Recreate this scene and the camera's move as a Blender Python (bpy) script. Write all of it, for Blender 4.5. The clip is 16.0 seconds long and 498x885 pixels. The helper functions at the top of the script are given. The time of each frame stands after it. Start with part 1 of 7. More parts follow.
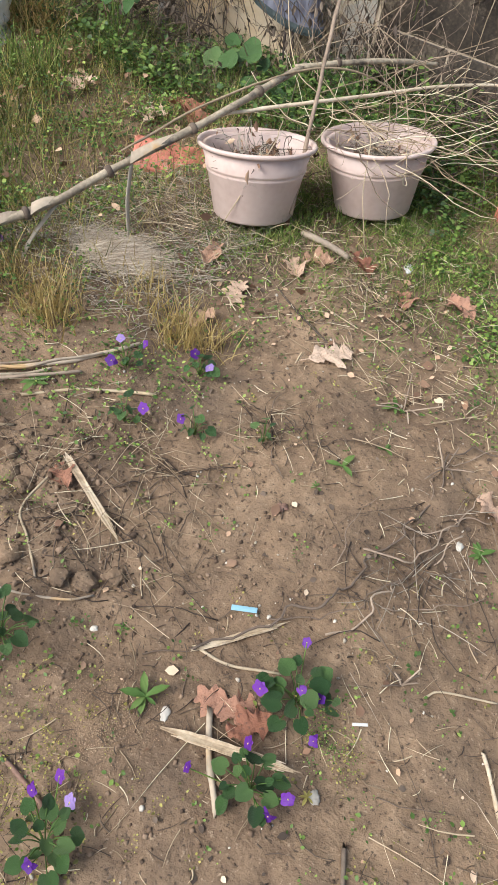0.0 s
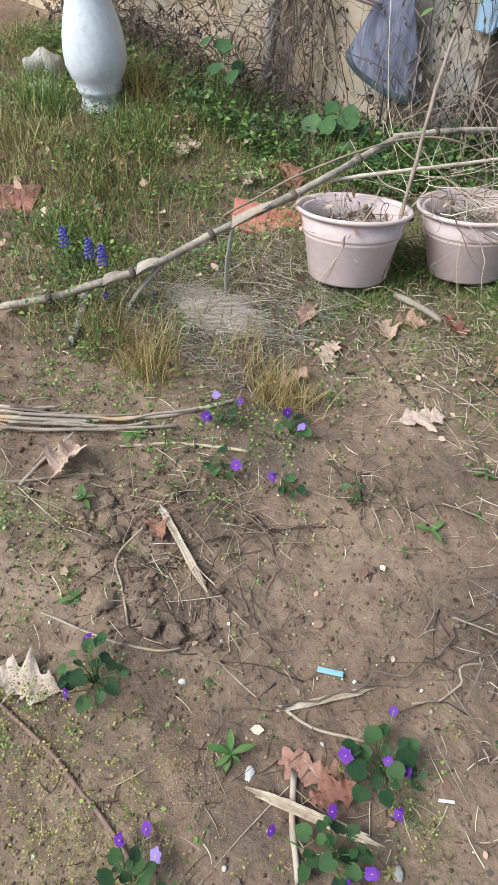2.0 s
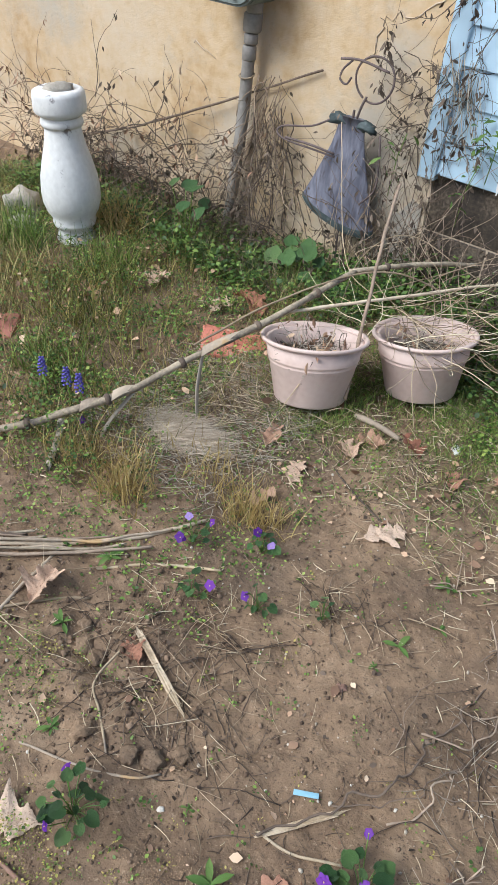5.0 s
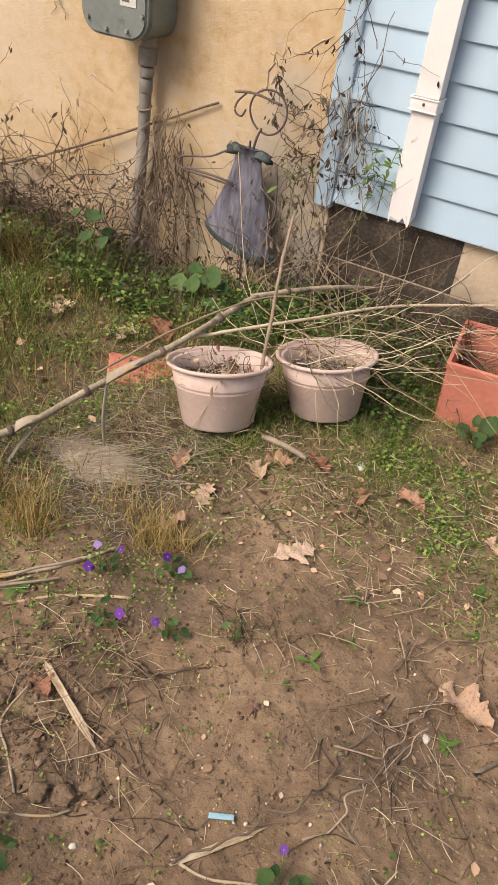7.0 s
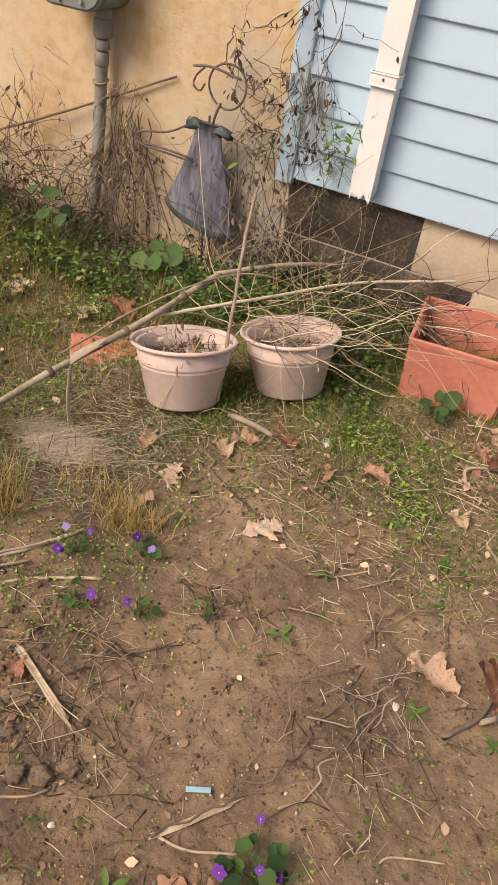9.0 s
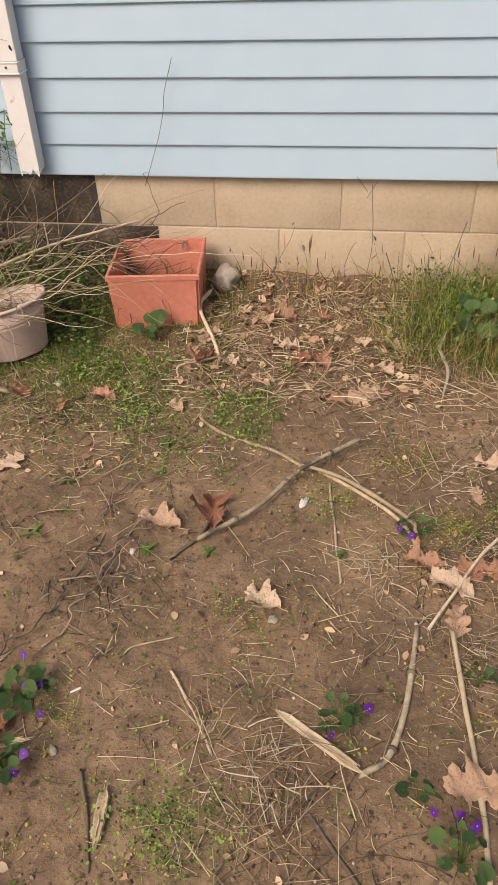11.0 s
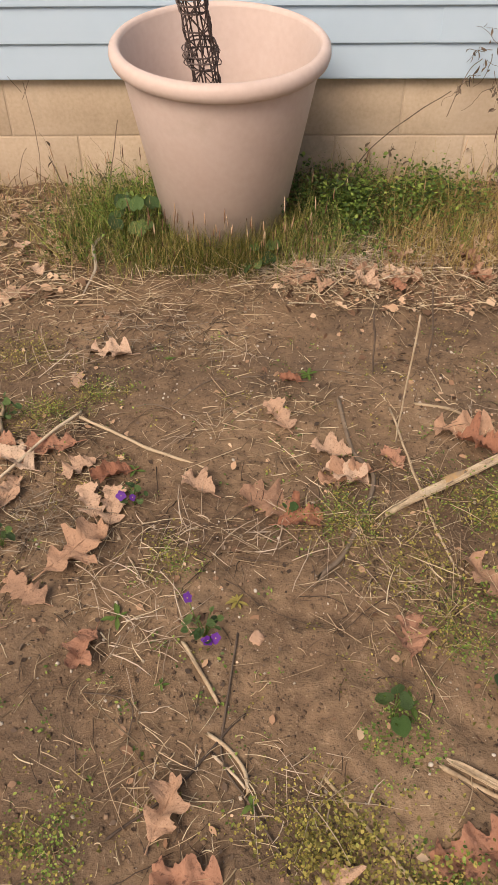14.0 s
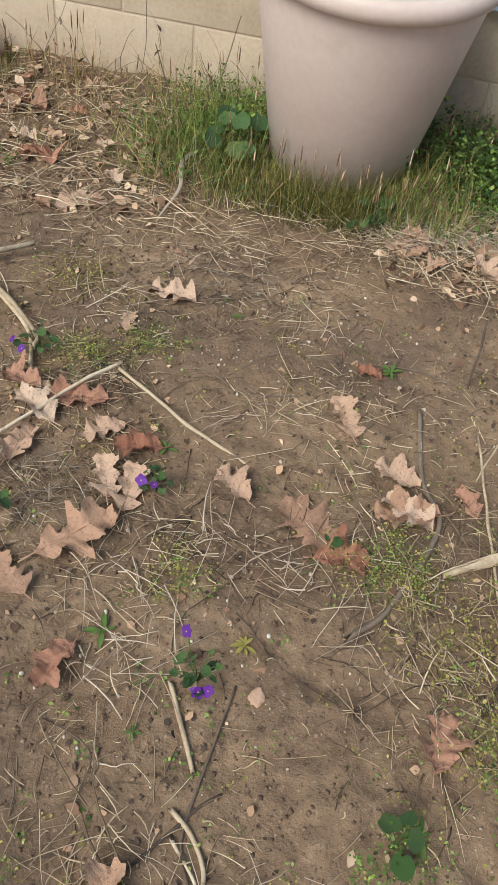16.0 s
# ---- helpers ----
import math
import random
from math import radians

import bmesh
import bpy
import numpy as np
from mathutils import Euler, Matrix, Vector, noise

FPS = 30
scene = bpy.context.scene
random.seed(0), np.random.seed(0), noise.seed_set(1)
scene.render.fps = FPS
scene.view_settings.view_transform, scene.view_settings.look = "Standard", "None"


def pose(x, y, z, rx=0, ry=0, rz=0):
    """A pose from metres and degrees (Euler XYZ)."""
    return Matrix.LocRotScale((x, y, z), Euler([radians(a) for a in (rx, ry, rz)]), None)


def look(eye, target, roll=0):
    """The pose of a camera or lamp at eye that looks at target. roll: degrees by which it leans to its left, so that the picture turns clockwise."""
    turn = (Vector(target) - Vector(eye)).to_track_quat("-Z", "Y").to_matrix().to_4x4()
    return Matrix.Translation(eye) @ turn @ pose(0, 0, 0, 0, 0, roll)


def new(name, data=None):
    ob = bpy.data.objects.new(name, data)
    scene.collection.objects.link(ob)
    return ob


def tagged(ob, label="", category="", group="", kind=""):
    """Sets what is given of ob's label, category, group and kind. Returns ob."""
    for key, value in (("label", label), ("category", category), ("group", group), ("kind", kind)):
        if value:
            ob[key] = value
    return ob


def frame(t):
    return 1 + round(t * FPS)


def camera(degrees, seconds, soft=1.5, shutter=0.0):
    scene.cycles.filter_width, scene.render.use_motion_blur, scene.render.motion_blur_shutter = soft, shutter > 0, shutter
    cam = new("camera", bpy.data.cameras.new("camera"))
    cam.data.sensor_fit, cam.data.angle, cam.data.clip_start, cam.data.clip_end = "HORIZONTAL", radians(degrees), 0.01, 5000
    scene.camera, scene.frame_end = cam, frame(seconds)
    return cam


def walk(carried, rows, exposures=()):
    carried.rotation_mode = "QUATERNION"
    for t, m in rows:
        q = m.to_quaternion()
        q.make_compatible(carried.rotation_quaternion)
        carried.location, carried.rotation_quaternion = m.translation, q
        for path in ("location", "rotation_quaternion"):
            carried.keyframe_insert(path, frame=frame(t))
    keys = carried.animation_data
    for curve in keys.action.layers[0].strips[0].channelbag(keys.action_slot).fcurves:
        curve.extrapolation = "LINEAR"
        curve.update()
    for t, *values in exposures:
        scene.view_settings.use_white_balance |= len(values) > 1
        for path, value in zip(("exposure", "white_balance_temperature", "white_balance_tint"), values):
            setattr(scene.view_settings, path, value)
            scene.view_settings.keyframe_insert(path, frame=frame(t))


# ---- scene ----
cam = camera(36.8, 16.0, soft=0.8)
PATH = [
    (0, (-0.38, -2.066, 0.987), (-0.958, -0.903, -0.534), 9.5),
    (0.5, (-0.389, -2.072, 0.989), (-1.034, -0.937, -0.526), 8.2),
    (1, (-0.392, -2.077, 0.991), (-1.077, -0.958, -0.518), 7.1),
    (1.5, (-0.395, -2.079, 1.003), (-1.134, -0.972, -0.49), 5.7),
    (2, (-0.41, -2.084, 1.021), (-1.2, -0.97, -0.44), 5.3),
    (2.5, (-0.407, -2.08, 1.026), (-1.228, -0.948, -0.404), 4.0),
    (3, (-0.386, -2.069, 1.039), (-1.201, -0.901, -0.366), 2.9),
    (3.5, (-0.354, -2.065, 1.047), (-1.164, -0.848, -0.316), 2.5),
    (5.8, (-0.433, -2.126, 1.123), (-1.284, -0.771, -0.078), 7.8),
    (6, (-0.406, -2.116, 1.111), (-1.24, -0.733, -0.07), 7.1),
    (6.5, (-0.382, -2.106, 1.105), (-1.137, -0.682, -0.08), 6.8),
    (7, (-0.372, -2.101, 1.109), (-1.071, -0.655, -0.083), 7.9),
    (7.5, (-0.391, -2.103, 1.11), (-1.064, -0.638, -0.074), 9.4),
    (8, (-0.39, -2.102, 1.114), (-1.061, -0.632, -0.064), 9.1),
    (8.2, (-0.392, -2.104, 1.11), (-1.05, -0.627, -0.067), 9.0),
    (10.3, (-0.199, -2.155, 1.136), (-0.596, -0.693, -0.17), 5.0),
    (10.5, (-0.117, -2.201, 1.144), (-0.491, -0.715, -0.141), 2.2),
    (11, (0.092, -2.345, 1.16), (-0.19, -0.792, -0.069), -2.6),
    (11.5, (0.201, -2.423, 1.159), (0.103, -0.822, -0.036), -1.7),
    (12, (0.317, -2.383, 1.15), (0.359, -0.772, -0.035), 3.1),
    (12.5, (0.455, -2.33, 1.142), (0.515, -0.754, -0.088), 4.7),
    (13, (0.588, -2.362, 1.135), (0.511, -0.801, -0.113), 3.0),
    (13.5, (0.737, -2.403, 1.069), (0.618, -0.851, -0.188), 1.0),
    (14, (0.804, -2.413, 1.04), (0.762, -0.914, -0.283), -0.7),
    (14.5, (0.821, -2.401, 1.024), (0.836, -0.94, -0.341), 1.0),
    (15, (0.858, -2.285, 1.021), (0.909, -0.859, -0.38), 7.0),
    (15.5, (0.823, -2.181, 1.0), (0.763, -0.823, -0.467), 9.1),
    (16, (0.788, -2.144, 0.98), (0.62, -0.813, -0.503), 8.1),
]
EXPOSURES = [(0.0, 0.74, 5950, 9), (0.5, 0.74, 5700, 8), (1.5, 0.74, 5350, 7), (3.5, 0.66, 5500, 7), (6.0, 0.5, 5900, 9), (6.6, 0.48, 6900, 16), (8.0, 0.47, 7150, 17), (10.4, 0.3, 7650, 20), (11.0, 0.25, 7350, 18), (12.5, 0.25, 6900, 17), (13.5, 0.2, 7400, 19), (14.5, 0.20, 7800, 22), (15.5, 0.18, 7900, 22), (16.0, 0.32, 6100, 7)]
walk(cam, [(t, look(eye, target, roll)) for t, eye, target, roll in PATH],
     exposures=EXPOSURES)

# ---- light ----
world = bpy.data.worlds.new("world")
scene.world = world
world.use_nodes = True
wn = world.node_tree
sky = wn.nodes.new("ShaderNodeTexSky")
sky.sky_type, sky.sun_disc = "NISHITA", False
sky.sun_elevation, sky.sun_rotation = radians(46), radians(210)
sky.dust_density, sky.air_density = 4.0, 1.0
wn.links.new(sky.outputs[0], wn.nodes["Background"].inputs[0])
wn.nodes["Background"].inputs[1].default_value = 0.085
sun = new("sun", bpy.data.lights.new("sun", "SUN"))
sun.data.energy, sun.data.angle, sun.data.color = 2.3, radians(32), (1.0, 0.95, 0.87)
sun.matrix_world = look((0, 0, 0), (0.34, 0.60, -0.72))

# ---- materials ----


def ramp(nt, stops):
    r = nt.nodes.new("ShaderNodeValToRGB")
    els = r.color_ramp.elements
    while len(els) < len(stops):
        els.new(0.5)
    for e, (at, c) in zip(els, stops):
        e.position, e.color = at, (*c, 1)
    return r


def mat(name, stops, scale=8.0, fine=60.0, rough=0.8, bump=0.3, depth=0.004, metal=0.0, vary=0.0, mode="noise", space="Object", stain=None, trans=0.0, stretch=(1, 1, 1)):
    """Two scales of noise drive a ramp of colours; vary mixes in a random value for each object or each island."""
    m = bpy.data.materials.new(name)
    m.use_nodes = True
    nt = m.node_tree
    L = nt.links.new
    bsdf = nt.nodes["Principled BSDF"]
    tc = nt.nodes.new("ShaderNodeTexCoord")
    mp = nt.nodes.new("ShaderNodeMapping")
    mp.inputs["Scale"].default_value = stretch
    if space == "World":
        geo = nt.nodes.new("ShaderNodeNewGeometry")
        L(geo.outputs["Position"], mp.inputs[0])
    else:
        L(tc.outputs[space], mp.inputs[0])
    n1 = nt.nodes.new("ShaderNodeTexNoise")
    n1.inputs["Scale"].default_value, n1.inputs["Detail"].default_value = scale, 8
    n2 = nt.nodes.new("ShaderNodeTexNoise")
    n2.inputs["Scale"].default_value, n2.inputs["Detail"].default_value = fine, 5
    L(mp.outputs[0], n1.inputs[0])
    L(mp.outputs[0], n2.inputs[0])
    mix = nt.nodes.new("ShaderNodeMix")
    mix.inputs[0].default_value = 0.4
    L(n1.outputs["Fac"], mix.inputs[2])
    L(n2.outputs["Fac"], mix.inputs[3])
    fac = mix.outputs[0]
    if vary:
        if mode == "island":
            g = nt.nodes.new("ShaderNodeNewGeometry")
            rnd = g.outputs["Random Per Island"]
        else:
            g = nt.nodes.new("ShaderNodeObjectInfo")
            rnd = g.outputs["Random"]
        mv = nt.nodes.new("ShaderNodeMix")
        mv.inputs[0].default_value = vary
        L(fac, mv.inputs[2])
        L(rnd, mv.inputs[3])
        fac = mv.outputs[0]
    r = ramp(nt, stops)
    L(fac, r.inputs[0])
    colour = r.outputs[0]
    if stain:
        sc, lo, hi, sc_col = stain
        ns = nt.nodes.new("ShaderNodeTexNoise")
        ns.inputs["Scale"].default_value, ns.inputs["Detail"].default_value = sc, 8
        ns.inputs["Roughness"].default_value = 0.65
        L(mp.outputs[0], ns.inputs[0])
        mr = nt.nodes.new("ShaderNodeMapRange")
        mr.inputs[1].default_value, mr.inputs[2].default_value = lo, hi
        L(ns.outputs["Fac"], mr.inputs[0])
        ms = nt.nodes.new("ShaderNodeMix")
        ms.data_type = "RGBA"
        L(mr.outputs[0], ms.inputs[0])
        L(colour, ms.inputs[6])
        ms.inputs[7].default_value = (*sc_col, 1)
        colour = ms.outputs[2]
    L(colour, bsdf.inputs["Base Color"])
    bsdf.inputs["Roughness"].default_value = rough
    bsdf.inputs["Metallic"].default_value = metal
    if bump:
        b = nt.nodes.new("ShaderNodeBump")
        b.inputs["Strength"].default_value, b.inputs["Distance"].default_value = bump, depth
        L(mix.outputs[0], b.inputs["Height"])
        L(b.outputs[0], bsdf.inputs["Normal"])
    if trans:
        tr = nt.nodes.new("ShaderNodeBsdfTranslucent")
        L(colour, tr.inputs[0])
        ad = nt.nodes.new("ShaderNodeMixShader")
        ad.inputs[0].default_value = trans
        L(bsdf.outputs[0], ad.inputs[1])
        L(tr.outputs[0], ad.inputs[2])
        L(ad.outputs[0], nt.nodes["Material Output"].inputs[0])
    return m


SOIL = mat("soil", [(0.28, (0.085, 0.055, 0.033)), (0.42, (0.168, 0.109, 0.064)), (0.55, (0.256, 0.171, 0.101)), (0.72, (0.405, 0.287, 0.179))], 3.2, 38, 0.82, 0.9, 0.014, space="World", stain=(2.6, 0.50, 0.64, (0.150, 0.102, 0.064)))


def grit(m, size, amount, colour):
    """Adds pale grains over a material's colour, with their own relief, and paints crevice shade into its hollows."""
    nt = m.node_tree
    L = nt.links.new
    bsdf = nt.nodes["Principled BSDF"]
    src = bsdf.inputs["Base Color"].links[0].from_socket
    geo = nt.nodes.new("ShaderNodeNewGeometry")
    n = nt.nodes.new("ShaderNodeTexNoise")
    n.inputs["Scale"].default_value, n.inputs["Detail"].default_value, n.inputs["Roughness"].default_value = size, 4, 0.7
    L(geo.outputs["Position"], n.inputs[0])
    # the second row darkens the low spots, shade put into the colour
    for lo, hi, c in ((0.60, 0.70, colour), (0.42, 0.33, (0.045, 0.03, 0.02))):
        mr = nt.nodes.new("ShaderNodeMapRange")
        mr.inputs[1].default_value, mr.inputs[2].default_value, mr.inputs[4].default_value = lo, hi, amount
        L(n.outputs["Fac"], mr.inputs[0])
        mx = nt.nodes.new("ShaderNodeMix")
        mx.data_type = "RGBA"
        L(mr.outputs[0], mx.inputs[0])
        L(src, mx.inputs[6])
        mx.inputs[7].default_value = (*c, 1)
        src = mx.outputs[2]
    L(src, bsdf.inputs["Base Color"])
    b = nt.nodes.new("ShaderNodeBump")
    b.inputs["Strength"].default_value, b.inputs["Distance"].default_value = 0.9, 0.004
    L(n.outputs["Fac"], b.inputs["Height"])
    L(bsdf.inputs["Normal"].links[0].from_socket, b.inputs["Normal"])
    L(b.outputs[0], bsdf.inputs["Normal"])


grit(SOIL, 130, 0.85, (0.40, 0.30, 0.20))
CRUMB = mat("soil_crumb", [(0.0, (0.058, 0.039, 0.026)), (0.5, (0.163, 0.107, 0.068)), (1.0, (0.351, 0.247, 0.163))], 60, 300, 0.95, 0.4, 0.001, vary=0.8, mode="island")
PEBBLE = mat("pebble", [(0.0, (0.30, 0.24, 0.17)), (0.5, (0.48, 0.42, 0.33)), (1.0, (0.7, 0.66, 0.58))], 60, 300, 0.7, 0.2, 0.001, vary=0.8, mode="island")
SIDING = mat("blue_vinyl", [(0.3, (0.425, 0.588, 0.715)), (0.7, (0.475, 0.633, 0.76))], 1.5, 12, 0.45, 0.08, 0.001, space="World", stain=(3.0, 0.62, 0.85, (0.44, 0.53, 0.60)))
BLOCK = mat("tan_paint", [(0.3, (0.439, 0.347, 0.243)), (0.5, (0.541, 0.441, 0.322)), (0.7, (0.612, 0.514, 0.395))], 6, 90, 0.85, 0.6, 0.004, space="World", stain=(3.5, 0.56, 0.72, (0.36, 0.30, 0.22)))
DARKBLOCK = mat("dark_block", [(0.35, (0.022, 0.018, 0.014)), (0.52, (0.065, 0.05, 0.036)), (0.72, (0.25, 0.20, 0.14))], 7, 120, 0.7, 0.9, 0.005, space="World")
MORTAR = mat("mortar", [(0.3, (0.439, 0.347, 0.249)), (0.7, (0.551, 0.452, 0.339))], 10, 120, 0.9, 0.5, 0.003, space="World")
GAP = mat("open_joint", [(0.3, (0.03, 0.025, 0.02)), (0.7, (0.07, 0.06, 0.05))], 20, 120, 0.9, 0.5, 0.003, space="World")
STUCCO = mat("ochre_stucco", [(0.32, (0.47, 0.31, 0.15)), (0.46, (0.58, 0.435, 0.262)), (0.56, (0.615, 0.485, 0.325)), (0.68, (0.63, 0.52, 0.38))], 2.2, 26, 0.85, 0.22, 0.005, space="World", stain=(1.9, 0.50, 0.62, (0.50, 0.435, 0.34)))
grit(STUCCO, 60, 0.10, (0.62, 0.54, 0.42))
POTPINK = mat("pink_plastic", [(0.3, (0.56, 0.42, 0.36)), (0.5, (0.64, 0.50, 0.44)), (0.7, (0.68, 0.55, 0.49))], 9, 70, 0.6, 0.2, 0.001, stain=(16, 0.62, 0.80, (0.36, 0.28, 0.22)))
BIGPOT = mat("tan_plastic", [(0.3, (0.618, 0.498, 0.440)), (0.5, (0.670, 0.551, 0.495)), (0.7, (0.711, 0.604, 0.550))], 5, 60, 0.55, 0.12, 0.001, stain=(5, 0.60, 0.90, (0.50, 0.41, 0.34)))
TERRA = mat("terracotta_plastic", [(0.3, (0.50, 0.17, 0.115)), (0.55, (0.64, 0.235, 0.165)), (0.75, (0.68, 0.30, 0.22))], 5, 60, 0.6, 0.2, 0.002, stain=(7, 0.6, 0.8, (0.30, 0.12, 0.08)))
DUSTY = mat("dusty_terracotta", [(0.3, (0.22, 0.10, 0.07)), (0.55, (0.36, 0.15, 0.105)), (0.75, (0.46, 0.23, 0.16))], 9, 80, 0.85, 0.4, 0.002)
POTSOIL = mat("potting_soil", [(0.3, (0.03, 0.022, 0.015)), (0.6, (0.09, 0.065, 0.045)), (0.8, (0.16, 0.12, 0.08))], 30, 160, 0.95, 1.0, 0.01)
WHITE = mat("chalky_white_paint", [(0.3, (0.60, 0.60, 0.58)), (0.6, (0.78, 0.78, 0.76))], 6, 60, 0.7, 0.3, 0.002, stain=(16, 0.60, 0.66, (0.20, 0.18, 0.18)))
SPOUT = mat("white_aluminium", [(0.3, (0.76, 0.75, 0.74)), (0.7, (0.84, 0.84, 0.83))], 4, 50, 0.5, 0.1, 0.001, space="World", stain=(18, 0.63, 0.72, (0.28, 0.24, 0.20)))
CONC = mat("rough_concrete", [(0.3, (0.28, 0.25, 0.20)), (0.7, (0.52, 0.48, 0.41))], 14, 90, 0.9, 0.8, 0.006)
GREY = mat("grey_enamel", [(0.3, (0.15, 0.18, 0.17)), (0.7, (0.22, 0.25, 0.235))], 8, 60, 0.5, 0.15, 0.001, stain=(20, 0.62, 0.75, (0.10, 0.11, 0.10)))
STEEL = mat("galvanised_steel", [(0.3, (0.20, 0.185, 0.165)), (0.7, (0.34, 0.32, 0.29))], 20, 90, 0.65, 0.3, 0.001)
RUST = mat("rusty_iron", [(0.3, (0.085, 0.068, 0.066)), (0.6, (0.17, 0.13, 0.12)), (0.8, (0.26, 0.19, 0.155))], 30, 140, 0.8, 0.5, 0.002, metal=0.2)
SLATE = mat("weathered_blue_grey_metal", [(0.3, (0.05, 0.047, 0.064)), (0.45, (0.115, 0.118, 0.155)), (0.58, (0.20, 0.205, 0.255)), (0.7, (0.33, 0.33, 0.38))], 26, 110, 0.6, 0.6, 0.004, stain=(30, 0.57, 0.68, (0.06, 0.042, 0.036)), stretch=(1, 1, 0.22))
PAPER = mat("white_sticker", [(0.3, (0.55, 0.54, 0.52)), (0.7, (0.72, 0.71, 0.69))], 30, 120, 0.6, 0.05, 0.001)
INK = mat("faded_ink", [(0.3, (0.10, 0.09, 0.09)), (0.7, (0.20, 0.17, 0.16))], 30, 120, 0.7, 0.0)
BLUE = mat("pale_blue_plastic", [(0.3, (0.22, 0.42, 0.52)), (0.7, (0.34, 0.56, 0.66))], 30, 120, 0.4, 0.05, 0.001)
CANE = mat("dry_cane", [(0.25, (0.19, 0.14, 0.085)), (0.45, (0.36, 0.28, 0.18)), (0.62, (0.52, 0.42, 0.28)), (0.8, (0.62, 0.47, 0.27))], 14, 120, 0.7, 0.4, 0.002, vary=0.35, stain=(9, 0.55, 0.7, (0.17, 0.14, 0.11)))
GREYCANE = mat("grey_cane", [(0.25, (0.19, 0.15, 0.11)), (0.5, (0.42, 0.34, 0.25)), (0.75, (0.60, 0.49, 0.35))], 14, 120, 0.75, 0.5, 0.002, vary=0.3, stain=(7, 0.52, 0.60, (0.52, 0.34, 0.16)))
PALEWOOD = mat("pale_split_wood", [(0.25, (0.26, 0.18, 0.105)), (0.42, (0.48, 0.37, 0.24)), (0.55, (0.62, 0.51, 0.36)), (0.75, (0.72, 0.63, 0.49))], 26, 190, 0.75, 0.8, 0.003, vary=0.2, stain=(30, 0.58, 0.72, (0.27, 0.20, 0.14)))
BARK = mat("bark", [(0.25, (0.056, 0.040, 0.030)), (0.5, (0.128, 0.096, 0.070)), (0.75, (0.240, 0.188, 0.136))], 25, 160, 0.85, 0.7, 0.003, vary=0.35)
REDBARK = mat("red_bark", [(0.25, (0.13, 0.07, 0.05)), (0.5, (0.24, 0.14, 0.10)), (0.75, (0.36, 0.24, 0.17))], 25, 160, 0.75, 0.5, 0.002)
OAK = mat("dead_oak_leaf", [(0.15, (0.30, 0.155, 0.095)), (0.40, (0.50, 0.31, 0.20)), (0.62, (0.63, 0.44, 0.31)), (0.9, (0.72, 0.57, 0.43))], 30, 140, 0.75, 0.7, 0.004, vary=0.6, trans=0.10, stain=(22, 0.55, 0.68, (0.25, 0.14, 0.09)))
REDLEAF = mat("red_brown_leaf", [(0.2, (0.24, 0.095, 0.055)), (0.5, (0.40, 0.185, 0.11)), (0.8, (0.52, 0.30, 0.20))], 26, 140, 0.75, 0.7, 0.004, vary=0.5, trans=0.1, stain=(9, 0.54, 0.66, (0.17, 0.085, 0.06)))
STRAW = mat("straw", [(0.0, (0.062, 0.041, 0.025)), (0.35, (0.297, 0.219, 0.133)), (0.7, (0.614, 0.486, 0.317)), (1.0, (0.850, 0.798, 0.580))], 30, 160, 0.75, 0.3, 0.001, vary=0.85, mode="island")
BLEACHED = mat("bleached_straw", [(0.0, (0.36, 0.28, 0.20)), (0.5, (0.58, 0.48, 0.36)), (1.0, (0.72, 0.64, 0.52))], 30, 160, 0.8, 0.3, 0.001, vary=0.85, mode="island")
LITTER = mat("leaf_litter", [(0.0, (0.063, 0.033, 0.019)), (0.4, (0.272, 0.156, 0.093)), (0.75, (0.575, 0.380, 0.240)), (1.0, (0.850, 0.679, 0.479))], 30, 160, 0.8, 0.3, 0.001, vary=0.85, mode="island")
GREYSTRAW = mat("grey_straw", [(0.0, (0.085, 0.072, 0.056)), (0.5, (0.340, 0.297, 0.230)), (1.0, (0.643, 0.574, 0.459))], 30, 160, 0.8, 0.3, 0.001, vary=0.85, mode="island")
GRASS = mat("green_grass", [(0.0, (0.025, 0.047, 0.009)), (0.4, (0.117, 0.193, 0.031)), (0.75, (0.265, 0.361, 0.074)), (1.0, (0.540, 0.512, 0.168))], 20, 90, 0.6, 0.0, vary=0.85, mode="island", trans=0.25)
DRYGRASS = mat("dry_grass", [(0.0, (0.089, 0.068, 0.028)), (0.35, (0.321, 0.252, 0.099)), (0.7, (0.600, 0.486, 0.228)), (1.0, (0.378, 0.391, 0.113))], 20, 90, 0.7, 0.0, vary=0.85, mode="island", trans=0.25)
OLIVE = mat("olive_grass", [(0.0, (0.026, 0.034, 0.008)), (0.4, (0.116, 0.133, 0.027)), (0.75, (0.304, 0.274, 0.070)), (1.0, (0.620, 0.466, 0.160))], 20, 90, 0.65, 0.0, vary=0.85, mode="island", trans=0.25)
GOLD = mat("golden_grass", [(0.0, (0.289, 0.204, 0.068)), (0.4, (0.442, 0.332, 0.119)), (0.75, (0.544, 0.433, 0.187)), (1.0, (0.408, 0.255, 0.119))], 20, 90, 0.7, 0.0, vary=0.85, mode="island", trans=0.25)
DARKWEED = mat("dark_weed_leaf", [(0.0, (0.012, 0.029, 0.006)), (0.4, (0.056, 0.116, 0.022)), (0.75, (0.143, 0.245, 0.047)), (1.0, (0.284, 0.382, 0.094))], 20, 90, 0.55, 0.1, 0.001, vary=0.85, mode="island", trans=0.2)
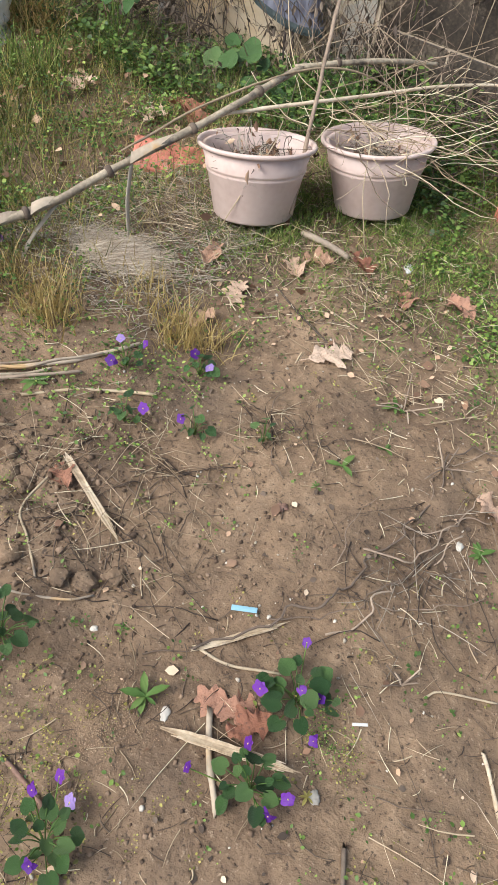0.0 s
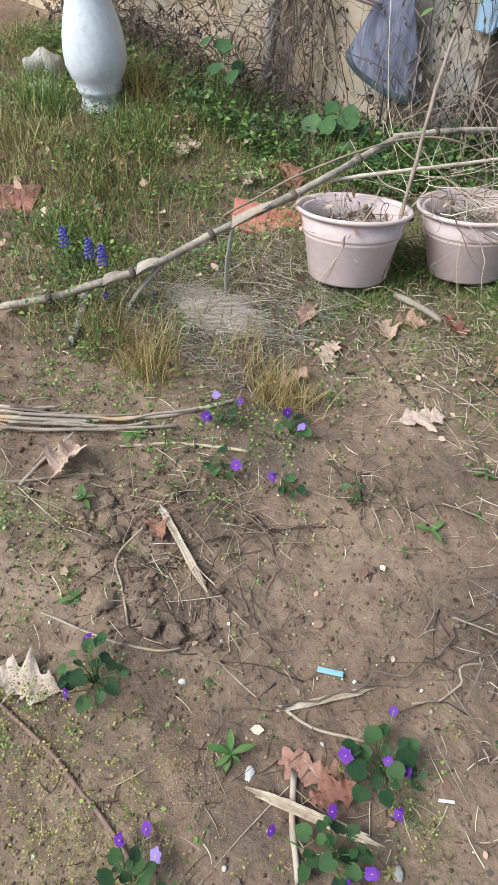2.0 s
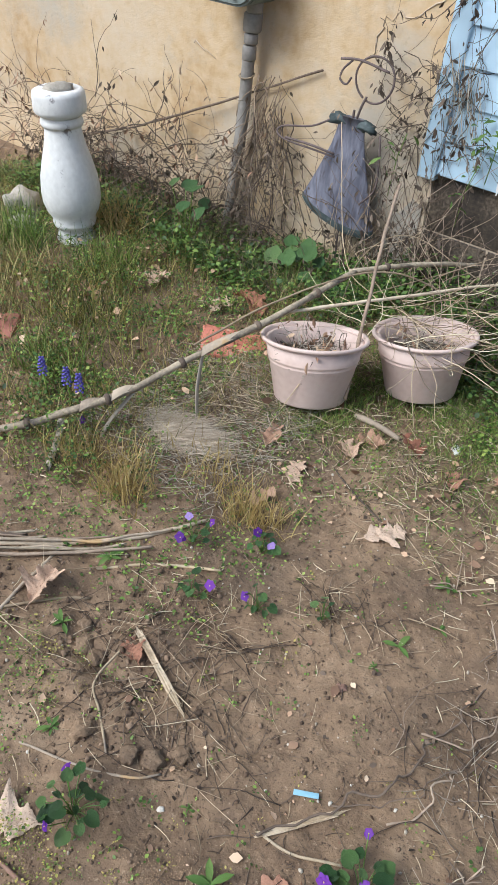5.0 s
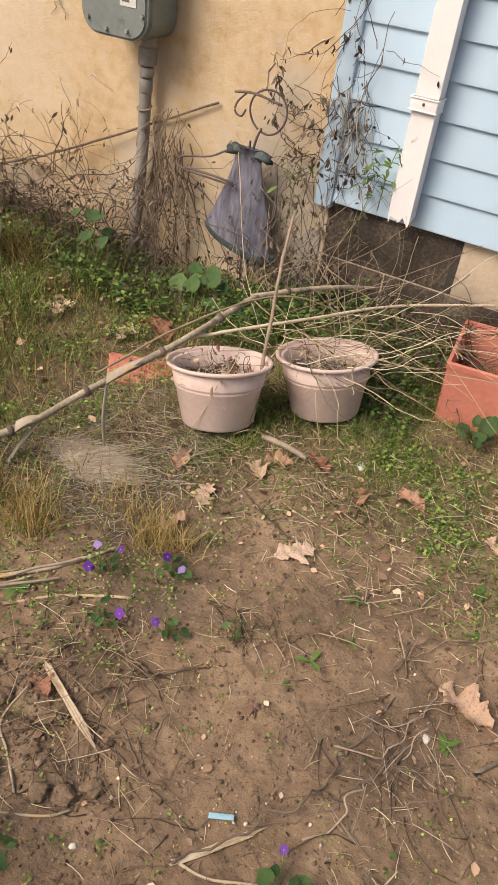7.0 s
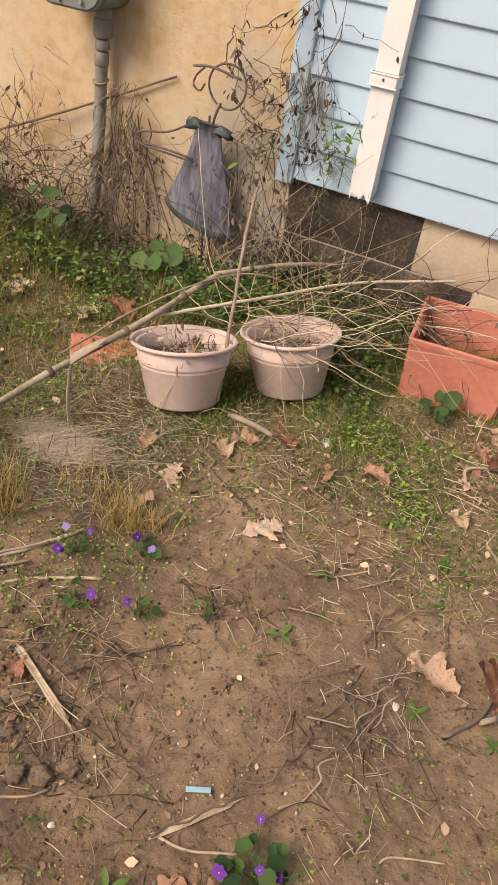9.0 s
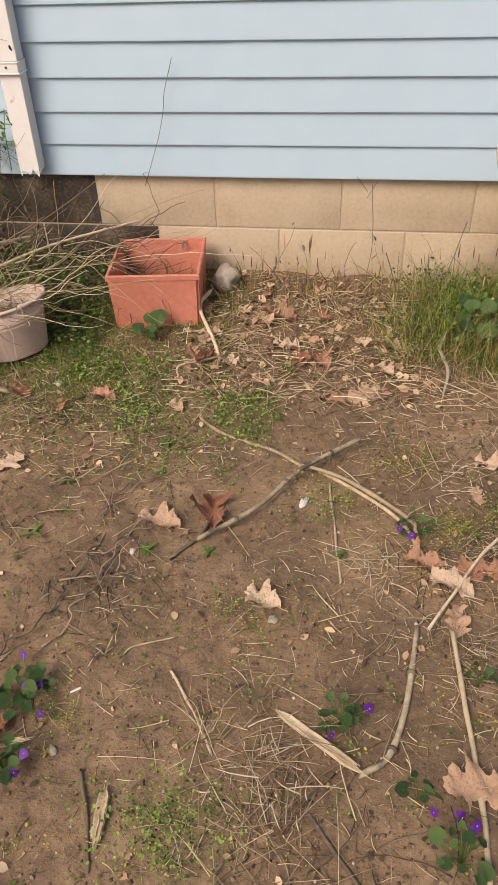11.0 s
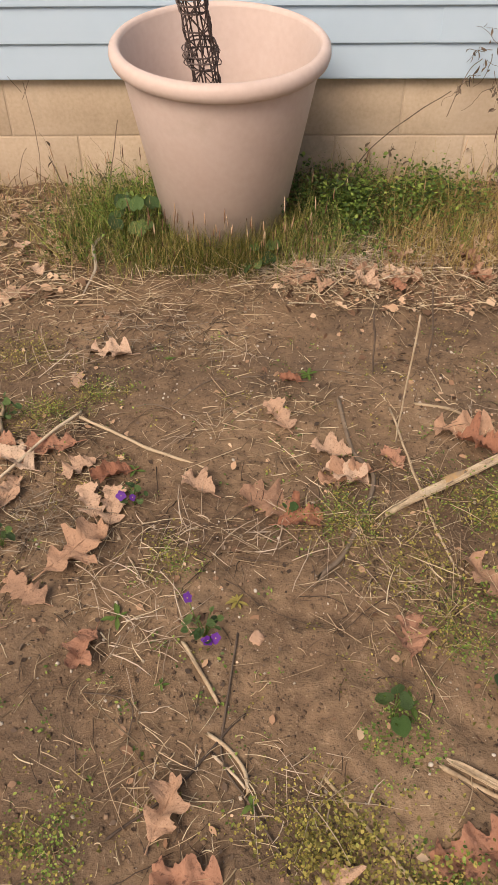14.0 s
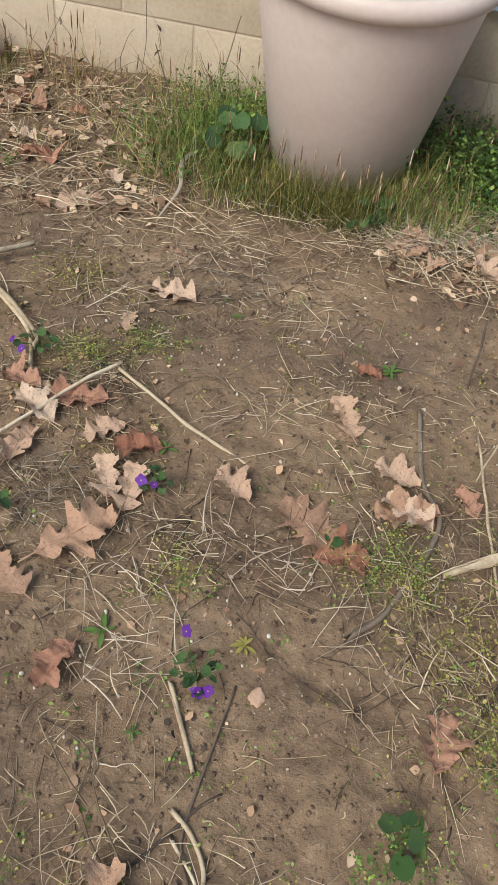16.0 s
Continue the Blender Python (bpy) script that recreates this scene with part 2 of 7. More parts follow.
WEED = mat("weed_leaf", [(0.0, (0.021, 0.045, 0.008)), (0.4, (0.104, 0.191, 0.030)), (0.75, (0.248, 0.373, 0.068)), (1.0, (0.472, 0.554, 0.133))], 20, 90, 0.55, 0.1, 0.001, vary=0.85, mode="island", trans=0.2)
YWEED = mat("yellowing_weed_leaf", [(0.0, (0.060, 0.058, 0.013)), (0.4, (0.224, 0.206, 0.050)), (0.75, (0.506, 0.425, 0.111)), (1.0, (0.293, 0.370, 0.081))], 20, 90, 0.6, 0.1, 0.001, vary=0.85, mode="island", trans=0.2)
VIOLEAF = mat("violet_leaf", [(0.2, (0.033, 0.081, 0.025)), (0.5, (0.071, 0.152, 0.043)), (0.8, (0.142, 0.237, 0.076))], 40, 160, 0.42, 0.8, 0.004, vary=0.65, trans=0.12)
BRIGHTLEAF = mat("bright_green_leaf", [(0.2, (0.068, 0.143, 0.026)), (0.5, (0.105, 0.195, 0.038)), (0.8, (0.165, 0.247, 0.060))], 40, 160, 0.75, 0.3, 0.002, vary=0.4, trans=0.2)
VIOLET = mat("violet_petal", [(0.2, (0.070, 0.008, 0.19)), (0.5, (0.115, 0.016, 0.28)), (0.8, (0.17, 0.03, 0.36))], 60, 200, 0.6, 0.1, 0.001, vary=0.4, trans=0.2)
PALEVIOLET = mat("pale_violet_petal", [(0.2, (0.26, 0.15, 0.46)), (0.8, (0.38, 0.28, 0.56))], 60, 200, 0.6, 0.1, 0.001, vary=0.4, trans=0.2)
MUSCARI = mat("grape_blue_petal", [(0.2, (0.07, 0.055, 0.30)), (0.8, (0.17, 0.14, 0.50))], 90, 200, 0.5, 0.1, 0.001, vary=0.4, mode="island")
YELLOW = mat("yellow_petal", [(0.2, (0.6, 0.5, 0.1)), (0.8, (0.75, 0.66, 0.2))], 60, 200, 0.6, 0.0)
SAND = mat("sandy_soil", [(0.25, (0.22, 0.145, 0.085)), (0.5, (0.34, 0.235, 0.145)), (0.75, (0.46, 0.34, 0.22))], 12, 240, 0.95, 0.8, 0.005, space="World")

VINE = mat("grey_brown_vine", [(0.25, (0.115, 0.084, 0.062)), (0.5, (0.257, 0.192, 0.138)), (0.75, (0.486, 0.378, 0.277))], 30, 160, 0.85, 0.6, 0.002, vary=0.4)
ROOT = mat("dark_rootlet", [(0.0, (0.035, 0.024, 0.017)), (0.5, (0.085, 0.058, 0.04)), (1.0, (0.19, 0.14, 0.10))], 30, 160, 0.85, 0.3, 0.001, vary=0.85, mode="island")
OLDCANE = mat("old_grey_cane", [(0.22, (0.109, 0.087, 0.063)), (0.42, (0.294, 0.242, 0.171)), (0.6, (0.512, 0.428, 0.302)), (0.8, (0.704, 0.583, 0.388))], 16, 130, 0.8, 0.6, 0.002, vary=0.15, stain=(11, 0.54, 0.62, (0.10, 0.085, 0.07)), stretch=(1, 1, 1))

RUSTSTEM = mat("brown_stem", [(0.0, (0.07, 0.048, 0.032)), (0.4, (0.17, 0.12, 0.08)), (0.75, (0.32, 0.24, 0.16)), (1.0, (0.50, 0.40, 0.28))], 30, 160, 0.8, 0.3, 0.001, vary=0.85, mode="island")

# ---- mesh helpers ----
rng = np.random.default_rng(7)
TABLE = np.random.default_rng(3).random((256, 256))


def vn(x, y, scale, shift=0):
    """Smooth value noise in 0..1 at a wavelength of scale metres."""
    x, y = np.asarray(x, float) / scale + 100 + shift * 17.3, np.asarray(y, float) / scale + 100 + shift * 9.1
    i, j = np.floor(x).astype(int), np.floor(y).astype(int)
    u, v = x - i, y - j
    u, v = u * u * (3 - 2 * u), v * v * (3 - 2 * v)
    a, b, c, d = (TABLE[(i + p) % 256, (j + q) % 256] for p, q in ((0, 0), (1, 0), (0, 1), (1, 1)))
    return (a * (1 - u) + b * u) * (1 - v) + (c * (1 - u) + d * u) * v


def gz(x, y):
    """Height of the ground."""
    x, y = np.asarray(x, float), np.asarray(y, float)
    rise = np.clip((y + 0.5) / 0.5, 0, 1)
    near = np.clip(1.5 - np.hypot(x, y + 1.2) / 6, 0, 1)
    west = np.clip((-x - 1.05) / 0.45, 0, 1)
    h = (0.045 - 0.085 * west * west * (3 - 2 * west)) * rise * rise * (3 - 2 * rise)
    lumpy = 0.55 + 1.0 * np.exp(-(((x + 0.965) / 0.22) ** 2 + ((y + 1.60) / 0.16) ** 2)) + 0.55 * np.clip((vn(x, y, 0.30, 8) - 0.5) * 3, 0, 1)
    h = h + near * ((vn(x, y, 0.45) - 0.5) * 0.022 + (vn(x, y, 0.14, 1) - 0.5) * 0.018 + lumpy * ((vn(x, y, 0.05, 2) - 0.5) * 0.012 + (vn(x, y, 0.022, 3) - 0.5) * 0.008))
    return h


def G(x, y, up=0.0):
    return (x, y, float(gz(x, y)) + up)


def mesh_of(name, verts, faces, smooth=True):
    me = bpy.data.meshes.new(name)
    me.from_pydata([tuple(v) for v in verts], [], [tuple(f) for f in faces])
    me.update()
    if smooth:
        me.shade_smooth()
    return me


def obj(name, me, material, parent=None, label="", m=None):
    if not me.materials:
        me.materials.append(material)
    ob = new(name, me)
    if m is not None:
        ob.matrix_basis = m
    if parent is not None:
        ob.parent = parent
    if label:
        tagged(ob, label)
    return ob


def part(name, bm, material, parent, label="", smooth=True):
    me = bpy.data.meshes.new(name)
    bm.to_mesh(me)
    bm.free()
    if smooth:
        me.shade_smooth()
    return obj(name, me, material, parent, label)


def thing(name, label, category, group="", m=None, kind=""):
    e = new(name)
    if m is not None:
        e.matrix_basis = m
    return tagged(e, label, category, group, kind)


def box(bm, lo, hi, bevel=0.0):
    vs = bmesh.ops.create_cube(bm, size=1)["verts"]
    for v in vs:
        v.co = Vector([lo[k] + (v.co[k] + 0.5) * (hi[k] - lo[k]) for k in range(3)])
    if bevel:
        es = list({e for v in vs for e in v.link_edges})
        bmesh.ops.bevel(bm, geom=es, offset=bevel, segments=2, affect="EDGES", profile=0.6)
    return bm


def lathe_data(profile, segs=40, wob=0.0):
    n = len(profile)
    a = np.linspace(0, 2 * np.pi, segs, endpoint=False)
    verts = []
    for r, z in profile:
        w = r * (1 + wob * np.sin(3 * a + z * 9))
        verts += [(r1 * np.cos(t), r1 * np.sin(t), z) for r1, t in zip(w, a)]
    faces = [(i * segs + j, i * segs + (j + 1) % segs, (i + 1) * segs + (j + 1) % segs, (i + 1) * segs + j) for i in range(n - 1) for j in range(segs)]
    return verts, faces


def lathe(name, profile, material, parent, segs=40, label="", wob=0.0):
    v, f = lathe_data(profile, segs, wob)
    return obj(name, mesh_of(name, v, f), material, parent, label)


def smooth_line(pts, k=6):
    """A line through the points, eased by Catmull-Rom."""
    p = np.array(pts, float)
    if len(p) < 3:
        return np.array([p[0] + (p[-1] - p[0]) * t for t in np.linspace(0, 1, k + 1)])
    q = np.vstack([2 * p[0] - p[1], p, 2 * p[-1] - p[-2]])
    out = []
    for i in range(1, len(q) - 2):
        for t in np.linspace(0, 1, k, endpoint=False):
            out.append(0.5 * (2 * q[i] + (q[i + 1] - q[i - 1]) * t + (2 * q[i - 1] - 5 * q[i] + 4 * q[i + 1] - q[i + 2]) * t * t + (3 * q[i] - q[i - 1] - 3 * q[i + 1] + q[i + 2]) * t ** 3))
    return np.array(out + [p[-1]])


def tube_data(line, radii, sides=6, flat=1.0):
    line = np.asarray(line, float)
    n = len(line)
    d = np.gradient(line, axis=0)
    d /= np.linalg.norm(d, axis=1)[:, None] + 1e-9
    ref = np.array([0.0, 0, 1]) if abs(d[0][2]) < 0.9 else np.array([1.0, 0, 0])
    s = np.cross(d, ref)
    s /= np.linalg.norm(s, axis=1)[:, None] + 1e-9
    u = np.cross(s, d)
    a = np.linspace(0, 2 * np.pi, sides, endpoint=False)
    r = np.asarray(radii, float) * np.ones(n)
    v = line[:, None] + r[:, None, None] * (np.cos(a)[None, :, None] * s[:, None] + flat * np.sin(a)[None, :, None] * u[:, None])
    v = v.reshape(-1, 3)
    f = [(i * sides + j, i * sides + (j + 1) % sides, (i + 1) * sides + (j + 1) % sides, (i + 1) * sides + j) for i in range(n - 1) for j in range(sides)]
    f += [tuple(range(sides - 1, -1, -1)), tuple((n - 1) * sides + j for j in range(sides))]
    return v, f


def join(parts):
    vs, fs, k = [], [], 0
    for v, f in parts:
        vs.extend(map(tuple, v))
        fs.extend(tuple(i + k for i in q) for q in f)
        k += len(v)
    return vs, fs


def turn_matrices(rx, ry, rz):
    cx, sx, cy, sy, cz, sz = np.cos(rx), np.sin(rx), np.cos(ry), np.sin(ry), np.cos(rz), np.sin(rz)
    m = np.empty((len(rx), 3, 3))
    m[:, 0, 0], m[:, 0, 1], m[:, 0, 2] = cy * cz, sx * sy * cz - cx * sz, cx * sy * cz + sx * sz
    m[:, 1, 0], m[:, 1, 1], m[:, 1, 2] = cy * sz, sx * sy * sz + cx * cz, cx * sy * sz - sx * cz
    m[:, 2, 0], m[:, 2, 1], m[:, 2, 2] = -sy, sx * cy, cx * cy
    return m


def scatter(name, template, pos, rot, size, material, label, category):
    """One mesh of many copies of a small template, of kind stuff."""
    tv, tf = np.array(template[0], float), template[1]
    pos, size = np.asarray(pos, float), np.asarray(size, float)
    if size.ndim == 1:
        size = np.repeat(size[:, None], 3, 1)
    m = turn_matrices(*np.asarray(rot, float).T)
    v = np.einsum("nij,nkj->nki", m, tv[None] * size[:, None]) + pos[:, None]
    n, k = len(pos), len(tv)
    off = (np.arange(n) * k)[:, None]
    faces = []
    for q in tf:
        faces.append((off + np.array(q)[None]).tolist())
    allf = [f for group in faces for f in group]
    me = bpy.data.meshes.new(name)
    me.from_pydata(v.reshape(-1, 3).tolist(), [], allf)
    me.update()
    me.shade_smooth()
    me.materials.append(material)
    return tagged(new(name, me), label, category, "", "stuff")


def spots(n, x0, x1, y0, y1, dens=None):
    """Random places in a box, thinned by a density of 0..1."""
    x, y = rng.uniform(x0, x1, n), rng.uniform(y0, y1, n)
    if dens is not None:
        keep = rng.random(n) < dens(x, y)
        x, y = x[keep], y[keep]
    return x, y


def lump(seed, n=1):
    """A small uneven stone: an icosahedron pushed about."""
    bm = bmesh.new()
    bmesh.ops.create_icosphere(bm, subdivisions=n, radius=0.5)
    r = random.Random(seed)
    for v in bm.verts:
        v.co *= r.uniform(0.75, 1.15) if n < 3 else r.uniform(0.96, 1.04)
        v.co.z *= 0.7
    vs, fs = [tuple(v.co) for v in bm.verts], [tuple(q.index for q in f.verts) for f in bm.faces]
    bm.free()
    return vs, fs


# blades, bits of straw and leaflets, one unit long
BLADE = ([(-0.5, 0, 0), (0.5, 0, 0), (-0.4, 0.05, 0.4), (0.4, 0.05, 0.4), (-0.22, 0.2, 0.75), (0.22, 0.2, 0.75), (0, 0.42, 1)], [(0, 1, 3, 2), (2, 3, 5, 4), (4, 5, 6)])
STALK = ([(-0.5, -0.5, 0), (0.5, -0.5, 0), (0, 0.5, 0), (0.3, 0.4, 0.33), (1.2, 0.4, 0.33), (0.75, 1.3, 0.33), (0.2, 0.3, 0.66), (1.0, 0.3, 0.66), (0.6, 1.1, 0.66), (-1.3, -0.6, 1), (-1.0, -0.6, 1), (-1.15, -0.3, 1)],
         [(0, 1, 4, 3), (1, 2, 5, 4), (2, 0, 3, 5), (3, 4, 7, 6), (4, 5, 8, 7), (5, 3, 6, 8), (6, 7, 10, 9), (7, 8, 11, 10), (8, 6, 9, 11)])
LEAFLET = ([(0, 0, 0), (-0.28, 0.3, 0.08), (0.28, 0.3, 0.08), (0, 0.32, 0.02), (-0.34, 0.62, 0.1), (0.34, 0.62, 0.1), (0, 0.64, 0.04), (0, 1, 0)],
           [(0, 3, 1), (0, 2, 3), (1, 3, 6, 4), (3, 2, 5, 6), (4, 6, 7), (6, 5, 7)])


def grass(name, x, y, tall, wide, material, label, lean=0.35, up=0.0):
    n = len(x)
    z = gz(x, y) + up - 0.004
    h = tall * rng.uniform(0.45, 1.15, n)
    rot = np.stack([rng.normal(0, lean, n), rng.normal(0, lean, n), rng.uniform(0, 6.28, n)], 1)
    size = np.stack([wide * rng.uniform(0.7, 1.3, n), h, h], 1)
    return scatter(name, BLADE, np.stack([x, y, z], 1), rot, size, material, label, "grass")


def straws(name, x, y, length, thick, material, label, tilt=0.12, up=0.004, z=None, along=None):
    n = len(x)
    zz = gz(x, y) + up * rng.uniform(0.3, 2.0, n) if z is None else z
    ln = length * rng.uniform(0.3, 1.2, n) ** 1.3
    th = thick * rng.uniform(0.6, 1.4, n)
    rot = np.stack([np.pi / 2 + rng.normal(0, tilt, n), rng.uniform(0, 6.28, n) * 0, rng.uniform(0, 6.28, n) if along is None else rng.normal(along, 0.35, n)], 1)
    return scatter(name, STALK, np.stack([x, y, zz], 1), rot, np.stack([th * rng.choice((-1, 1, 1.6), n), th, ln], 1), material, label, "straw")


def weeds(name, x, y, size, material, label, leaves=9, spread=1.0, tall=0.6, leaf=0.6):
    """Low plants with many leaflets round each place."""
    n = len(x)
    xs, ys = np.repeat(x, leaves), np.repeat(y, leaves)
    s = np.repeat(size * rng.uniform(0.6, 1.3, n), leaves)
    a = rng.uniform(0, 6.28, n * leaves)
    rad = s * spread * np.sqrt(rng.random(n * leaves))
    px, py = xs + rad * np.cos(a), ys + rad * np.sin(a)
    pz = gz(px, py) + s * tall * rng.random(n * leaves)
    rot = np.stack([rng.normal(0.15, 0.35, n * leaves), rng.normal(0, 0.3, n * leaves), a - 1.57 + rng.normal(0, 0.7, n * leaves)], 1)
    return scatter(name, LEAFLET, np.stack([px, py, pz], 1), rot, s * leaf * rng.uniform(0.3, 0.8, n * leaves), material, label, "weeds")


def step(v, a, b):
    t = np.clip((v - a) / (b - a), 0, 1)
    return t * t * (3 - 2 * t)


# ---- ground ----
def axis(lo, hi, pitch, far):
    inner = np.arange(lo, hi + pitch / 2, pitch)
    k = np.array([0.03, 0.08, 0.2, 0.5, 1.2, 3, 7, 16, far])
    return np.concatenate([lo - k[::-1], inner, inner[-1] + k])


gx, gy = axis(-2.9, 2.0, 0.009, 60), axis(-2.7, 0.0, 0.009, 60)
X, Y = np.meshgrid(gx, gy, indexing="ij")
Z = gz(X, Y)
nx, ny = X.shape
idx = np.arange(nx * ny).reshape(nx, ny)
quads = np.stack([idx[:-1, :-1], idx[1:, :-1], idx[1:, 1:], idx[:-1, 1:]], -1).reshape(-1, 4)
ground = obj("ground", mesh_of("ground", np.stack([X, Y, Z], -1).reshape(-1, 3).tolist(), quads.tolist()), SOIL)
tagged(ground, "bare damp brown garden soil with crumbs and footprints", "ground", "", "structure")

# ---- house ----
CORNER = -1.226
HIGH = 2.7
EAST, WEST = 6.0, -7.0


def foundation():
    w = thing("wall_foundation", "painted tan concrete block foundation under the siding", "wall", "", None, "structure")
    bm = bmesh.new()
    box(bm, (CORNER, -0.0002, -0.25), (EAST, 0.2, 0.44))
    part("mortar", bm, MORTAR, w, "recessed mortar joints", False)
    bm = bmesh.new()
    box(bm, (-0.826, -0.0035, 0.207), (-0.803, 0.001, 0.40))
    part("open_joint", bm, GAP, w, "dark open joint between blocks", False)
    full = {}
    for row, (z0, first) in enumerate(((0.2065, CORNER + 0.0), (0.0035, CORNER), (-0.1995, CORNER))):
        x = first
        ends = [-0.813 + 0.4064 * k - (0.2 if row % 2 else 0) for k in range(18)]
        for e in ends:
            if e <= x + 0.03:
                continue
            wide = min(e, EAST) - x - 0.005
            if wide < 0.02:
                break
            trim = 0.009 if row == 0 and abs(e + 0.813) < 0.01 else 0.0
            # blocks that start left of x = -0.9 take the much darker block colour
            darker = x < -0.9
            key = (round(wide - trim, 3), darker)
            if key not in full:
                b = bmesh.new()
                box(b, (0, -0.006, 0), (wide - trim, 0.03, 0.199), 0.003)
                me = bpy.data.meshes.new("block")
                b.to_mesh(me)
                b.free()
                me.shade_smooth()
                full[key] = me
            obj("block", full[key], DARKBLOCK if darker else BLOCK, w, "dark concrete block" if darker else "", pose(x + 0.0025, 0.004, z0 - 0.001))
            x = e
            if x >= EAST:
                break
    return w


def siding():
    w = thing("wall_siding", "pale blue vinyl lap siding with thin shadow lines", "wall", "", None, "structure")
    bm = bmesh.new()
    box(bm, (CORNER, 0.0, 0.441), (EAST, 0.2, HIGH))
    part("sheathing", bm, SIDING, w, "", False)
    lap, z0, count = 0.0958, 0.377, 24
    r = random.Random(5)
    shapes = {}
    for i in range(count):
        seam = [-0.35, 1.3, 0.75, 2.4, -0.6, 1.8][i % 6] if i != 3 else -0.33
        for a, b in ((CORNER + 0.012, seam), (seam - 0.0, EAST)):
            over = 0.0012 if a > CORNER + 0.1 else 0.0
            prof = [(-0.012, 0.004), (-0.0275, 0.0), (-0.029, 0.002), (-0.0288, 0.008), (-0.0195, 0.093), (-0.0165, 0.1005), (-0.004, 0.1005)]
            key = (round(a, 3), round(b, 3))
            if key not in shapes:
                xs = np.linspace(a, b, 14)
                v = [(x, y - over + 0.0006 * math.sin(x * 7 + a), z + 0.0007 * math.sin(x * 3.1 + b)) for x in xs for y, z in prof]
                n = len(prof)
                f = [(k * n + j, (k + 1) * n + j, (k + 1) * n + j + 1, k * n + j + 1) for k in range(len(xs) - 1) for j in range(n - 1)]
                f += [tuple(range(n)), tuple(range(len(v) - 1, len(v) - n - 1, -1))]
                shapes[key] = mesh_of("siding_panel", v, f, False)
            obj("siding_panel", shapes[key], SIDING, w, "", pose(0, 0, z0 + i * lap))
    bm = bmesh.new()
    box(bm, (CORNER - 0.042, -0.036, 0.36), (CORNER + 0.014, 0.0, HIGH), 0.004)
    part("corner_post", bm, SIDING, w, "pale blue vinyl corner post")
    return w


def stucco():
    w = thing("wall_stucco", "ochre painted stucco wall, stained and cracked", "wall", "", None, "structure")
    xs, zs = np.linspace(WEST, CORNER - 0.0, 240), np.linspace(-0.2, HIGH, 110)
    A, C = np.meshgrid(xs, zs, indexing="ij")
    D = -0.004 - 0.010 * (vn(A, C, 0.4, 5) - 0.5) - 0.004 * (vn(A, C, 0.09, 6) - 0.5)
    i = np.arange(A.size).reshape(A.shape)
    q = np.stack([i[:-1, :-1], i[1:, :-1], i[1:, 1:], i[:-1, 1:]], -1).reshape(-1, 4)
    obj("render_coat", mesh_of("render_coat", np.stack([A, D, C], -1).reshape(-1, 3).tolist(), q.tolist()), STUCCO, w)
    bm = bmesh.new()
    box(bm, (WEST, 0.01, -0.2), (CORNER, 0.2, HIGH))
    part("wall_core", bm, STUCCO, w, "", False)
    r = random.Random(11)
    for pts in (((-1.50, 0.62), (-1.47, 0.70), (-1.44, 0.745), (-1.36, 0.76), (-1.30, 0.80)), ((-1.30, 0.66), (-1.27, 0.72), (-1.25, 0.78)), ((-2.30, 0.70), (-2.27, 0.74), (-2.24, 0.70)), ((-2.15, 0.55), (-2.06, 0.52))):
        line = [(x + r.uniform(-0.012, 0.012), -0.0075, z + r.uniform(-0.012, 0.012)) for x, _, z in smooth_line([(x, 0, z) for x, z in pts], 4)]
        v, f = tube_data(line, [0.0006 + 0.0022 * r.random() for _ in line], 4)
        obj("crack", mesh_of("crack", v, f), MORTAR, w, "raised lip of a crack")
    return w


foundation(), siding(), stucco()

# ---- things by the wall ----


def downspout():
    t = thing("downspout", "white corrugated aluminium downspout with torn end on the siding", "downspout", "", pose(-0.984, -0.036, 0))
    w, d = 0.033, 0.052
    front = [(-w, 0), (-w, -d + 0.008), (-w + 0.006, -d)]
    for k in range(5):
        c = -w + 0.0125 + k * 0.0127
        front += [(c - 0.004, -d), (c - 0.002, -d - 0.00012), (c + 0.002, -d - 0.00012), (c + 0.004, -d)]
    front += [(w - 0.006, -d), (w, -d + 0.008), (w, 0)]
    r = random.Random(2)
    zs = [0.402, 0.412, 0.45, 0.7, 1.2, 1.9, 2.6]
    v = []
    for j, z in enumerate(zs):
        for x, y in front:
            v.append((x, y, z + (r.uniform(-0.012, 0.010) if j == 0 else 0)))
    n = len(front)
    f = [(j * n + i, j * n + i + 1, (j + 1) * n + i + 1, (j + 1) * n + i) for j in range(len(zs) - 1) for i in range(n - 1)]
    f += [(j * n, (j + 1) * n, (j + 2) * n - 1, (j + 1) * n - 1) for j in range(len(zs) - 1)]
    obj("pipe", mesh_of("pipe", v, f, False), SPOUT, t)
    bm = bmesh.new()
    box(bm, (-w - 0.004, -d - 0.008, 0.688), (w + 0.004, 0.0, 0.722), 0.003)
    s = part("strap", bm, SPOUT, t, "white metal strap")
    bm = bmesh.new()
    bmesh.ops.create_uvsphere(bm, u_segments=8, v_segments=5, radius=0.004)
    for q in bm.verts:
        q.co += Vector((0.0, -d - 0.008, 0.707))
    part("rivet", bm, RUST, s, "rusty rivet")
    for z in (0.690, 0.720):
        bm = bmesh.new()
        box(bm, (-w - 0.006, -d - 0.0105, z - 0.002), (w + 0.006, 0.0, z + 0.002), 0.001)
        part("bead", bm, SPOUT, s)


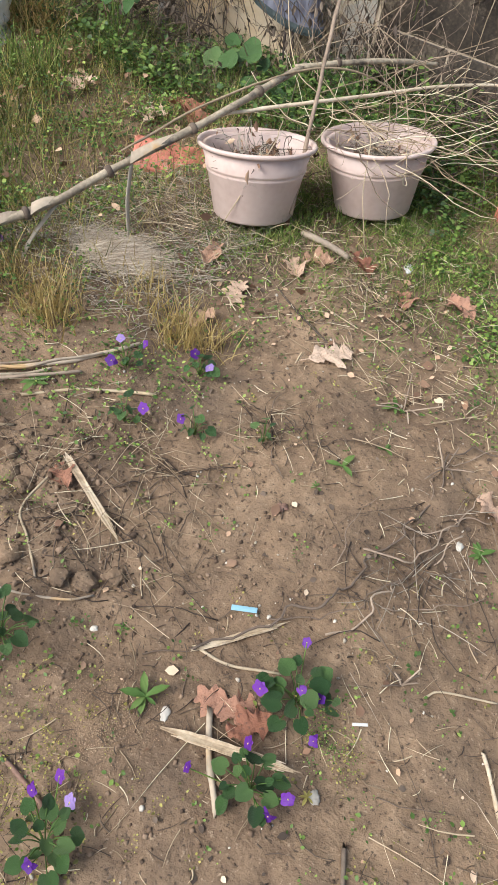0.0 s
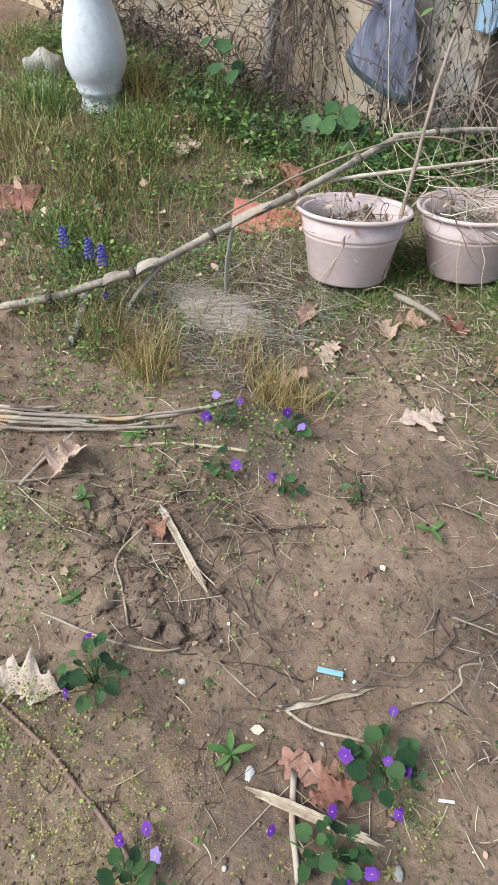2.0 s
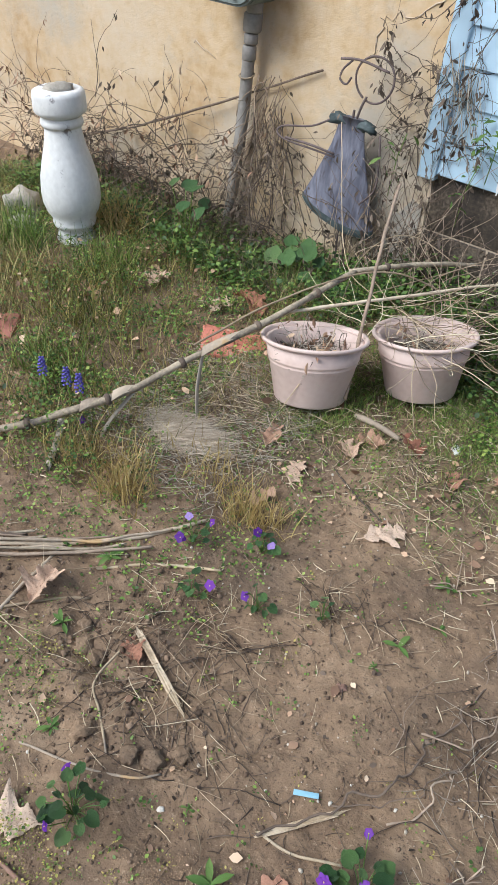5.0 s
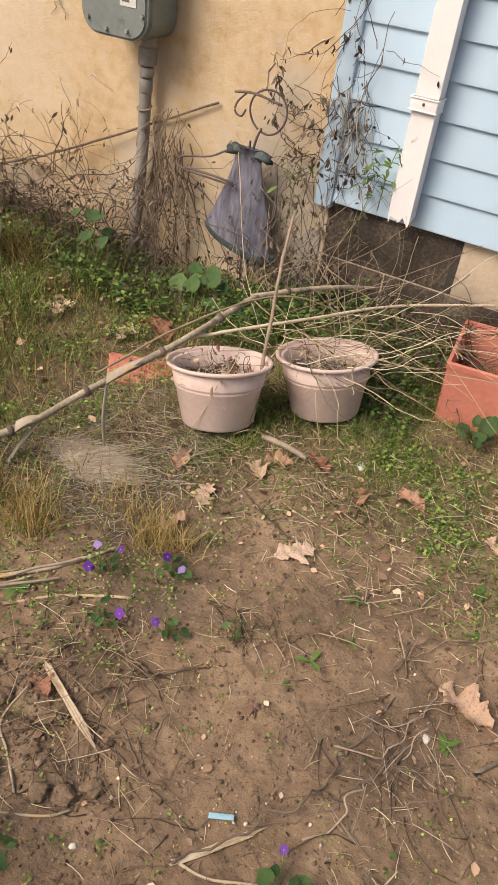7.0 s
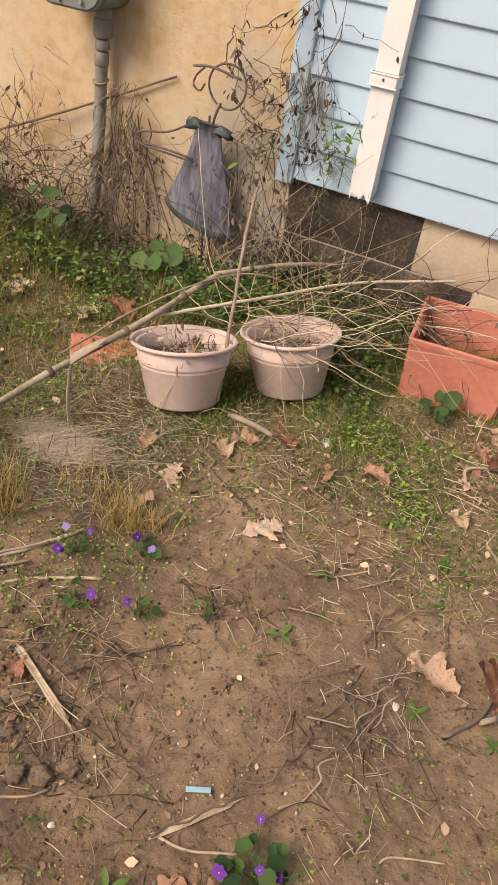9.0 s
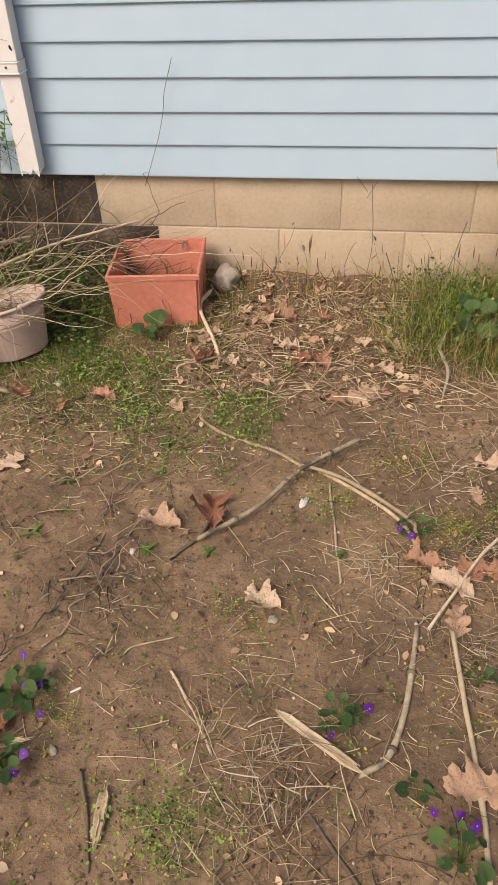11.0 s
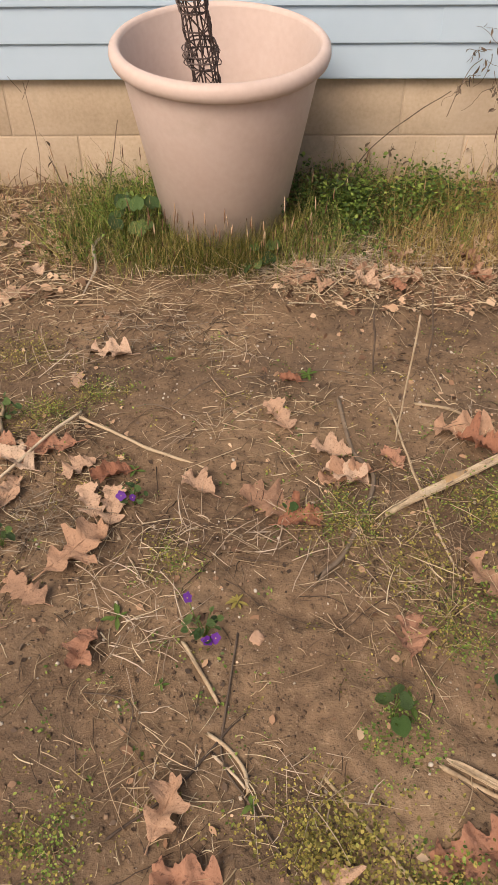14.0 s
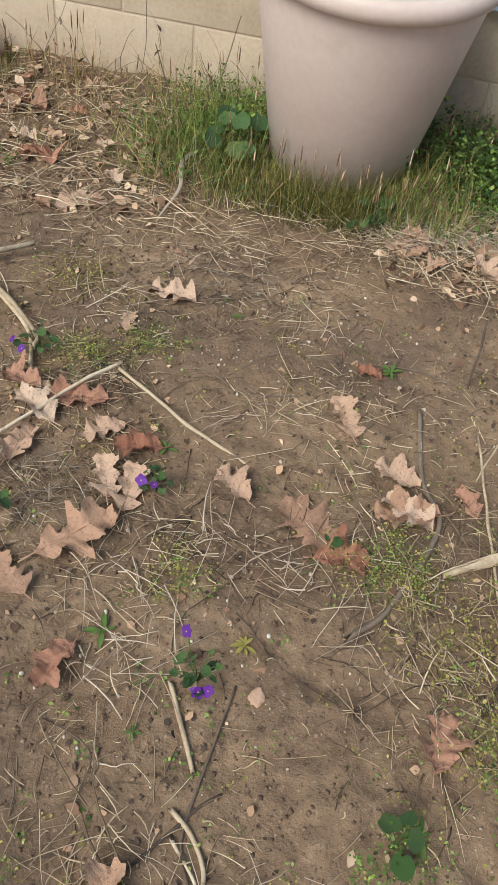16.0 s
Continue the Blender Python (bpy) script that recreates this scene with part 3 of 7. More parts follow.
def meter():
    t = thing("meter_box", "grey enamelled electric meter box fixed to the stucco", "meter box", "", pose(-1.924, -0.01, 0.704) @ Matrix.Scale(1.15, 4))

    def shell(w, h, y0, y1, r, bev):
        bm = bmesh.new()
        pts = []
        for cx, cz, a0 in ((w - r, r, -90), (w - r, h - 0.02, 0), (-w + r, h - 0.02, 90), (-w + r, r, 180)):
            rr = r if cz == r else 0.02
            for k in range(7):
                a = radians(a0 + 15 * k)
                px = (cx if cz == r else (w - 0.02) * (1 if cx > 0 else -1)) + rr * math.cos(a)
                pts.append((px, cz + rr * math.sin(a)))
        f = bm.faces.new([bm.verts.new((x, y1, z)) for x, z in pts])
        g = bmesh.ops.extrude_face_region(bm, geom=[f])
        for q in g["geom"]:
            if isinstance(q, bmesh.types.BMVert):
                q.co.y = y0
        bmesh.ops.recalc_face_normals(bm, faces=bm.faces)
        front = [e for e in bm.edges if all(abs(v.co.y - y0) < 1e-5 for v in e.verts)]
        bmesh.ops.bevel(bm, geom=front, offset=bev, segments=3, affect="EDGES")
        return bm

    part("box_body", shell(0.098, 0.36, -0.118, 0.0, 0.05, 0.004), GREY, t, "", False)
    c = part("cover", shell(0.104, 0.37, -0.136, -0.119, 0.055, 0.006), GREY, t, "grey front cover with rolled edge", False)
    bm = shell(0.108, 0.374, -0.119, -0.112, 0.058, 0.002)
    part("flange", bm, GREY, t, "", False)
    for x, z in ((-0.078, 0.03), (-0.02, 0.012), (0.045, 0.016), (0.092, 0.055), (-0.095, 0.10), (0.092, 0.17), (-0.095, 0.25)):
        bm = bmesh.new()
        bmesh.ops.create_cone(bm, cap_ends=True, segments=8, radius1=0.006, radius2=0.005, depth=0.008)
        bmesh.ops.rotate(bm, verts=bm.verts, matrix=Matrix.Rotation(radians(90), 3, "X"))
        for q in bm.verts:
            q.co += Vector((x, -0.139, z + 0.006))
        part("bolt", bm, STEEL, c, "", False)
    bm = bmesh.new()
    box(bm, (0.022, -0.1375, 0.075), (0.072, -0.1355, 0.145), 0.0005)
    s = part("sticker", bm, PAPER, c, "white printed sticker", False)
    r = random.Random(4)
    for k in range(5):
        bm = bmesh.new()
        z = 0.085 + k * 0.011
        x = 0.028 + r.uniform(0, 0.006)
        box(bm, (x, -0.1382, z), (x + r.uniform(0.02, 0.036), -0.1374, z + 0.005))
        part("print_line", bm, INK, s, "", False)
    bm = bmesh.new()
    box(bm, (-0.072, -0.139, 0.145), (-0.02, -0.1355, 0.185), 0.001)
    part("name_plate", bm, GREY, c, "blank metal plate", False)

    t = thing("conduit", "grey steel conduit with couplings below the meter box", "pipe", "", None)
    line = smooth_line([(-1.932, -0.05, -0.09), (-1.925, -0.05, 0.02), (-1.896, -0.05, 0.341), (-1.884, -0.055, 0.575)], 6)
    v, f = tube_data(line, 0.0195, 14)
    obj("pipe", mesh_of("pipe", v, f), STEEL, t)
    for z0, z1, r0, nm in ((0.548, 0.590, 0.0220, "coupling"), (0.594, 0.624, 0.0220, "coupling"), (0.628, 0.68, 0.029, "lock_nut"), (0.68, 0.72, 0.025, "connector")):
        prof = [(0.001, z0), (r0 - 0.003, z0), (r0, z0 + 0.004), (r0, z1 - 0.004), (r0 - 0.003, z1), (0.001, z1)]
        o = lathe(nm, prof, STEEL, t, 14 if nm != "lock_nut" else 8)
        o.matrix_basis = pose(-1.884 + (z0 - 0.548) * 0.1, -0.055 - (z0 - 0.548) * 0.05, 0)
    v, f = tube_data([(-1.887 + 0.023 * math.cos(a), -0.055 + 0.023 * math.sin(a), 0.505 + 0.006 * math.sin(a)) for a in np.linspace(0, 6.28, 16)], 0.0028, 5)
    obj("tie_wire", mesh_of("tie_wire", v, f), CANE, t, "pale tie round the pipe")


downspout(), meter()


def statue():
    """Flat metal garden figure in a flared dress, on a stake; one plain mesh."""
    pieces = []
    prof = [(0.50, 0.040, 0.012), (0.46, 0.044, 0.013), (0.42, 0.054, 0.014), (0.36, 0.076, 0.016), (0.30, 0.098, 0.018), (0.25, 0.116, 0.020), (0.230, 0.1235, 0.021), (0.222, 0.1265, 0.023), (0.214, 0.1265, 0.023), (0.210, 0.123, 0.020)]
    seg = 28
    v = []
    for z, rx, ry in prof:
        for k in range(seg):
            a = 2 * math.pi * k / seg
            pleat = 1 + 0.16 * math.sin(5 * a + 0.6) * (0.5 - z) / 0.3
            x = rx * math.cos(a)
            v.append((x, ry * math.sin(a) * pleat, z - 0.030 * (x / 0.126) * (0.5 - z) / 0.29 - 0.025 * (0.5 - z) / 0.29 * (1 - (x / 0.126) ** 2)))
    f = [(i * seg + j, i * seg + (j + 1) % seg, (i + 1) * seg + (j + 1) % seg, (i + 1) * seg + j) for i in range(len(prof) - 1) for j in range(seg)]
    f += [tuple(range(seg)), tuple(range(len(v) - 1, len(v) - seg - 1, -1))]
    pieces.append((v, f))
    for c, rx in (((-0.040, 0, 0.490), 0.034), ((0.040, 0, 0.486), 0.036)):
        b = bmesh.new()
        bmesh.ops.create_uvsphere(b, u_segments=12, v_segments=8, radius=1)
        vs = [(c[0] + q.co.x * rx * k, c[1] + q.co.y * 0.014 * k, c[2] + (q.co.z * 0.016 - 0.010 * abs(q.co.x)) * k) for q in b.verts for k in (1 + 0.5 * noise.noise(q.co * 3 + Vector(c) * 40),)]
        pieces.append((vs, [tuple(w.index for w in q.verts) for q in b.faces]))
        b.free()
    wires = [[(-0.06, 0, 0.485), (-0.12, -0.01, 0.452), (-0.205, -0.02, 0.435), (-0.222, -0.025, 0.415), (-0.19, -0.03, 0.402), (-0.10, -0.04, 0.40), (-0.02, -0.04, 0.395)],
             [(-0.19, -0.03, 0.408), (-0.10, -0.045, 0.412), (-0.02, -0.045, 0.405)],
             [(0.09, 0, 0.47), (0.105, -0.01, 0.40), (0.11, -0.02, 0.33), (0.075, -0.03, 0.28)],
             [(0.045 + 0.056 * math.cos(a), 0.004 * math.sin(2 * a), 0.605 + 0.058 * math.sin(a)) for a in np.linspace(-1.9, 4.2, 16)],
             [(-0.06, -0.005, 0.640), (0.0, -0.005, 0.646), (0.085, -0.005, 0.632)], [(-0.025, -0.004, 0.642), (-0.05, -0.004, 0.615), (-0.055, -0.004, 0.590), (-0.035, -0.004, 0.580), (-0.022, -0.004, 0.60)],
             [(0.03, 0, 0.56), (0.02, -0.004, 0.53), (0.01, 0, 0.49)],
             [(0.0, 0, 0.52), (0.0, 0, 0.50)], [(0.005, 0.005, 0.21), (0.01, 0.01, 0.1), (0.012, 0.01, -0.03)], [(0.03, 0.005, 0.21), (0.035, 0.01, 0.1), (0.035, 0.01, -0.03)]]
    for w in wires:
        pieces.append(tube_data(smooth_line(w, 6), 0.0030 if len(w) > 3 else 0.0036, 7))
    vs, fs = join(pieces)
    metal_faces, bodice = sum(len(q[1]) for q in pieces[:3]), len(pieces[0][1])
    o = obj("garden_figure", mesh_of("garden_figure", vs, fs), SLATE, None, "", pose(-1.478, -0.085, -0.036, 0, 0, 4) @ Matrix.Scale(1.035, 4))
    o.data.materials.append(RUST)
    o.data.materials.append(mat("dark_verdigris", [(0.3, (0.022, 0.030, 0.032)), (0.55, (0.060, 0.082, 0.082)), (0.75, (0.15, 0.17, 0.165))], 34, 140, 0.65, 0.6, 0.003))
    for q in o.data.polygons:
        q.material_index = (2 if q.index >= bodice or seg * 6 <= q.index < seg * 9 else 0) if q.index < metal_faces else 1
    tagged(o, "weathered blue-grey metal garden figure with a flared dress on a stake", "garden ornament")


statue()


def baluster():
    t = thing("baluster", "white painted chipped concrete baluster standing in grass", "baluster", "", pose(-2.205, -0.505, -0.02, 2, -3, 0) @ Matrix.Diagonal((0.82, 0.82, 1.05, 1)))
    body = [(0.001, 0.0), (0.080, 0.0), (0.082, 0.02), (0.070, 0.045), (0.068, 0.062), (0.082, 0.07), (0.086, 0.082), (0.082, 0.092), (0.100, 0.115), (0.112, 0.145), (0.1135, 0.18), (0.108, 0.22), (0.094, 0.265), (0.079, 0.305), (0.070, 0.34), (0.067, 0.365)]
    lathe("shaft", body, WHITE, t, 40)
    lathe("collar", [(0.060, 0.362), (0.074, 0.363), (0.079, 0.371), (0.079, 0.379), (0.072, 0.388), (0.060, 0.39)], WHITE, t, 40)
    lathe("capital", [(0.06, 0.388), (0.074, 0.391), (0.094, 0.402), (0.097, 0.412), (0.096, 0.448), (0.092, 0.458), (0.078, 0.463), (0.001, 0.459)], WHITE, t, 40)
    v, f = lump(9, 2)
    v = [(x * 0.11 * (1 + 0.5 * noise.noise(Vector((x, y, z)) * 5)), y * 0.11, 0.462 + z * 0.06 * (1 + 0.8 * noise.noise(Vector((x, y, z)) * 6))) for x, y, z in v]
    obj("broken_core", mesh_of("broken_core", v, f), CONC, t, "rough broken concrete top")


baluster()


def stone(x, y, s, label, material, seed, flat=0.6, name="stone"):
    v, f = lump(seed, 3)
    v = [(a * s[0] * k, b * s[1] * k, c * s[2] * k) for a, b, c in v for k in (1 + 0.40 * noise.noise(Vector((a * 3 + seed, b * 3, c * 3))) + 0.30 * noise.noise(Vector((a * 8, b * 8 + seed, c * 8))),)]
    o = obj(name, mesh_of(name, v, f), material, None, "", pose(*G(x, y, s[2] * 0.2), 0, 0, seed * 37 % 360))
    return tagged(o, label, name.replace("_", " "))


stone(-2.444, -0.521, (0.14, 0.12, 0.16), "pale rough concrete chunk among weeds", CONC, 3)
stone(-2.362, -0.596, (0.10, 0.09, 0.08), "small pale concrete chunk among weeds", CONC, 5)


def pot(x, y, z, lean, turn, label):
    """A tapered pot that has sunk aslant; lean: degrees about x and y."""
    t = thing("flower_pot", label, "flower pot", "pair of pink pots", pose(x, y, z, lean[0], lean[1], 0) @ pose(0, 0, 0, 0, 0, turn))
    lathe("body", [(0.001, 0.0), (0.086, 0.0), (0.089, 0.004), (0.1065, 0.094), (0.1088, 0.097), (0.1096, 0.100), (0.1086, 0.103), (0.1100, 0.105), (0.1122, 0.108), (0.1128, 0.111), (0.1115, 0.114), (0.1210, 0.150), (0.110, 0.150), (0.106, 0.11)], POTPINK, t, 56, "", 0.004)
    lathe("rim", [(0.1200, 0.1475), (0.1285, 0.149), (0.1312, 0.152), (0.1314, 0.1555), (0.1296, 0.1585), (0.1245, 0.1585), (0.1215, 0.155), (0.1165, 0.140), (0.105, 0.09), (0.100, 0.075)], POTPINK, t, 56, "rounded pink rim", 0.004)
    bm = bmesh.new()
    bmesh.ops.create_circle(bm, cap_ends=True, segments=32, radius=0.106)
    bmesh.ops.subdivide_edges(bm, edges=bm.edges, cuts=3, use_grid_fill=True)
    for q in bm.verts:
        q.co.z = 0.098 + 0.016 * noise.noise(q.co * 40)
    part("soil", bm, POTSOIL, t, "dark dried potting soil")
    return t


pot(-1.121, -0.752, 0.021, (-11.2, -10.4), 20, "faded pink plastic flower pot with dry soil and dead stems")
pot(-0.928, -0.522, 0.016, (-6.1, -11.0), 80, "faded pink plastic flower pot heaped with dead vine stems")


def big_pot():
    t = thing("large_planter", "large empty tan plastic planter with thick rounded rim by the wall", "planter", "", pose(0.676, -0.258, 0.056, 7.15, 1.0, 0) @ Matrix.Scale(0.979, 4))
    lathe("body", [(0.001, 0.0), (0.176, 0.0), (0.185, 0.008), (0.262, 0.455), (0.262, 0.47)], BIGPOT, t, 72)
    lathe("rim", [(0.262, 0.462), (0.276, 0.466), (0.286, 0.474), (0.290, 0.488), (0.288, 0.503), (0.279, 0.512), (0.268, 0.514), (0.262, 0.509), (0.259, 0.50)], BIGPOT, t, 72, "thick rounded rim")
    lathe("inner_wall", [(0.2595, 0.503), (0.252, 0.47), (0.250, 0.462), (0.205, 0.15)], BIGPOT, t, 72)
    bm = bmesh.new()
    bmesh.ops.create_circle(bm, cap_ends=True, segments=40, radius=0.211)
    bmesh.ops.subdivide_edges(bm, edges=bm.edges, cuts=3, use_grid_fill=True)
    for q in bm.verts:
        q.co.z = 0.18 + 0.015 * noise.noise(q.co * 20)
    part("soil", bm, POTSOIL, t, "dark soil low inside")


big_pot()


def tower():
    foot, tip = Vector((0.678, -0.262, 0.180)), Vector((0.640, -0.655, 0.768))
    lean = (tip - foot).to_track_quat("Z", "Y").to_matrix().to_4x4()
    t = thing("wire_tower", "rusty wire lattice torch leaning over the rim of the large planter", "garden ornament", "", Matrix.Translation(foot) @ lean)
    h, rad = 0.665, 0.029
    r = random.Random(8)
    for k in range(7):
        a = 2 * math.pi * k / 7
        v, f = tube_data([(rad * math.cos(a + 0.08 * s) * (1.2 - 0.22 * s / 8), rad * math.sin(a + 0.08 * s) * (1.2 - 0.22 * s / 8), h * s / 8) for s in range(9)], 0.0021, 5)
        obj("upright", mesh_of("upright", v, f), RUST, t)
    for z, rr in ((0.06, 0.034), (0.16, 0.034), (0.27, 0.034), (0.38, 0.034), (0.455, 0.037), (0.475, 0.039), (0.49, 0.036), (0.56, 0.031), (0.61, 0.032), (0.632, 0.034), (0.648, 0.033)):
        v, f = tube_data([(rr * math.cos(a), rr * math.sin(a), z + 0.004 * math.sin(3 * a)) for a in np.linspace(0, 2 * math.pi, 20)], 0.0021, 5)
        obj("ring", mesh_of("ring", v, f), RUST, t)
    for k in range(9):
        a0 = 2 * math.pi * k / 9
        line = [(0.032 * math.cos(a0 + s * 0.5), 0.032 * math.sin(a0 + s * 0.5), 0.04 + 0.03 * s + r.uniform(-0.008, 0.008)) for s in range(21)]
        if k % 2:
            line = [(x, -y, z) for x, y, z in line]
        v, f = tube_data(line, 0.0015, 4)
        obj("lattice_wire", mesh_of("lattice_wire", v, f), RUST, t)
    for k in range(14):
        a = r.uniform(0, 6.28)
        z = r.choice((0.45, 0.47, 0.485, 0.63, 0.64))
        v, f = tube_data([((0.033 + 0.012 * math.sin(b)) * math.cos(a), (0.033 + 0.012 * math.sin(b)) * math.sin(a), z + 0.012 * math.cos(b)) for b in np.linspace(0, 6, 9)], 0.0015, 4)
        obj("curl", mesh_of("curl", v, f), RUST, t)
    lathe("cap", [(0.001, 0.660), (0.022, 0.660), (0.0265, 0.666), (0.0265, 0.692), (0.024, 0.699), (0.009, 0.704), (0.001, 0.704)], mat("worn_wood", [(0.25, (0.14, 0.10, 0.085)), (0.5, (0.26, 0.195, 0.17)), (0.75, (0.38, 0.30, 0.26))], 30, 160, 0.8, 0.5, 0.002), t, 20, "worn brown wooden cap")
    lathe("spike", [(0.0065, 0.700), (0.0065, 0.755), (0.005, 0.764), (0.001, 0.768)], RUST, t, 10)


tower()


def planter_box():
    t = thing("terracotta_planter", "open square terracotta-coloured plastic planter under dead vine stems", "planter", "", pose(-0.562, -0.202, -0.004, 0, 0, 7) @ Matrix.Diagonal((1, 1, 0.94, 1)))

    def ring(bm, w, z):
        return [bm.verts.new((sx * w, sy * w, z)) for sx, sy in ((-1, -1), (1, -1), (1, 1), (-1, 1))]

    bm = bmesh.new()
    rows = [ring(bm, w, z) for w, z in ((0.132, 0.0), (0.140, 0.190), (0.132, 0.190), (0.126, 0.05))]
    for a, b in zip(rows, rows[1:]):
        for k in range(4):
            bm.faces.new((a[k], a[(k + 1) % 4], b[(k + 1) % 4], b[k]))
    bm.faces.new(rows[0][::-1])
    bm.faces.new(rows[-1])
    bmesh.ops.bevel(bm, geom=[e for e in bm.edges if abs(e.verts[0].co.z - e.verts[1].co.z) > 0.05], offset=0.008, segments=3, affect="EDGES")
    part("body", bm, TERRA, t, "", False)
    bm = bmesh.new()
    o = [ring(bm, w, z) for w, z in ((0.1392, 0.184), (0.1425, 0.185), (0.1430, 0.200), (0.140, 0.2025), (0.134, 0.2025), (0.1325, 0.199), (0.1315, 0.17))]
    for a, b in zip(o, o[1:]):
        for k in range(4):
            bm.faces.new((a[k], a[(k + 1) % 4], b[(k + 1) % 4], b[k]))
    part("rim", bm, TERRA, t, "", False)
    bm = bmesh.new()
    bmesh.ops.create_grid(bm, x_segments=12, y_segments=12, size=0.127)
    for q in bm.verts:
        q.co.z = 0.056 + 0.012 * noise.noise(q.co * 30)
    part("soil", bm, POTSOIL, t, "dark dried potting soil")


planter_box()
o = thing("broken_pot_shard", "broken orange-red terracotta shard half buried behind the canes", "pot shard", "", pose(*G(-1.410, -0.654, 0.0), 12, 8, 35))
bm = bmesh.new()
box(bm, (-0.11, -0.06, -0.02), (0.10, 0.05, 0.008), 0.006)
part("shard_body", bm, TERRA, o)

o = thing("broken_pot_shard", "large broken terracotta shard lying in long grass", "pot shard", "", pose(*G(-1.975, -1.053, 0.0), 5, -4, 35))
bm = bmesh.new()
box(bm, (-0.085, -0.06, -0.02), (0.08, 0.05, 0.008), 0.006)
part("shard_body", bm, DUSTY, o)

bm = bmesh.new()
vs = [(-1.37, 0.0), (-1.205, 0.0), (-1.205, 0.30), (-1.24, 0.315), (-1.27, 0.27), (-1.30, 0.25), (-1.315, 0.19), (-1.345, 0.15), (-1.35, 0.08)]
front = [bm.verts.new((x, -0.010, z)) for x, z in vs]
back = [bm.verts.new((x, 0.02, z)) for x, z in vs]
bm.faces.new(front)
for k in range(len(vs)):
    bm.faces.new((front[k], back[k], back[(k + 1) % len(vs)], front[(k + 1) % len(vs)]))
me = bpy.data.meshes.new("footing")
bmesh.ops.recalc_face_normals(bm, faces=bm.faces)
bm.to_mesh(me)
bm.free()
tagged(obj("footing", me, CONC, None, "", pose(-0.034, 0, -0.035)), "exposed rough concrete footing where stucco has fallen off", "wall", "", "structure")

# ---- canes and sticks ----


def cane(pts, r, material, label, name="cane", category="cane", nodes=0.14, flat=1.0, taper=0.85, sheath=False, group=""):
    """A dry stem along the points (z above the ground unless three are given), thickened at its nodes."""
    pts = [p if len(p) == 3 else G(p[0], p[1], r * 0.8) for p in pts]
    line = smooth_line(pts, 8)
    d = np.concatenate([[0], np.cumsum(np.linalg.norm(np.diff(line, axis=0), axis=1))])
    rr = r * (1 - (1 - taper) * d / max(d[-1], 1e-6))
    if nodes:
        rr = rr * (1 + 0.22 * np.exp(-(((d / nodes) % 1 - 0.5) / 0.07) ** 2))
    rr = rr * (1 + 0.10 * (vn(d, d * 0 + len(pts), 0.02, 4) - 0.5))
    t = thing(name, label, category, group)
    jit = (np.stack([vn(d, d * 0 + r * 900 + k * 3, 0.03 if name == "dead_vine" else 0.05, k) for k in range(3)], 1) - 0.5) * (0.024 if name == "dead_vine" else 0.0035 if r < 0.005 else 0.003 if r < 0.007 else 0.0012)
    r *= 0.86
    v, f = tube_data(line + jit, rr * 0.86, 8, flat)
    core = np.repeat(line + jit, 8, 0)
    flute = 1 + 0.34 * (vn(np.repeat(d, 8), np.tile(np.arange(8) * 7.7, len(line)), 0.11, 5) - 0.5) + 0.16 * (vn(np.repeat(d, 8), np.tile(np.arange(8) * 3.1, len(line)), 0.012, 6) - 0.5)
    v = core + (v - core) * flute[:, None]
    ends = np.array([random.uniform(-1, 1.6) for _ in range(16)]) * r * 1.6
    v[:8] -= (line[1] - line[0]) / (np.linalg.norm(line[1] - line[0]) + 1e-9) * ends[:8, None]
    v[-8:] += (line[-1] - line[-2]) / (np.linalg.norm(line[-1] - line[-2]) + 1e-9) * ends[8:, None]
    obj("stem", mesh_of("stem", v, f), material, t)
    if nodes and r > 0.006:
        for k in range(int(d[-1] / nodes)):
            i = int(np.argmin(np.abs(d - nodes * (k + 0.5))))
            if 0 < i < len(line) - 1:
                w = (line[i + 1] - line[i - 1]) / np.linalg.norm(line[i + 1] - line[i - 1])
                c = (line + jit)[i]
                nv, nf = tube_data([c - w * r * 0.7, c - w * r * 0.3, c + w * r * 0.3, c + w * r * 0.7], np.array([1.0, 1.28, 1.28, 1.0]) * rr[i] * 0.9, 10, flat)
                obj("node_ring", mesh_of("node_ring", nv, nf), BARK, t, "dark swollen node")
    if sheath:
        for k in sheath:
            i = int(k * (len(line) - 1))
            a = line[i]
            n = 6
            v, f = [], []
            for j in range(n):
                u = j / (n - 1)
                c = a + (line[min(i + 8, len(line) - 1)] - a) * u * 0.8 + np.array([0, 0, 0.012 * math.sin(3 * u) - 0.02 * u])
                w = r * 1.3 * (1 - 0.7 * u) + 0.002
                v += [tuple(c + np.array([w * 0.6, -w, 0])), tuple(c + np.array([0, 0, w * 1.3])), tuple(c + np.array([-w * 0.6, w, 0]))]
            f = [(q * 3 + s, q * 3 + s + 1, q * 3 + s + 4, q * 3 + s + 3) for q in range(n - 1) for s in range(2)]
            obj("dry_sheath", mesh_of("dry_sheath", v, f), GREYCANE, t, "papery dry leaf sheath")
    return t


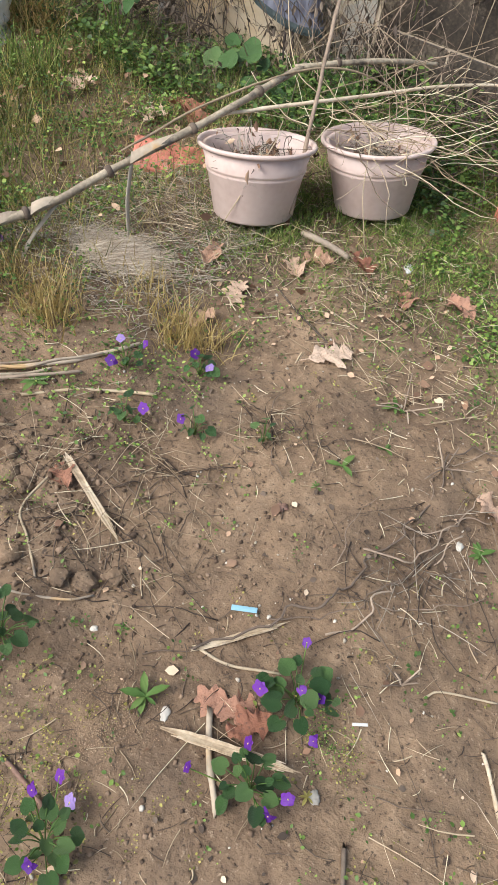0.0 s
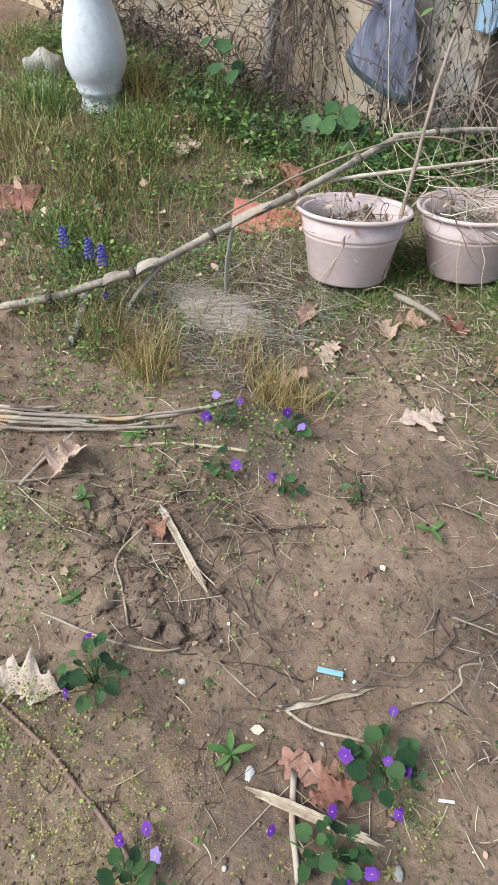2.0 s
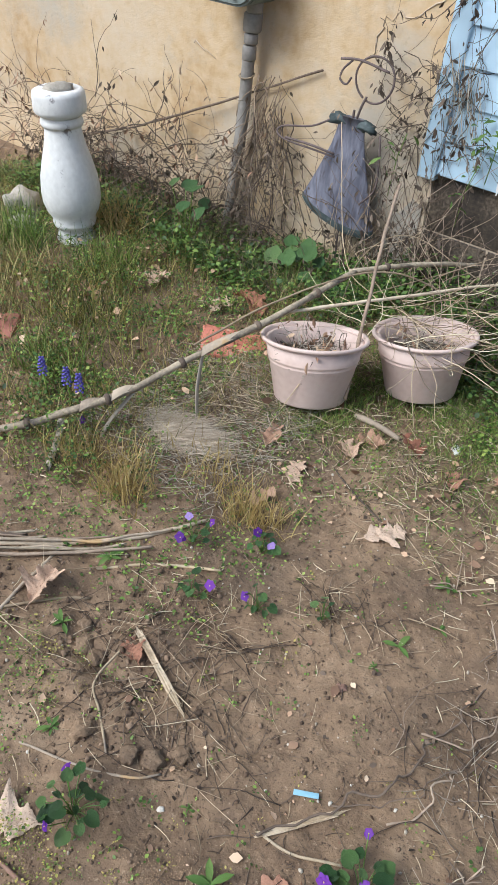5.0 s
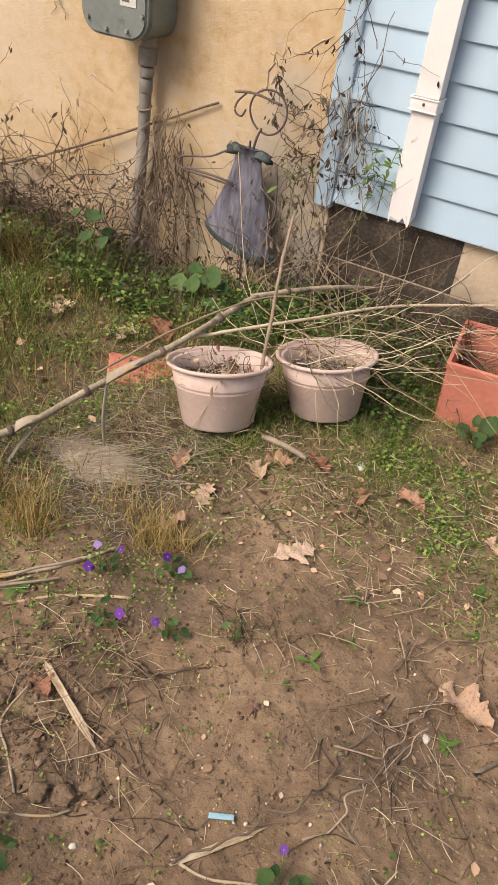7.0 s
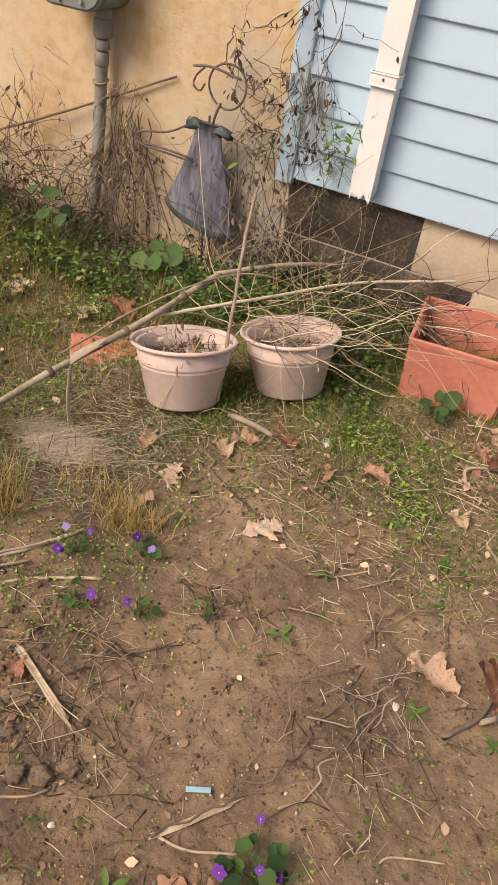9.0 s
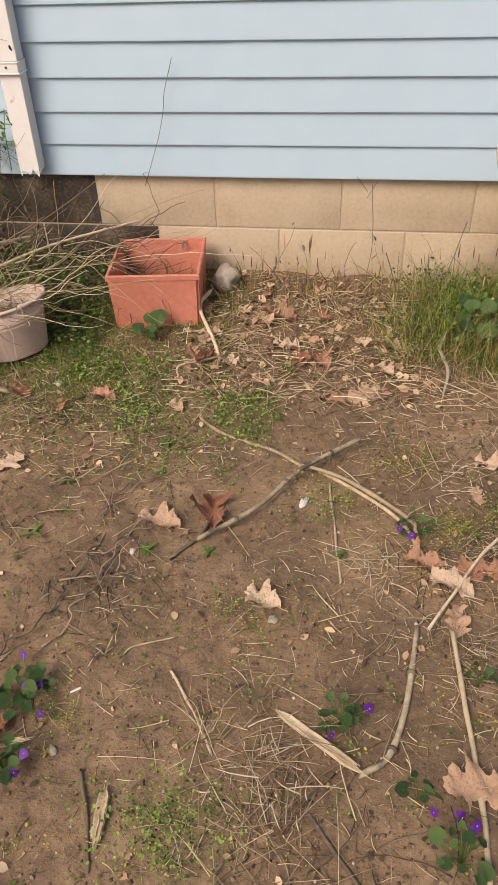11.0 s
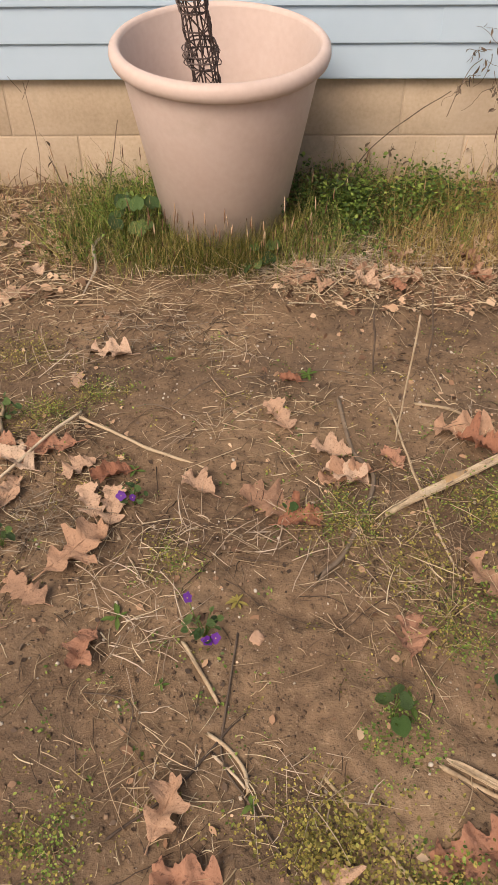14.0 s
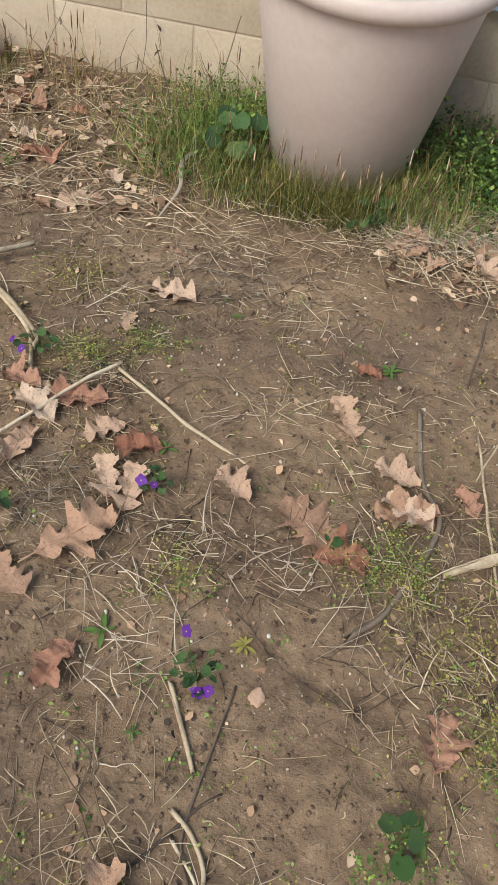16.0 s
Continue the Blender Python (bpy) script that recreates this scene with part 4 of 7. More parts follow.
def split_stick(a, b, width, label, seed, name="stick", category="stick", lift=(0.004, 0.004), material=None):
    """A length of split wood: a ragged flat body with a hollow face, and loose splinters along its edges."""
    r = random.Random(seed)
    t = thing(name, label, category)
    p, q = Vector(G(*a, lift[0])), Vector(G(*b, lift[1]))
    d = (q - p).normalized()
    side = d.cross(Vector((0, 0, 1))).normalized()
    up = side.cross(d)

    def slab(nm, s0, s1, off, w, h, rise):
        n, v, f = 13, [], []
        for i in range(n):
            s = s0 + (s1 - s0) * i / (n - 1)
            c = p + (q - p) * s + side * (off + 0.10 * width * noise.noise(Vector((s * 7, seed, off * 90)))) + up * (rise + 0.06 * width * noise.noise(Vector((s * 9, seed + 4, 1))))
            e = min(1, 0.25 + 4.5 * min(i, n - 1 - i) / (n - 1)) * (1 + 0.28 * noise.noise(Vector((s * 11, seed + 9, off * 50))))
            ring = [(-0.5, 0), (-0.42, 0.55), (-0.15, 0.34), (0.12, 0.42), (0.40, 0.62), (0.5, 0.05), (0.180, -0.375), (-0.284, -0.364)]
            end = d * (r.uniform(-0.5, 0.5) * w if i in (0, n - 1) else 0)
            v += [tuple(c + end + d * (r.uniform(-0.3, 0.3) * w if i in (0, n - 1) else 0) + side * x * w * e + up * z * h * e) for x, z in ring]
        k = len(ring)
        f = [(i * k + j, i * k + (j + 1) % k, (i + 1) * k + (j + 1) % k, (i + 1) * k + j) for i in range(n - 1) for j in range(k)]
        f += [tuple(range(k - 1, -1, -1)), tuple((n - 1) * k + j for j in range(k))]
        obj(nm, mesh_of(nm, v, f, False), material or PALEWOOD, t)

    slab("stick_body", 0.0, 1.0, 0.0, width, width * 0.5, width * 0.2)
    slab("splinter", 0.05, 0.80 + 0.15 * r.random(), width * 0.42, width * 0.28, width * 0.22, width * 0.32)
    slab("splinter", 0.25 * r.random(), 0.95, -width * 0.40, width * 0.22, width * 0.20, width * 0.26)
    slab("splinter", 0.45, 1.08, width * 0.05, width * 0.18, width * 0.16, width * 0.44)
    return t


# the long bent cane that leans over the pots
cane([(-1.588, -1.367, 0.020), (-1.514, -1.289, 0.040), (-1.473, -1.236, 0.060), (-1.426, -1.188, 0.082), (-1.381, -1.107, 0.103), (-1.347, -1.028, 0.130), (-1.312, -0.949, 0.156), (-1.233, -0.771, 0.213), (-1.189, -0.586, 0.250), (-1.180, -0.508, 0.255)], 0.0105, OLDCANE,
     "long weathered grey cane leaning over the pots", nodes=0.19, sheath=(0.3, 0.4, 0.68))
cane([(-1.180, -0.508, 0.256), (-1.08, -0.34, 0.252), (-0.985, -0.17, 0.225)], 0.0085, OLDCANE, "snapped grey cane end behind the pots", nodes=0.2)
cane([(-1.496, -1.261, 0.042), (-1.445, -1.201, 0.070), (-1.386, -1.110, 0.095)], 0.0075, CANE, "split orange-tan cane lying along the long cane")
cane([(-1.341, -0.938, 0.162), (-1.267, -0.745, 0.222), (-1.171, -0.554, 0.262), (-1.079, -0.446, 0.262), (-0.962, -0.368, 0.215)], 0.0032, CANE, "thin tan cane resting on the pots", nodes=0.16)
cane([(-1.235, -0.742, 0.206), (-1.206, -0.698, 0.210), (-1.063, -0.509, 0.226), (-0.881, -0.262, 0.238), (-0.663, -0.060, 0.241)], 0.0052, PALEWOOD, "thin pale straight cane lying across both pots", nodes=0.2)
cane([(-1.030, -0.739, 0.060), (-1.081, -0.605, 0.270), (-1.106, -0.542, 0.360), (-1.122, -0.492, 0.420), (-1.135, -0.446, 0.470)], 0.0055, VINE, "upright dead brown stem standing between the pots", nodes=0.09)
cane([(-1.381, -1.105, 0.095), (-1.400, -1.157, 0.040), (-1.405, -1.191, 0.000)], 0.008, GREYSTRAW, "flat dry leaf hanging from the cane", "dry_leaf", "leaf", 0, 0.35)
cane([(-1.498, -1.221, 0.030), (-1.468, -1.259, 0.012), (-1.414, -1.336, 0.006)], 0.011, GREYSTRAW, "flat grey dry leaf hanging from the cane", "dry_leaf", "leaf", 0, 0.35)
cane([(-1.311, -0.950, 0.150), (-1.297, -0.980, 0.080), (-1.283, -0.994, 0.000)], 0.009, GREYSTRAW, "flat grey dry leaf hanging from the cane", "dry_leaf", "leaf", 0, 0.35)
cane([(-2.893, -0.120, 0.017), (-2.538, -0.070, 0.171), (-2.366, -0.060, 0.233), (-2.008, -0.030, 0.392), (-1.64, -0.02, 0.565)], 0.0045, VINE, "dry bent stalk leaning against the stucco wall", nodes=0.2)

# broken stalks bundled along the edge of the grass
rr = random.Random(61)
for k in range(9):
    a, b = sorted((rr.uniform(0.0, 0.5), rr.uniform(0.45, 1.0)))
    off = rr.uniform(-0.022, 0.022)
    path = [(-1.380, -1.613), (-1.301, -1.552), (-1.224, -1.469), (-1.128, -1.364), (-1.056, -1.241)]
    line = smooth_line([(*q, 0) for q in path], 6)
    pick = line[int(a * 24):max(int(b * 24), int(a * 24) + 4):3]
    cane([G(q[0] + off + rr.uniform(-0.006, 0.006), q[1] - off + rr.uniform(-0.006, 0.006), 0.006 + 0.010 * rr.random()) for q in pick], rr.uniform(0.0022, 0.0042), (OLDCANE, GREYCANE, VINE)[k % 3], "broken grey dry stalk at the grass edge", "stick", "stick", 0.12, group="stalks at the grass edge")

# sticks on the soil
split_stick((-0.565, -1.788), (-0.409, -1.743), 0.0135, "pale split stick lying on bare soil beside violets", 31, lift=(0.006, 0.020))
cane([(-0.534, -1.739), (-0.505, -1.783), (-0.463, -1.828)], 0.0055, GREYCANE, "grey dry stick lying on bare soil", "stick", "stick")
split_stick((-0.604, -1.677), (-0.525, -1.568), 0.0095, "pale forked split stick lying on bare soil", 32)
cane([(-0.605, -1.671), (-0.551, -1.665), (-0.490, -1.636)], 0.003, CANE, "thin dry twig lying on bare soil", "twig", "twig", 0)
split_stick((-0.980, -1.526), (-0.811, -1.599), 0.0115, "pale dry split stalk lying among straw", 33, lift=(0.016, 0.006))
cane([(-0.974, -1.534), (-0.963, -1.639), (-0.917, -1.676), (-0.858, -1.723)], 0.0028, CANE, "bent thin dry twig on bare soil", "twig", "twig", 0)
cane([(-0.925, -1.919), (-0.870, -1.919), (-0.794, -1.921), (-0.695, -1.931), (-0.606, -1.948)], 0.0042, REDBARK, "reddish brown thin stick on bare soil", "stick", "stick", 0.07)
cane([(-1.380, -1.613), (-1.301, -1.552), (-1.224, -1.469), (-1.128, -1.364), (-1.056, -1.241)], 0.0058, GREYCANE, "long grey dry stalk at the grass edge", "stick", "stick", 0.15)
cane([(-1.129, -1.468), (-1.043, -1.374), (-0.953, -1.322)], 0.004, CANE, "frayed dry stalk at the grass edge", "stick", "stick", 0)
cane([(-1.245, -1.703), (-1.187, -1.649), (-1.139, -1.585), (-1.092, -1.527)], 0.0036, CANE, "thin dry stalk on bare soil", "stick", "stick")
cane([(-1.185, -1.654), (-1.200, -1.561), (-1.224, -1.469)], 0.0045, GREYCANE, "grey dry stick crossing a stalk", "stick", "stick")
cane([(-0.970, -1.790), (-0.896, -1.770), (-0.804, -1.727), (-0.775, -1.691)], 0.0026, GREYCANE, "thin grey twig on bare soil", "twig", "twig", 0)
cane([(-0.983, -0.736, 0.020), (-0.931, -0.739, 0.022), (-0.879, -0.743, 0.018)], 0.010, GREYCANE, "thick short grey stick in mown grass", "stick", "stick", 0)
cane([(-1.031, -0.872, 0.012), (-0.876, -0.963, 0.010), (-0.744, -1.018, 0.010)], 0.0028, BARK, "thin brown twig beside dead leaves", "twig", "twig", 0)
for pts, r in (([(-0.605, -1.671), (-0.531, -1.566), (-0.485, -1.497), (-0.477, -1.390), (-0.455, -1.303), (-0.442, -1.239), (-0.445, -1.125), (-0.401, -1.058), (-0.360, -1.043)], 0.0042),
               ([(-0.477, -1.390), (-0.408, -1.340), (-0.388, -1.243), (-0.350, -1.207)], 0.0034), ([(-0.457, -1.547), (-0.433, -1.480), (-0.409, -1.414), (-0.398, -1.328), (-0.373, -1.272)], 0.0036),
               ([(-0.531, -1.566), (-0.464, -1.494), (-0.430, -1.416), (-0.406, -1.350)], 0.003), ([(-0.455, -1.303), (-0.406, -1.266), (-0.367, -1.157), (-0.301, -1.087)], 0.0028), ([(-0.415, -1.457), (-0.345, -1.406), (-0.300, -1.337)], 0.0024),
               ([(-0.505, -1.425), (-0.536, -1.344), (-0.523, -1.270)], 0.0018), ([(-0.445, -1.125), (-0.405, -1.151), (-0.372, -1.116), (-0.318, -1.120)], 0.0022), ([(-0.321, -1.008), (-0.412, -1.079), (-0.455, -1.158), (-0.436, -1.228)], 0.0024)):
    cane([(p[0] + random.uniform(-0.008, 0.008), p[1] + random.uniform(-0.008, 0.008), float(gz(*p)) + 0.004 + 0.010 * random.random()) for i, p in enumerate(pts)], r * 0.62, VINE, "tangled grey dead vine lying on bare soil", "dead_vine", "vine", 0, 1.0, 0.6, False, "vine on the soil")

cane([(-0.320, -0.783), (-0.249, -0.841), (-0.110, -0.902), (-0.016, -0.973)], 0.0055, CANE, "tan dry cane crossing another on soil", nodes=0.12)
cane([(-0.026, -0.972, 0.016), (0.078, -1.013, 0.012), (0.216, -1.124, 0.012), (0.232, -1.165, 0.012)], 0.0062, CANE, "tan dry cane crossing another on soil", nodes=0.12)
cane([(0.099, -0.864, 0.020), (-0.026, -0.991, 0.024), (-0.117, -1.126, 0.014), (-0.231, -1.237, 0.010)], 0.0070, OLDCANE, "grey-brown dry cane crossing on soil", nodes=0.16)
cane([(0.016, -0.973), (0.184, -1.095), (0.259, -1.247)], 0.0055, PALEWOOD, "pale dry cane beside a violet", nodes=0.1)
cane([(0.037, -1.014), (0.058, -1.154), (0.080, -1.307)], 0.0036, CANE, "thin straight dry stalk on soil", "stick", "stick")
cane([(-0.274, -1.288), (-0.231, -1.217), (-0.216, -1.127)], 0.006, BARK, "short dark stick beside dead leaf", "stick", "stick", 0)
cane([(-0.393, -0.239, 0.090), (-0.418, -0.290, 0.060), (-0.347, -0.437, 0.030), (-0.317, -0.507, 0.010)], 0.0075, PALEWOOD, "curved pale dry stalk beside the terracotta planter", "stick", "stick", 0)
cane([(-0.414, -0.624, 0.015), (-0.419, -0.570, 0.020), (-0.317, -0.506, 0.020)], 0.0045, PALEWOOD, "yellow dry cane lying in weeds", nodes=0.1)
cane([(-0.399, -0.610), (-0.286, -0.576), (-0.171, -0.559)], 0.004, CANE, "tan dry cane lying in weeds", nodes=0.1)
split_stick((-0.015, -1.615), (0.138, -1.717), 0.017, "broad split pale orange wood stick on bare soil", 34)
cane([(0.136, -1.717), (0.179, -1.680), (0.210, -1.565), (0.228, -1.420)], 0.0070, OLDCANE, "curved grey cane meeting a split stick", nodes=0.15)
cane([(-0.214, -1.565), (-0.172, -1.617), (-0.109, -1.712)], 0.0036, PALEWOOD, "thin pale stick on bare soil", "stick", "stick")
cane([(0.292, -1.429, 0.020), (0.304, -1.574, 0.014), (0.316, -1.689, 0.014), (0.319, -1.784, 0.014), (0.321, -1.933, 0.012)], 0.0058, CANE, "long straight tan cane with nodes on soil", nodes=0.21)
cane([(0.405, -1.176, 0.020), (0.479, -1.217, 0.014), (0.563, -1.268, 0.012), (0.678, -1.320, 0.008)], 0.0042, CANE, "thin dry cane over dead leaves", nodes=0.12)
cane([(0.405, -1.165, 0.024), (0.343, -1.256, 0.022), (0.250, -1.419, 0.012)], 0.0042, PALEWOOD, "thin pale cane over dead leaves", nodes=0.12)
cane([(0.678, -1.731), (0.705, -1.775), (0.733, -1.824)], 0.0046, PALEWOOD, "short pale stick beside a violet", "stick", "stick", 0)
cane([(0.968, -1.114), (0.984, -1.263), (1.018, -1.363), (0.953, -1.534), (0.903, -1.596)], 0.0062, BARK, "dark crooked branch lying on soil", "branch", "branch", 0)
cane([(1.040, -1.444, 0.014), (1.139, -1.379, 0.018), (1.234, -1.320, 0.018), (1.392, -1.217, 0.018)], 0.0085, CANE, "thick pale corn stalk lying on soil", "corn_stalk", "corn stalk", 0.12, 0.8, 0.9, (0.4,))
split_stick((1.055, -1.439), (1.344, -1.256), 0.019, "broad pale split corn stalk lying on soil", 37, "corn_stalk", "corn stalk", (0.01, 0.02))
cane([(1.067, -1.317, 0.359), (1.069, -1.283, 0.179), (1.074, -1.243, 0.010)], 0.0022, PALEWOOD, "thin pale stalk standing aslant in soil", "stick", "stick", 0.1)
cane([(1.048, -0.963, 0.140), (1.051, -0.986, 0.070), (1.054, -0.998, 0.000)], 0.003, BARK, "short dark upright dead stem", "dry_twig", "twig", 0.05)
cane([(1.184, -0.901, 0.170), (1.192, -0.933, 0.080), (1.189, -0.945, 0.000)], 0.0026, BARK, "thin dark upright dead stem", "dry_twig", "twig", 0.05)
cane([(1.079, -1.126), (1.110, -1.435), (1.144, -1.588)], 0.003, PALEWOOD, "thin pale stalk across soil", "stick", "stick")
cane([(1.137, -1.109), (1.207, -1.129), (1.256, -1.174)], 0.0042, CANE, "short dry stalk on soil", "stick", "stick")
split_stick((1.060, -1.913), (1.178, -1.981), 0.012, "split pale corn stalk on soil", 35, "corn_stalk", "corn stalk")
cane([(1.054, -1.926), (1.110, -1.955), (1.163, -1.986)], 0.0052, PALEWOOD, "split pale corn stalk on soil", "corn_stalk", "corn stalk", 0, 0.6)
cane([(1.196, -1.904), (1.163, -1.976), (1.123, -2.028), (1.104, -2.060)], 0.0052, CANE, "forked dry corn stalk on soil", "corn_stalk", "corn stalk", 0.1)
cane([(1.183, -1.975), (1.155, -2.038), (1.116, -2.123)], 0.0065, CANE, "dry corn stalk at the bed edge", "corn_stalk", "corn stalk", 0.1)
cane([(0.724, -1.877), (0.756, -1.898), (0.778, -1.929), (0.784, -1.961)], 0.0042, PALEWOOD, "pale forked root lying on soil", "root", "root", 0)
cane([(0.735, -1.909), (0.762, -1.935), (0.779, -1.956)], 0.003, PALEWOOD, "pale forked root lying on soil", "root", "root", 0)
cane([(0.892, -1.938), (0.956, -2.020), (1.021, -2.103)], 0.0034, CANE, "thin dry stalk on soil", "stick", "stick")
cane([(0.598, -2.026), (0.684, -1.962), (0.745, -1.877), (0.776, -1.845)], 0.0028, BARK, "thin brown twig on soil", "twig", "twig", 0)
cane([(0.761, -1.709), (0.753, -1.793), (0.746, -1.908), (0.790, -1.982), (0.830, -2.042)], 0.0024, BARK, "thin brown twig on soil", "twig", "twig", 0)
cane([(0.531, -1.815), (0.608, -1.845, 0.030), (0.608, -1.899)], 0.0014, BARK, "thin arching dead tendril", "tendril", "twig", 0)
cane([(-0.311, -1.773), (-0.280, -1.836), (-0.255, -1.911)], 0.004, BARK, "dark twig beside weeds", "twig", "twig", 0)
split_stick((-0.260, -1.799), (-0.251, -1.884), 0.017, "short pale bark strip on soil", 36, "bark_strip", "bark")
cane([(0.062, -1.796), (0.115, -1.860), (0.191, -1.946)], 0.0042, BARK, "brown stick among straw", "stick", "stick", 0)
cane([(0.601, -1.110), (0.680, -1.012), (0.802, -0.994), (0.953, -0.977), (1.044, -1.008)], 0.0022, BARK, "long thin brown tendril on soil", "tendril", "twig", 0)
cane([(0.467, -1.148), (0.550, -1.118), (0.643, -1.150), (0.745, -1.131)], 0.0018, BARK, "thin brown tendril on soil", "tendril", "twig", 0)
cane([(0.328, -0.377, 0.050), (0.309, -0.442, 0.045), (0.330, -0.538, 0.030), (0.315, -0.635, 0.012)], 0.010, GREYSTRAW, "curled grey dead leaf strip in grass", "dead_leaf", "leaf", 0, 0.3, 0.3)

cane([(-0.307, -1.545), (-0.291, -1.524), (-0.221, -1.490)], 0.0022, CANE, "thin pale bent straw stalk on soil", "stick", "stick", 0)
for x, y, h in ((-0.575, -1.051, 1.0), (-0.453, -1.152, 0.8), (-0.343, -1.549, 0.5), (1.138, -1.385, 0.9)):
    r = random.Random(int(abs(x * 1000)))
    t = thing("root_stub", "small grey dead root stub with frayed stems in soil", "root", "root stubs", pose(*G(x, y)))
    for k in range(7):
        a, ln = r.uniform(0, 6.28), r.uniform(0.03, 0.07) * h
        tv, tf = tube_data(smooth_line([(0, 0, 0.0), (ln * 0.4 * math.cos(a), ln * 0.4 * math.sin(a), 0.018 * h), (ln * math.cos(a), ln * math.sin(a), r.uniform(0.0, 0.05) * h)], 4), 0.0013, 5)
        obj("root_strand", mesh_of("root_strand", tv, tf), VINE, t)

# ---- leaves ----


def oak_mesh(name, lobes, curl, wave, slim, seed):
    """A lobed leaf a unit long with deep bays, folded along its midrib and crumpled, with a stalk."""
    r = random.Random(seed)
    n, cols = 34, (-1, -0.7, -0.35, 0, 0.35, 0.7, 1)
    bend, twist, side_bend = r.uniform(-0.25, 0.45), r.uniform(-0.5, 0.5), r.uniform(-0.12, 0.12)
    torn = r.uniform(0.3, 0.8), r.choice((-1, 1))
    v = []
    for i in range(n + 1):
        s = i / n
        env = (math.sin(math.pi * min(s ** 0.8 * 0.93 + 0.02, 1)) ** 0.7) * slim
        half = {}
        for side in (-1, 1):
            ph = (s * lobes + 0.16 * side) % 1
            tooth = (0.5 - 0.5 * math.cos(2 * math.pi * ph)) ** 0.8
            w = env * (0.52 + (0.58 + 0.30 * math.sin(6 * s * side + seed)) * tooth) * r.uniform(0.86, 1.12)
            if side == torn[1] and abs(s - torn[0]) < 0.08:
                w *= 0.45
            half[side] = max(w, 0.006)
        for k in cols:
            w = half[-1 if k < 0 else 1]
            x = k * w
            y = s + 0.30 * abs(k) * w
            crumple = noise.noise(Vector((x * 5, y * 5, seed * 3.1))) * 0.085 + noise.noise(Vector((x * 13, y * 13, seed * 1.7))) * 0.035
            z = curl * abs(x) * 0.75 + wave * crumple * (0.35 + abs(k)) + bend * (s - 0.45) ** 2 + twist * x * (s - 0.5) - (0.010 if k == 0 else 0)
            v.append((x + side_bend * s * s, y, z))
    m = len(cols)
    f = [(i * m + j, i * m + j + 1, (i + 1) * m + j + 1, (i + 1) * m + j) for i in range(n) for j in range(m - 1)]
    mid = [Vector(v[i * m + 3]) for i in (0, 8, 16, 24)]
    tv, tf = tube_data([mid[0] + Vector((0.02, -0.2, 0.03))] + mid, [0.012, 0.012, 0.010, 0.008, 0.005], 5)
    low = min(q[2] for q in v)
    vs, fs = join([(v, f), (tv, tf)])
    return mesh_of(name, [(a, b, c - low * 0.6) for a, b, c in vs], fs)


OAKS = [oak_mesh("oak_leaf", lobes, curl, wave, slim, seed) for lobes, curl, wave, slim, seed in ((3.5, 0.10, 0.8, 0.34, 1), (3.0, 0.45, 1.4, 0.33, 2), (3.5, -0.35, 1.3, 0.34, 3), (2.5, 0.60, 1.7, 0.36, 4), (2.5, 0.9, 1.9, 0.33, 6),
                                                                                                   (3.0, 0.15, 1.0, 0.36, 11), (3.5, 0.35, 1.5, 0.30, 12), (3.0, -0.25, 1.5, 0.36, 13), (3.0, 0.75, 1.9, 0.34, 14), (2.0, 1.1, 2.0, 0.38, 16))]
REDS = [m.copy() for m in OAKS]


def oak(x, y, size, turn, kind=0, red=False, up=0.006, tilt=0.0):
    me = (REDS if red else OAKS)[kind + 5 * random.randrange(2)]
    c, s = math.cos(radians(turn)), math.sin(radians(turn))
    X0, Y0 = x + s * size / 2, y - c * size / 2
    o = obj("oak_leaf", me, REDLEAF if red else OAK, None, "", pose(X0, Y0, float(gz(x, y)) + up, random.uniform(-4, 6) + tilt, random.uniform(-8, 8), turn) @ Matrix.Scale(size * 1.06, 4))
    words = "curled red-brown dead oak leaf on the ground" if red else ("crumpled pale tan dead oak leaf on the ground" if kind in (1, 3) else "flat tan dead lobed oak leaf on the ground")
    return tagged(o, words, "leaf", "dead leaves")


LEAVES = [(-0.752, -1.040, .085, -35, 0, 0), (-0.997, -0.999, .07, 20, 0, 0), (-0.938, -0.861, .07, 40, 3, 0), (-0.914, -0.798, .065, 100, 3, 0), (-1.065, -0.738, .08, 80, 4, 1), (-1.107, -0.932, .07, 10, 3, 0),
          (-1.006, -1.112, .06, -30, 1, 0), (-1.161, -1.577, .075, 15, 4, 0), (-0.950, -1.563, .05, 60, 3, 1), (-0.896, -1.878, .09, 120, 0, 0), (-1.573, -1.304, .08, 50, 0, 0)]
LEAVES2 = [(0.815, -1.422, .125, 60, 0, 0), (0.868, -1.473, .08, 280, 4, 1), (0.463, -1.544, .125, -40, 1, 0), (0.401, -1.638, .085, 60, 0, 0), (0.371, -1.027, .055, 10, 0, 0), (0.502, -1.339, .08, 110, 4, 1), (0.472, -1.421, .08, 20, 1, 0),
           (0.514, -1.431, .09, 0, 1, 0), (0.301, -1.308, .09, 60, 4, 0), (0.364, -1.257, .10, 95, 1, 1), (0.302, -1.389, .08, -10, 3, 0), (0.428, -1.319, .08, 130, 1, 0)]
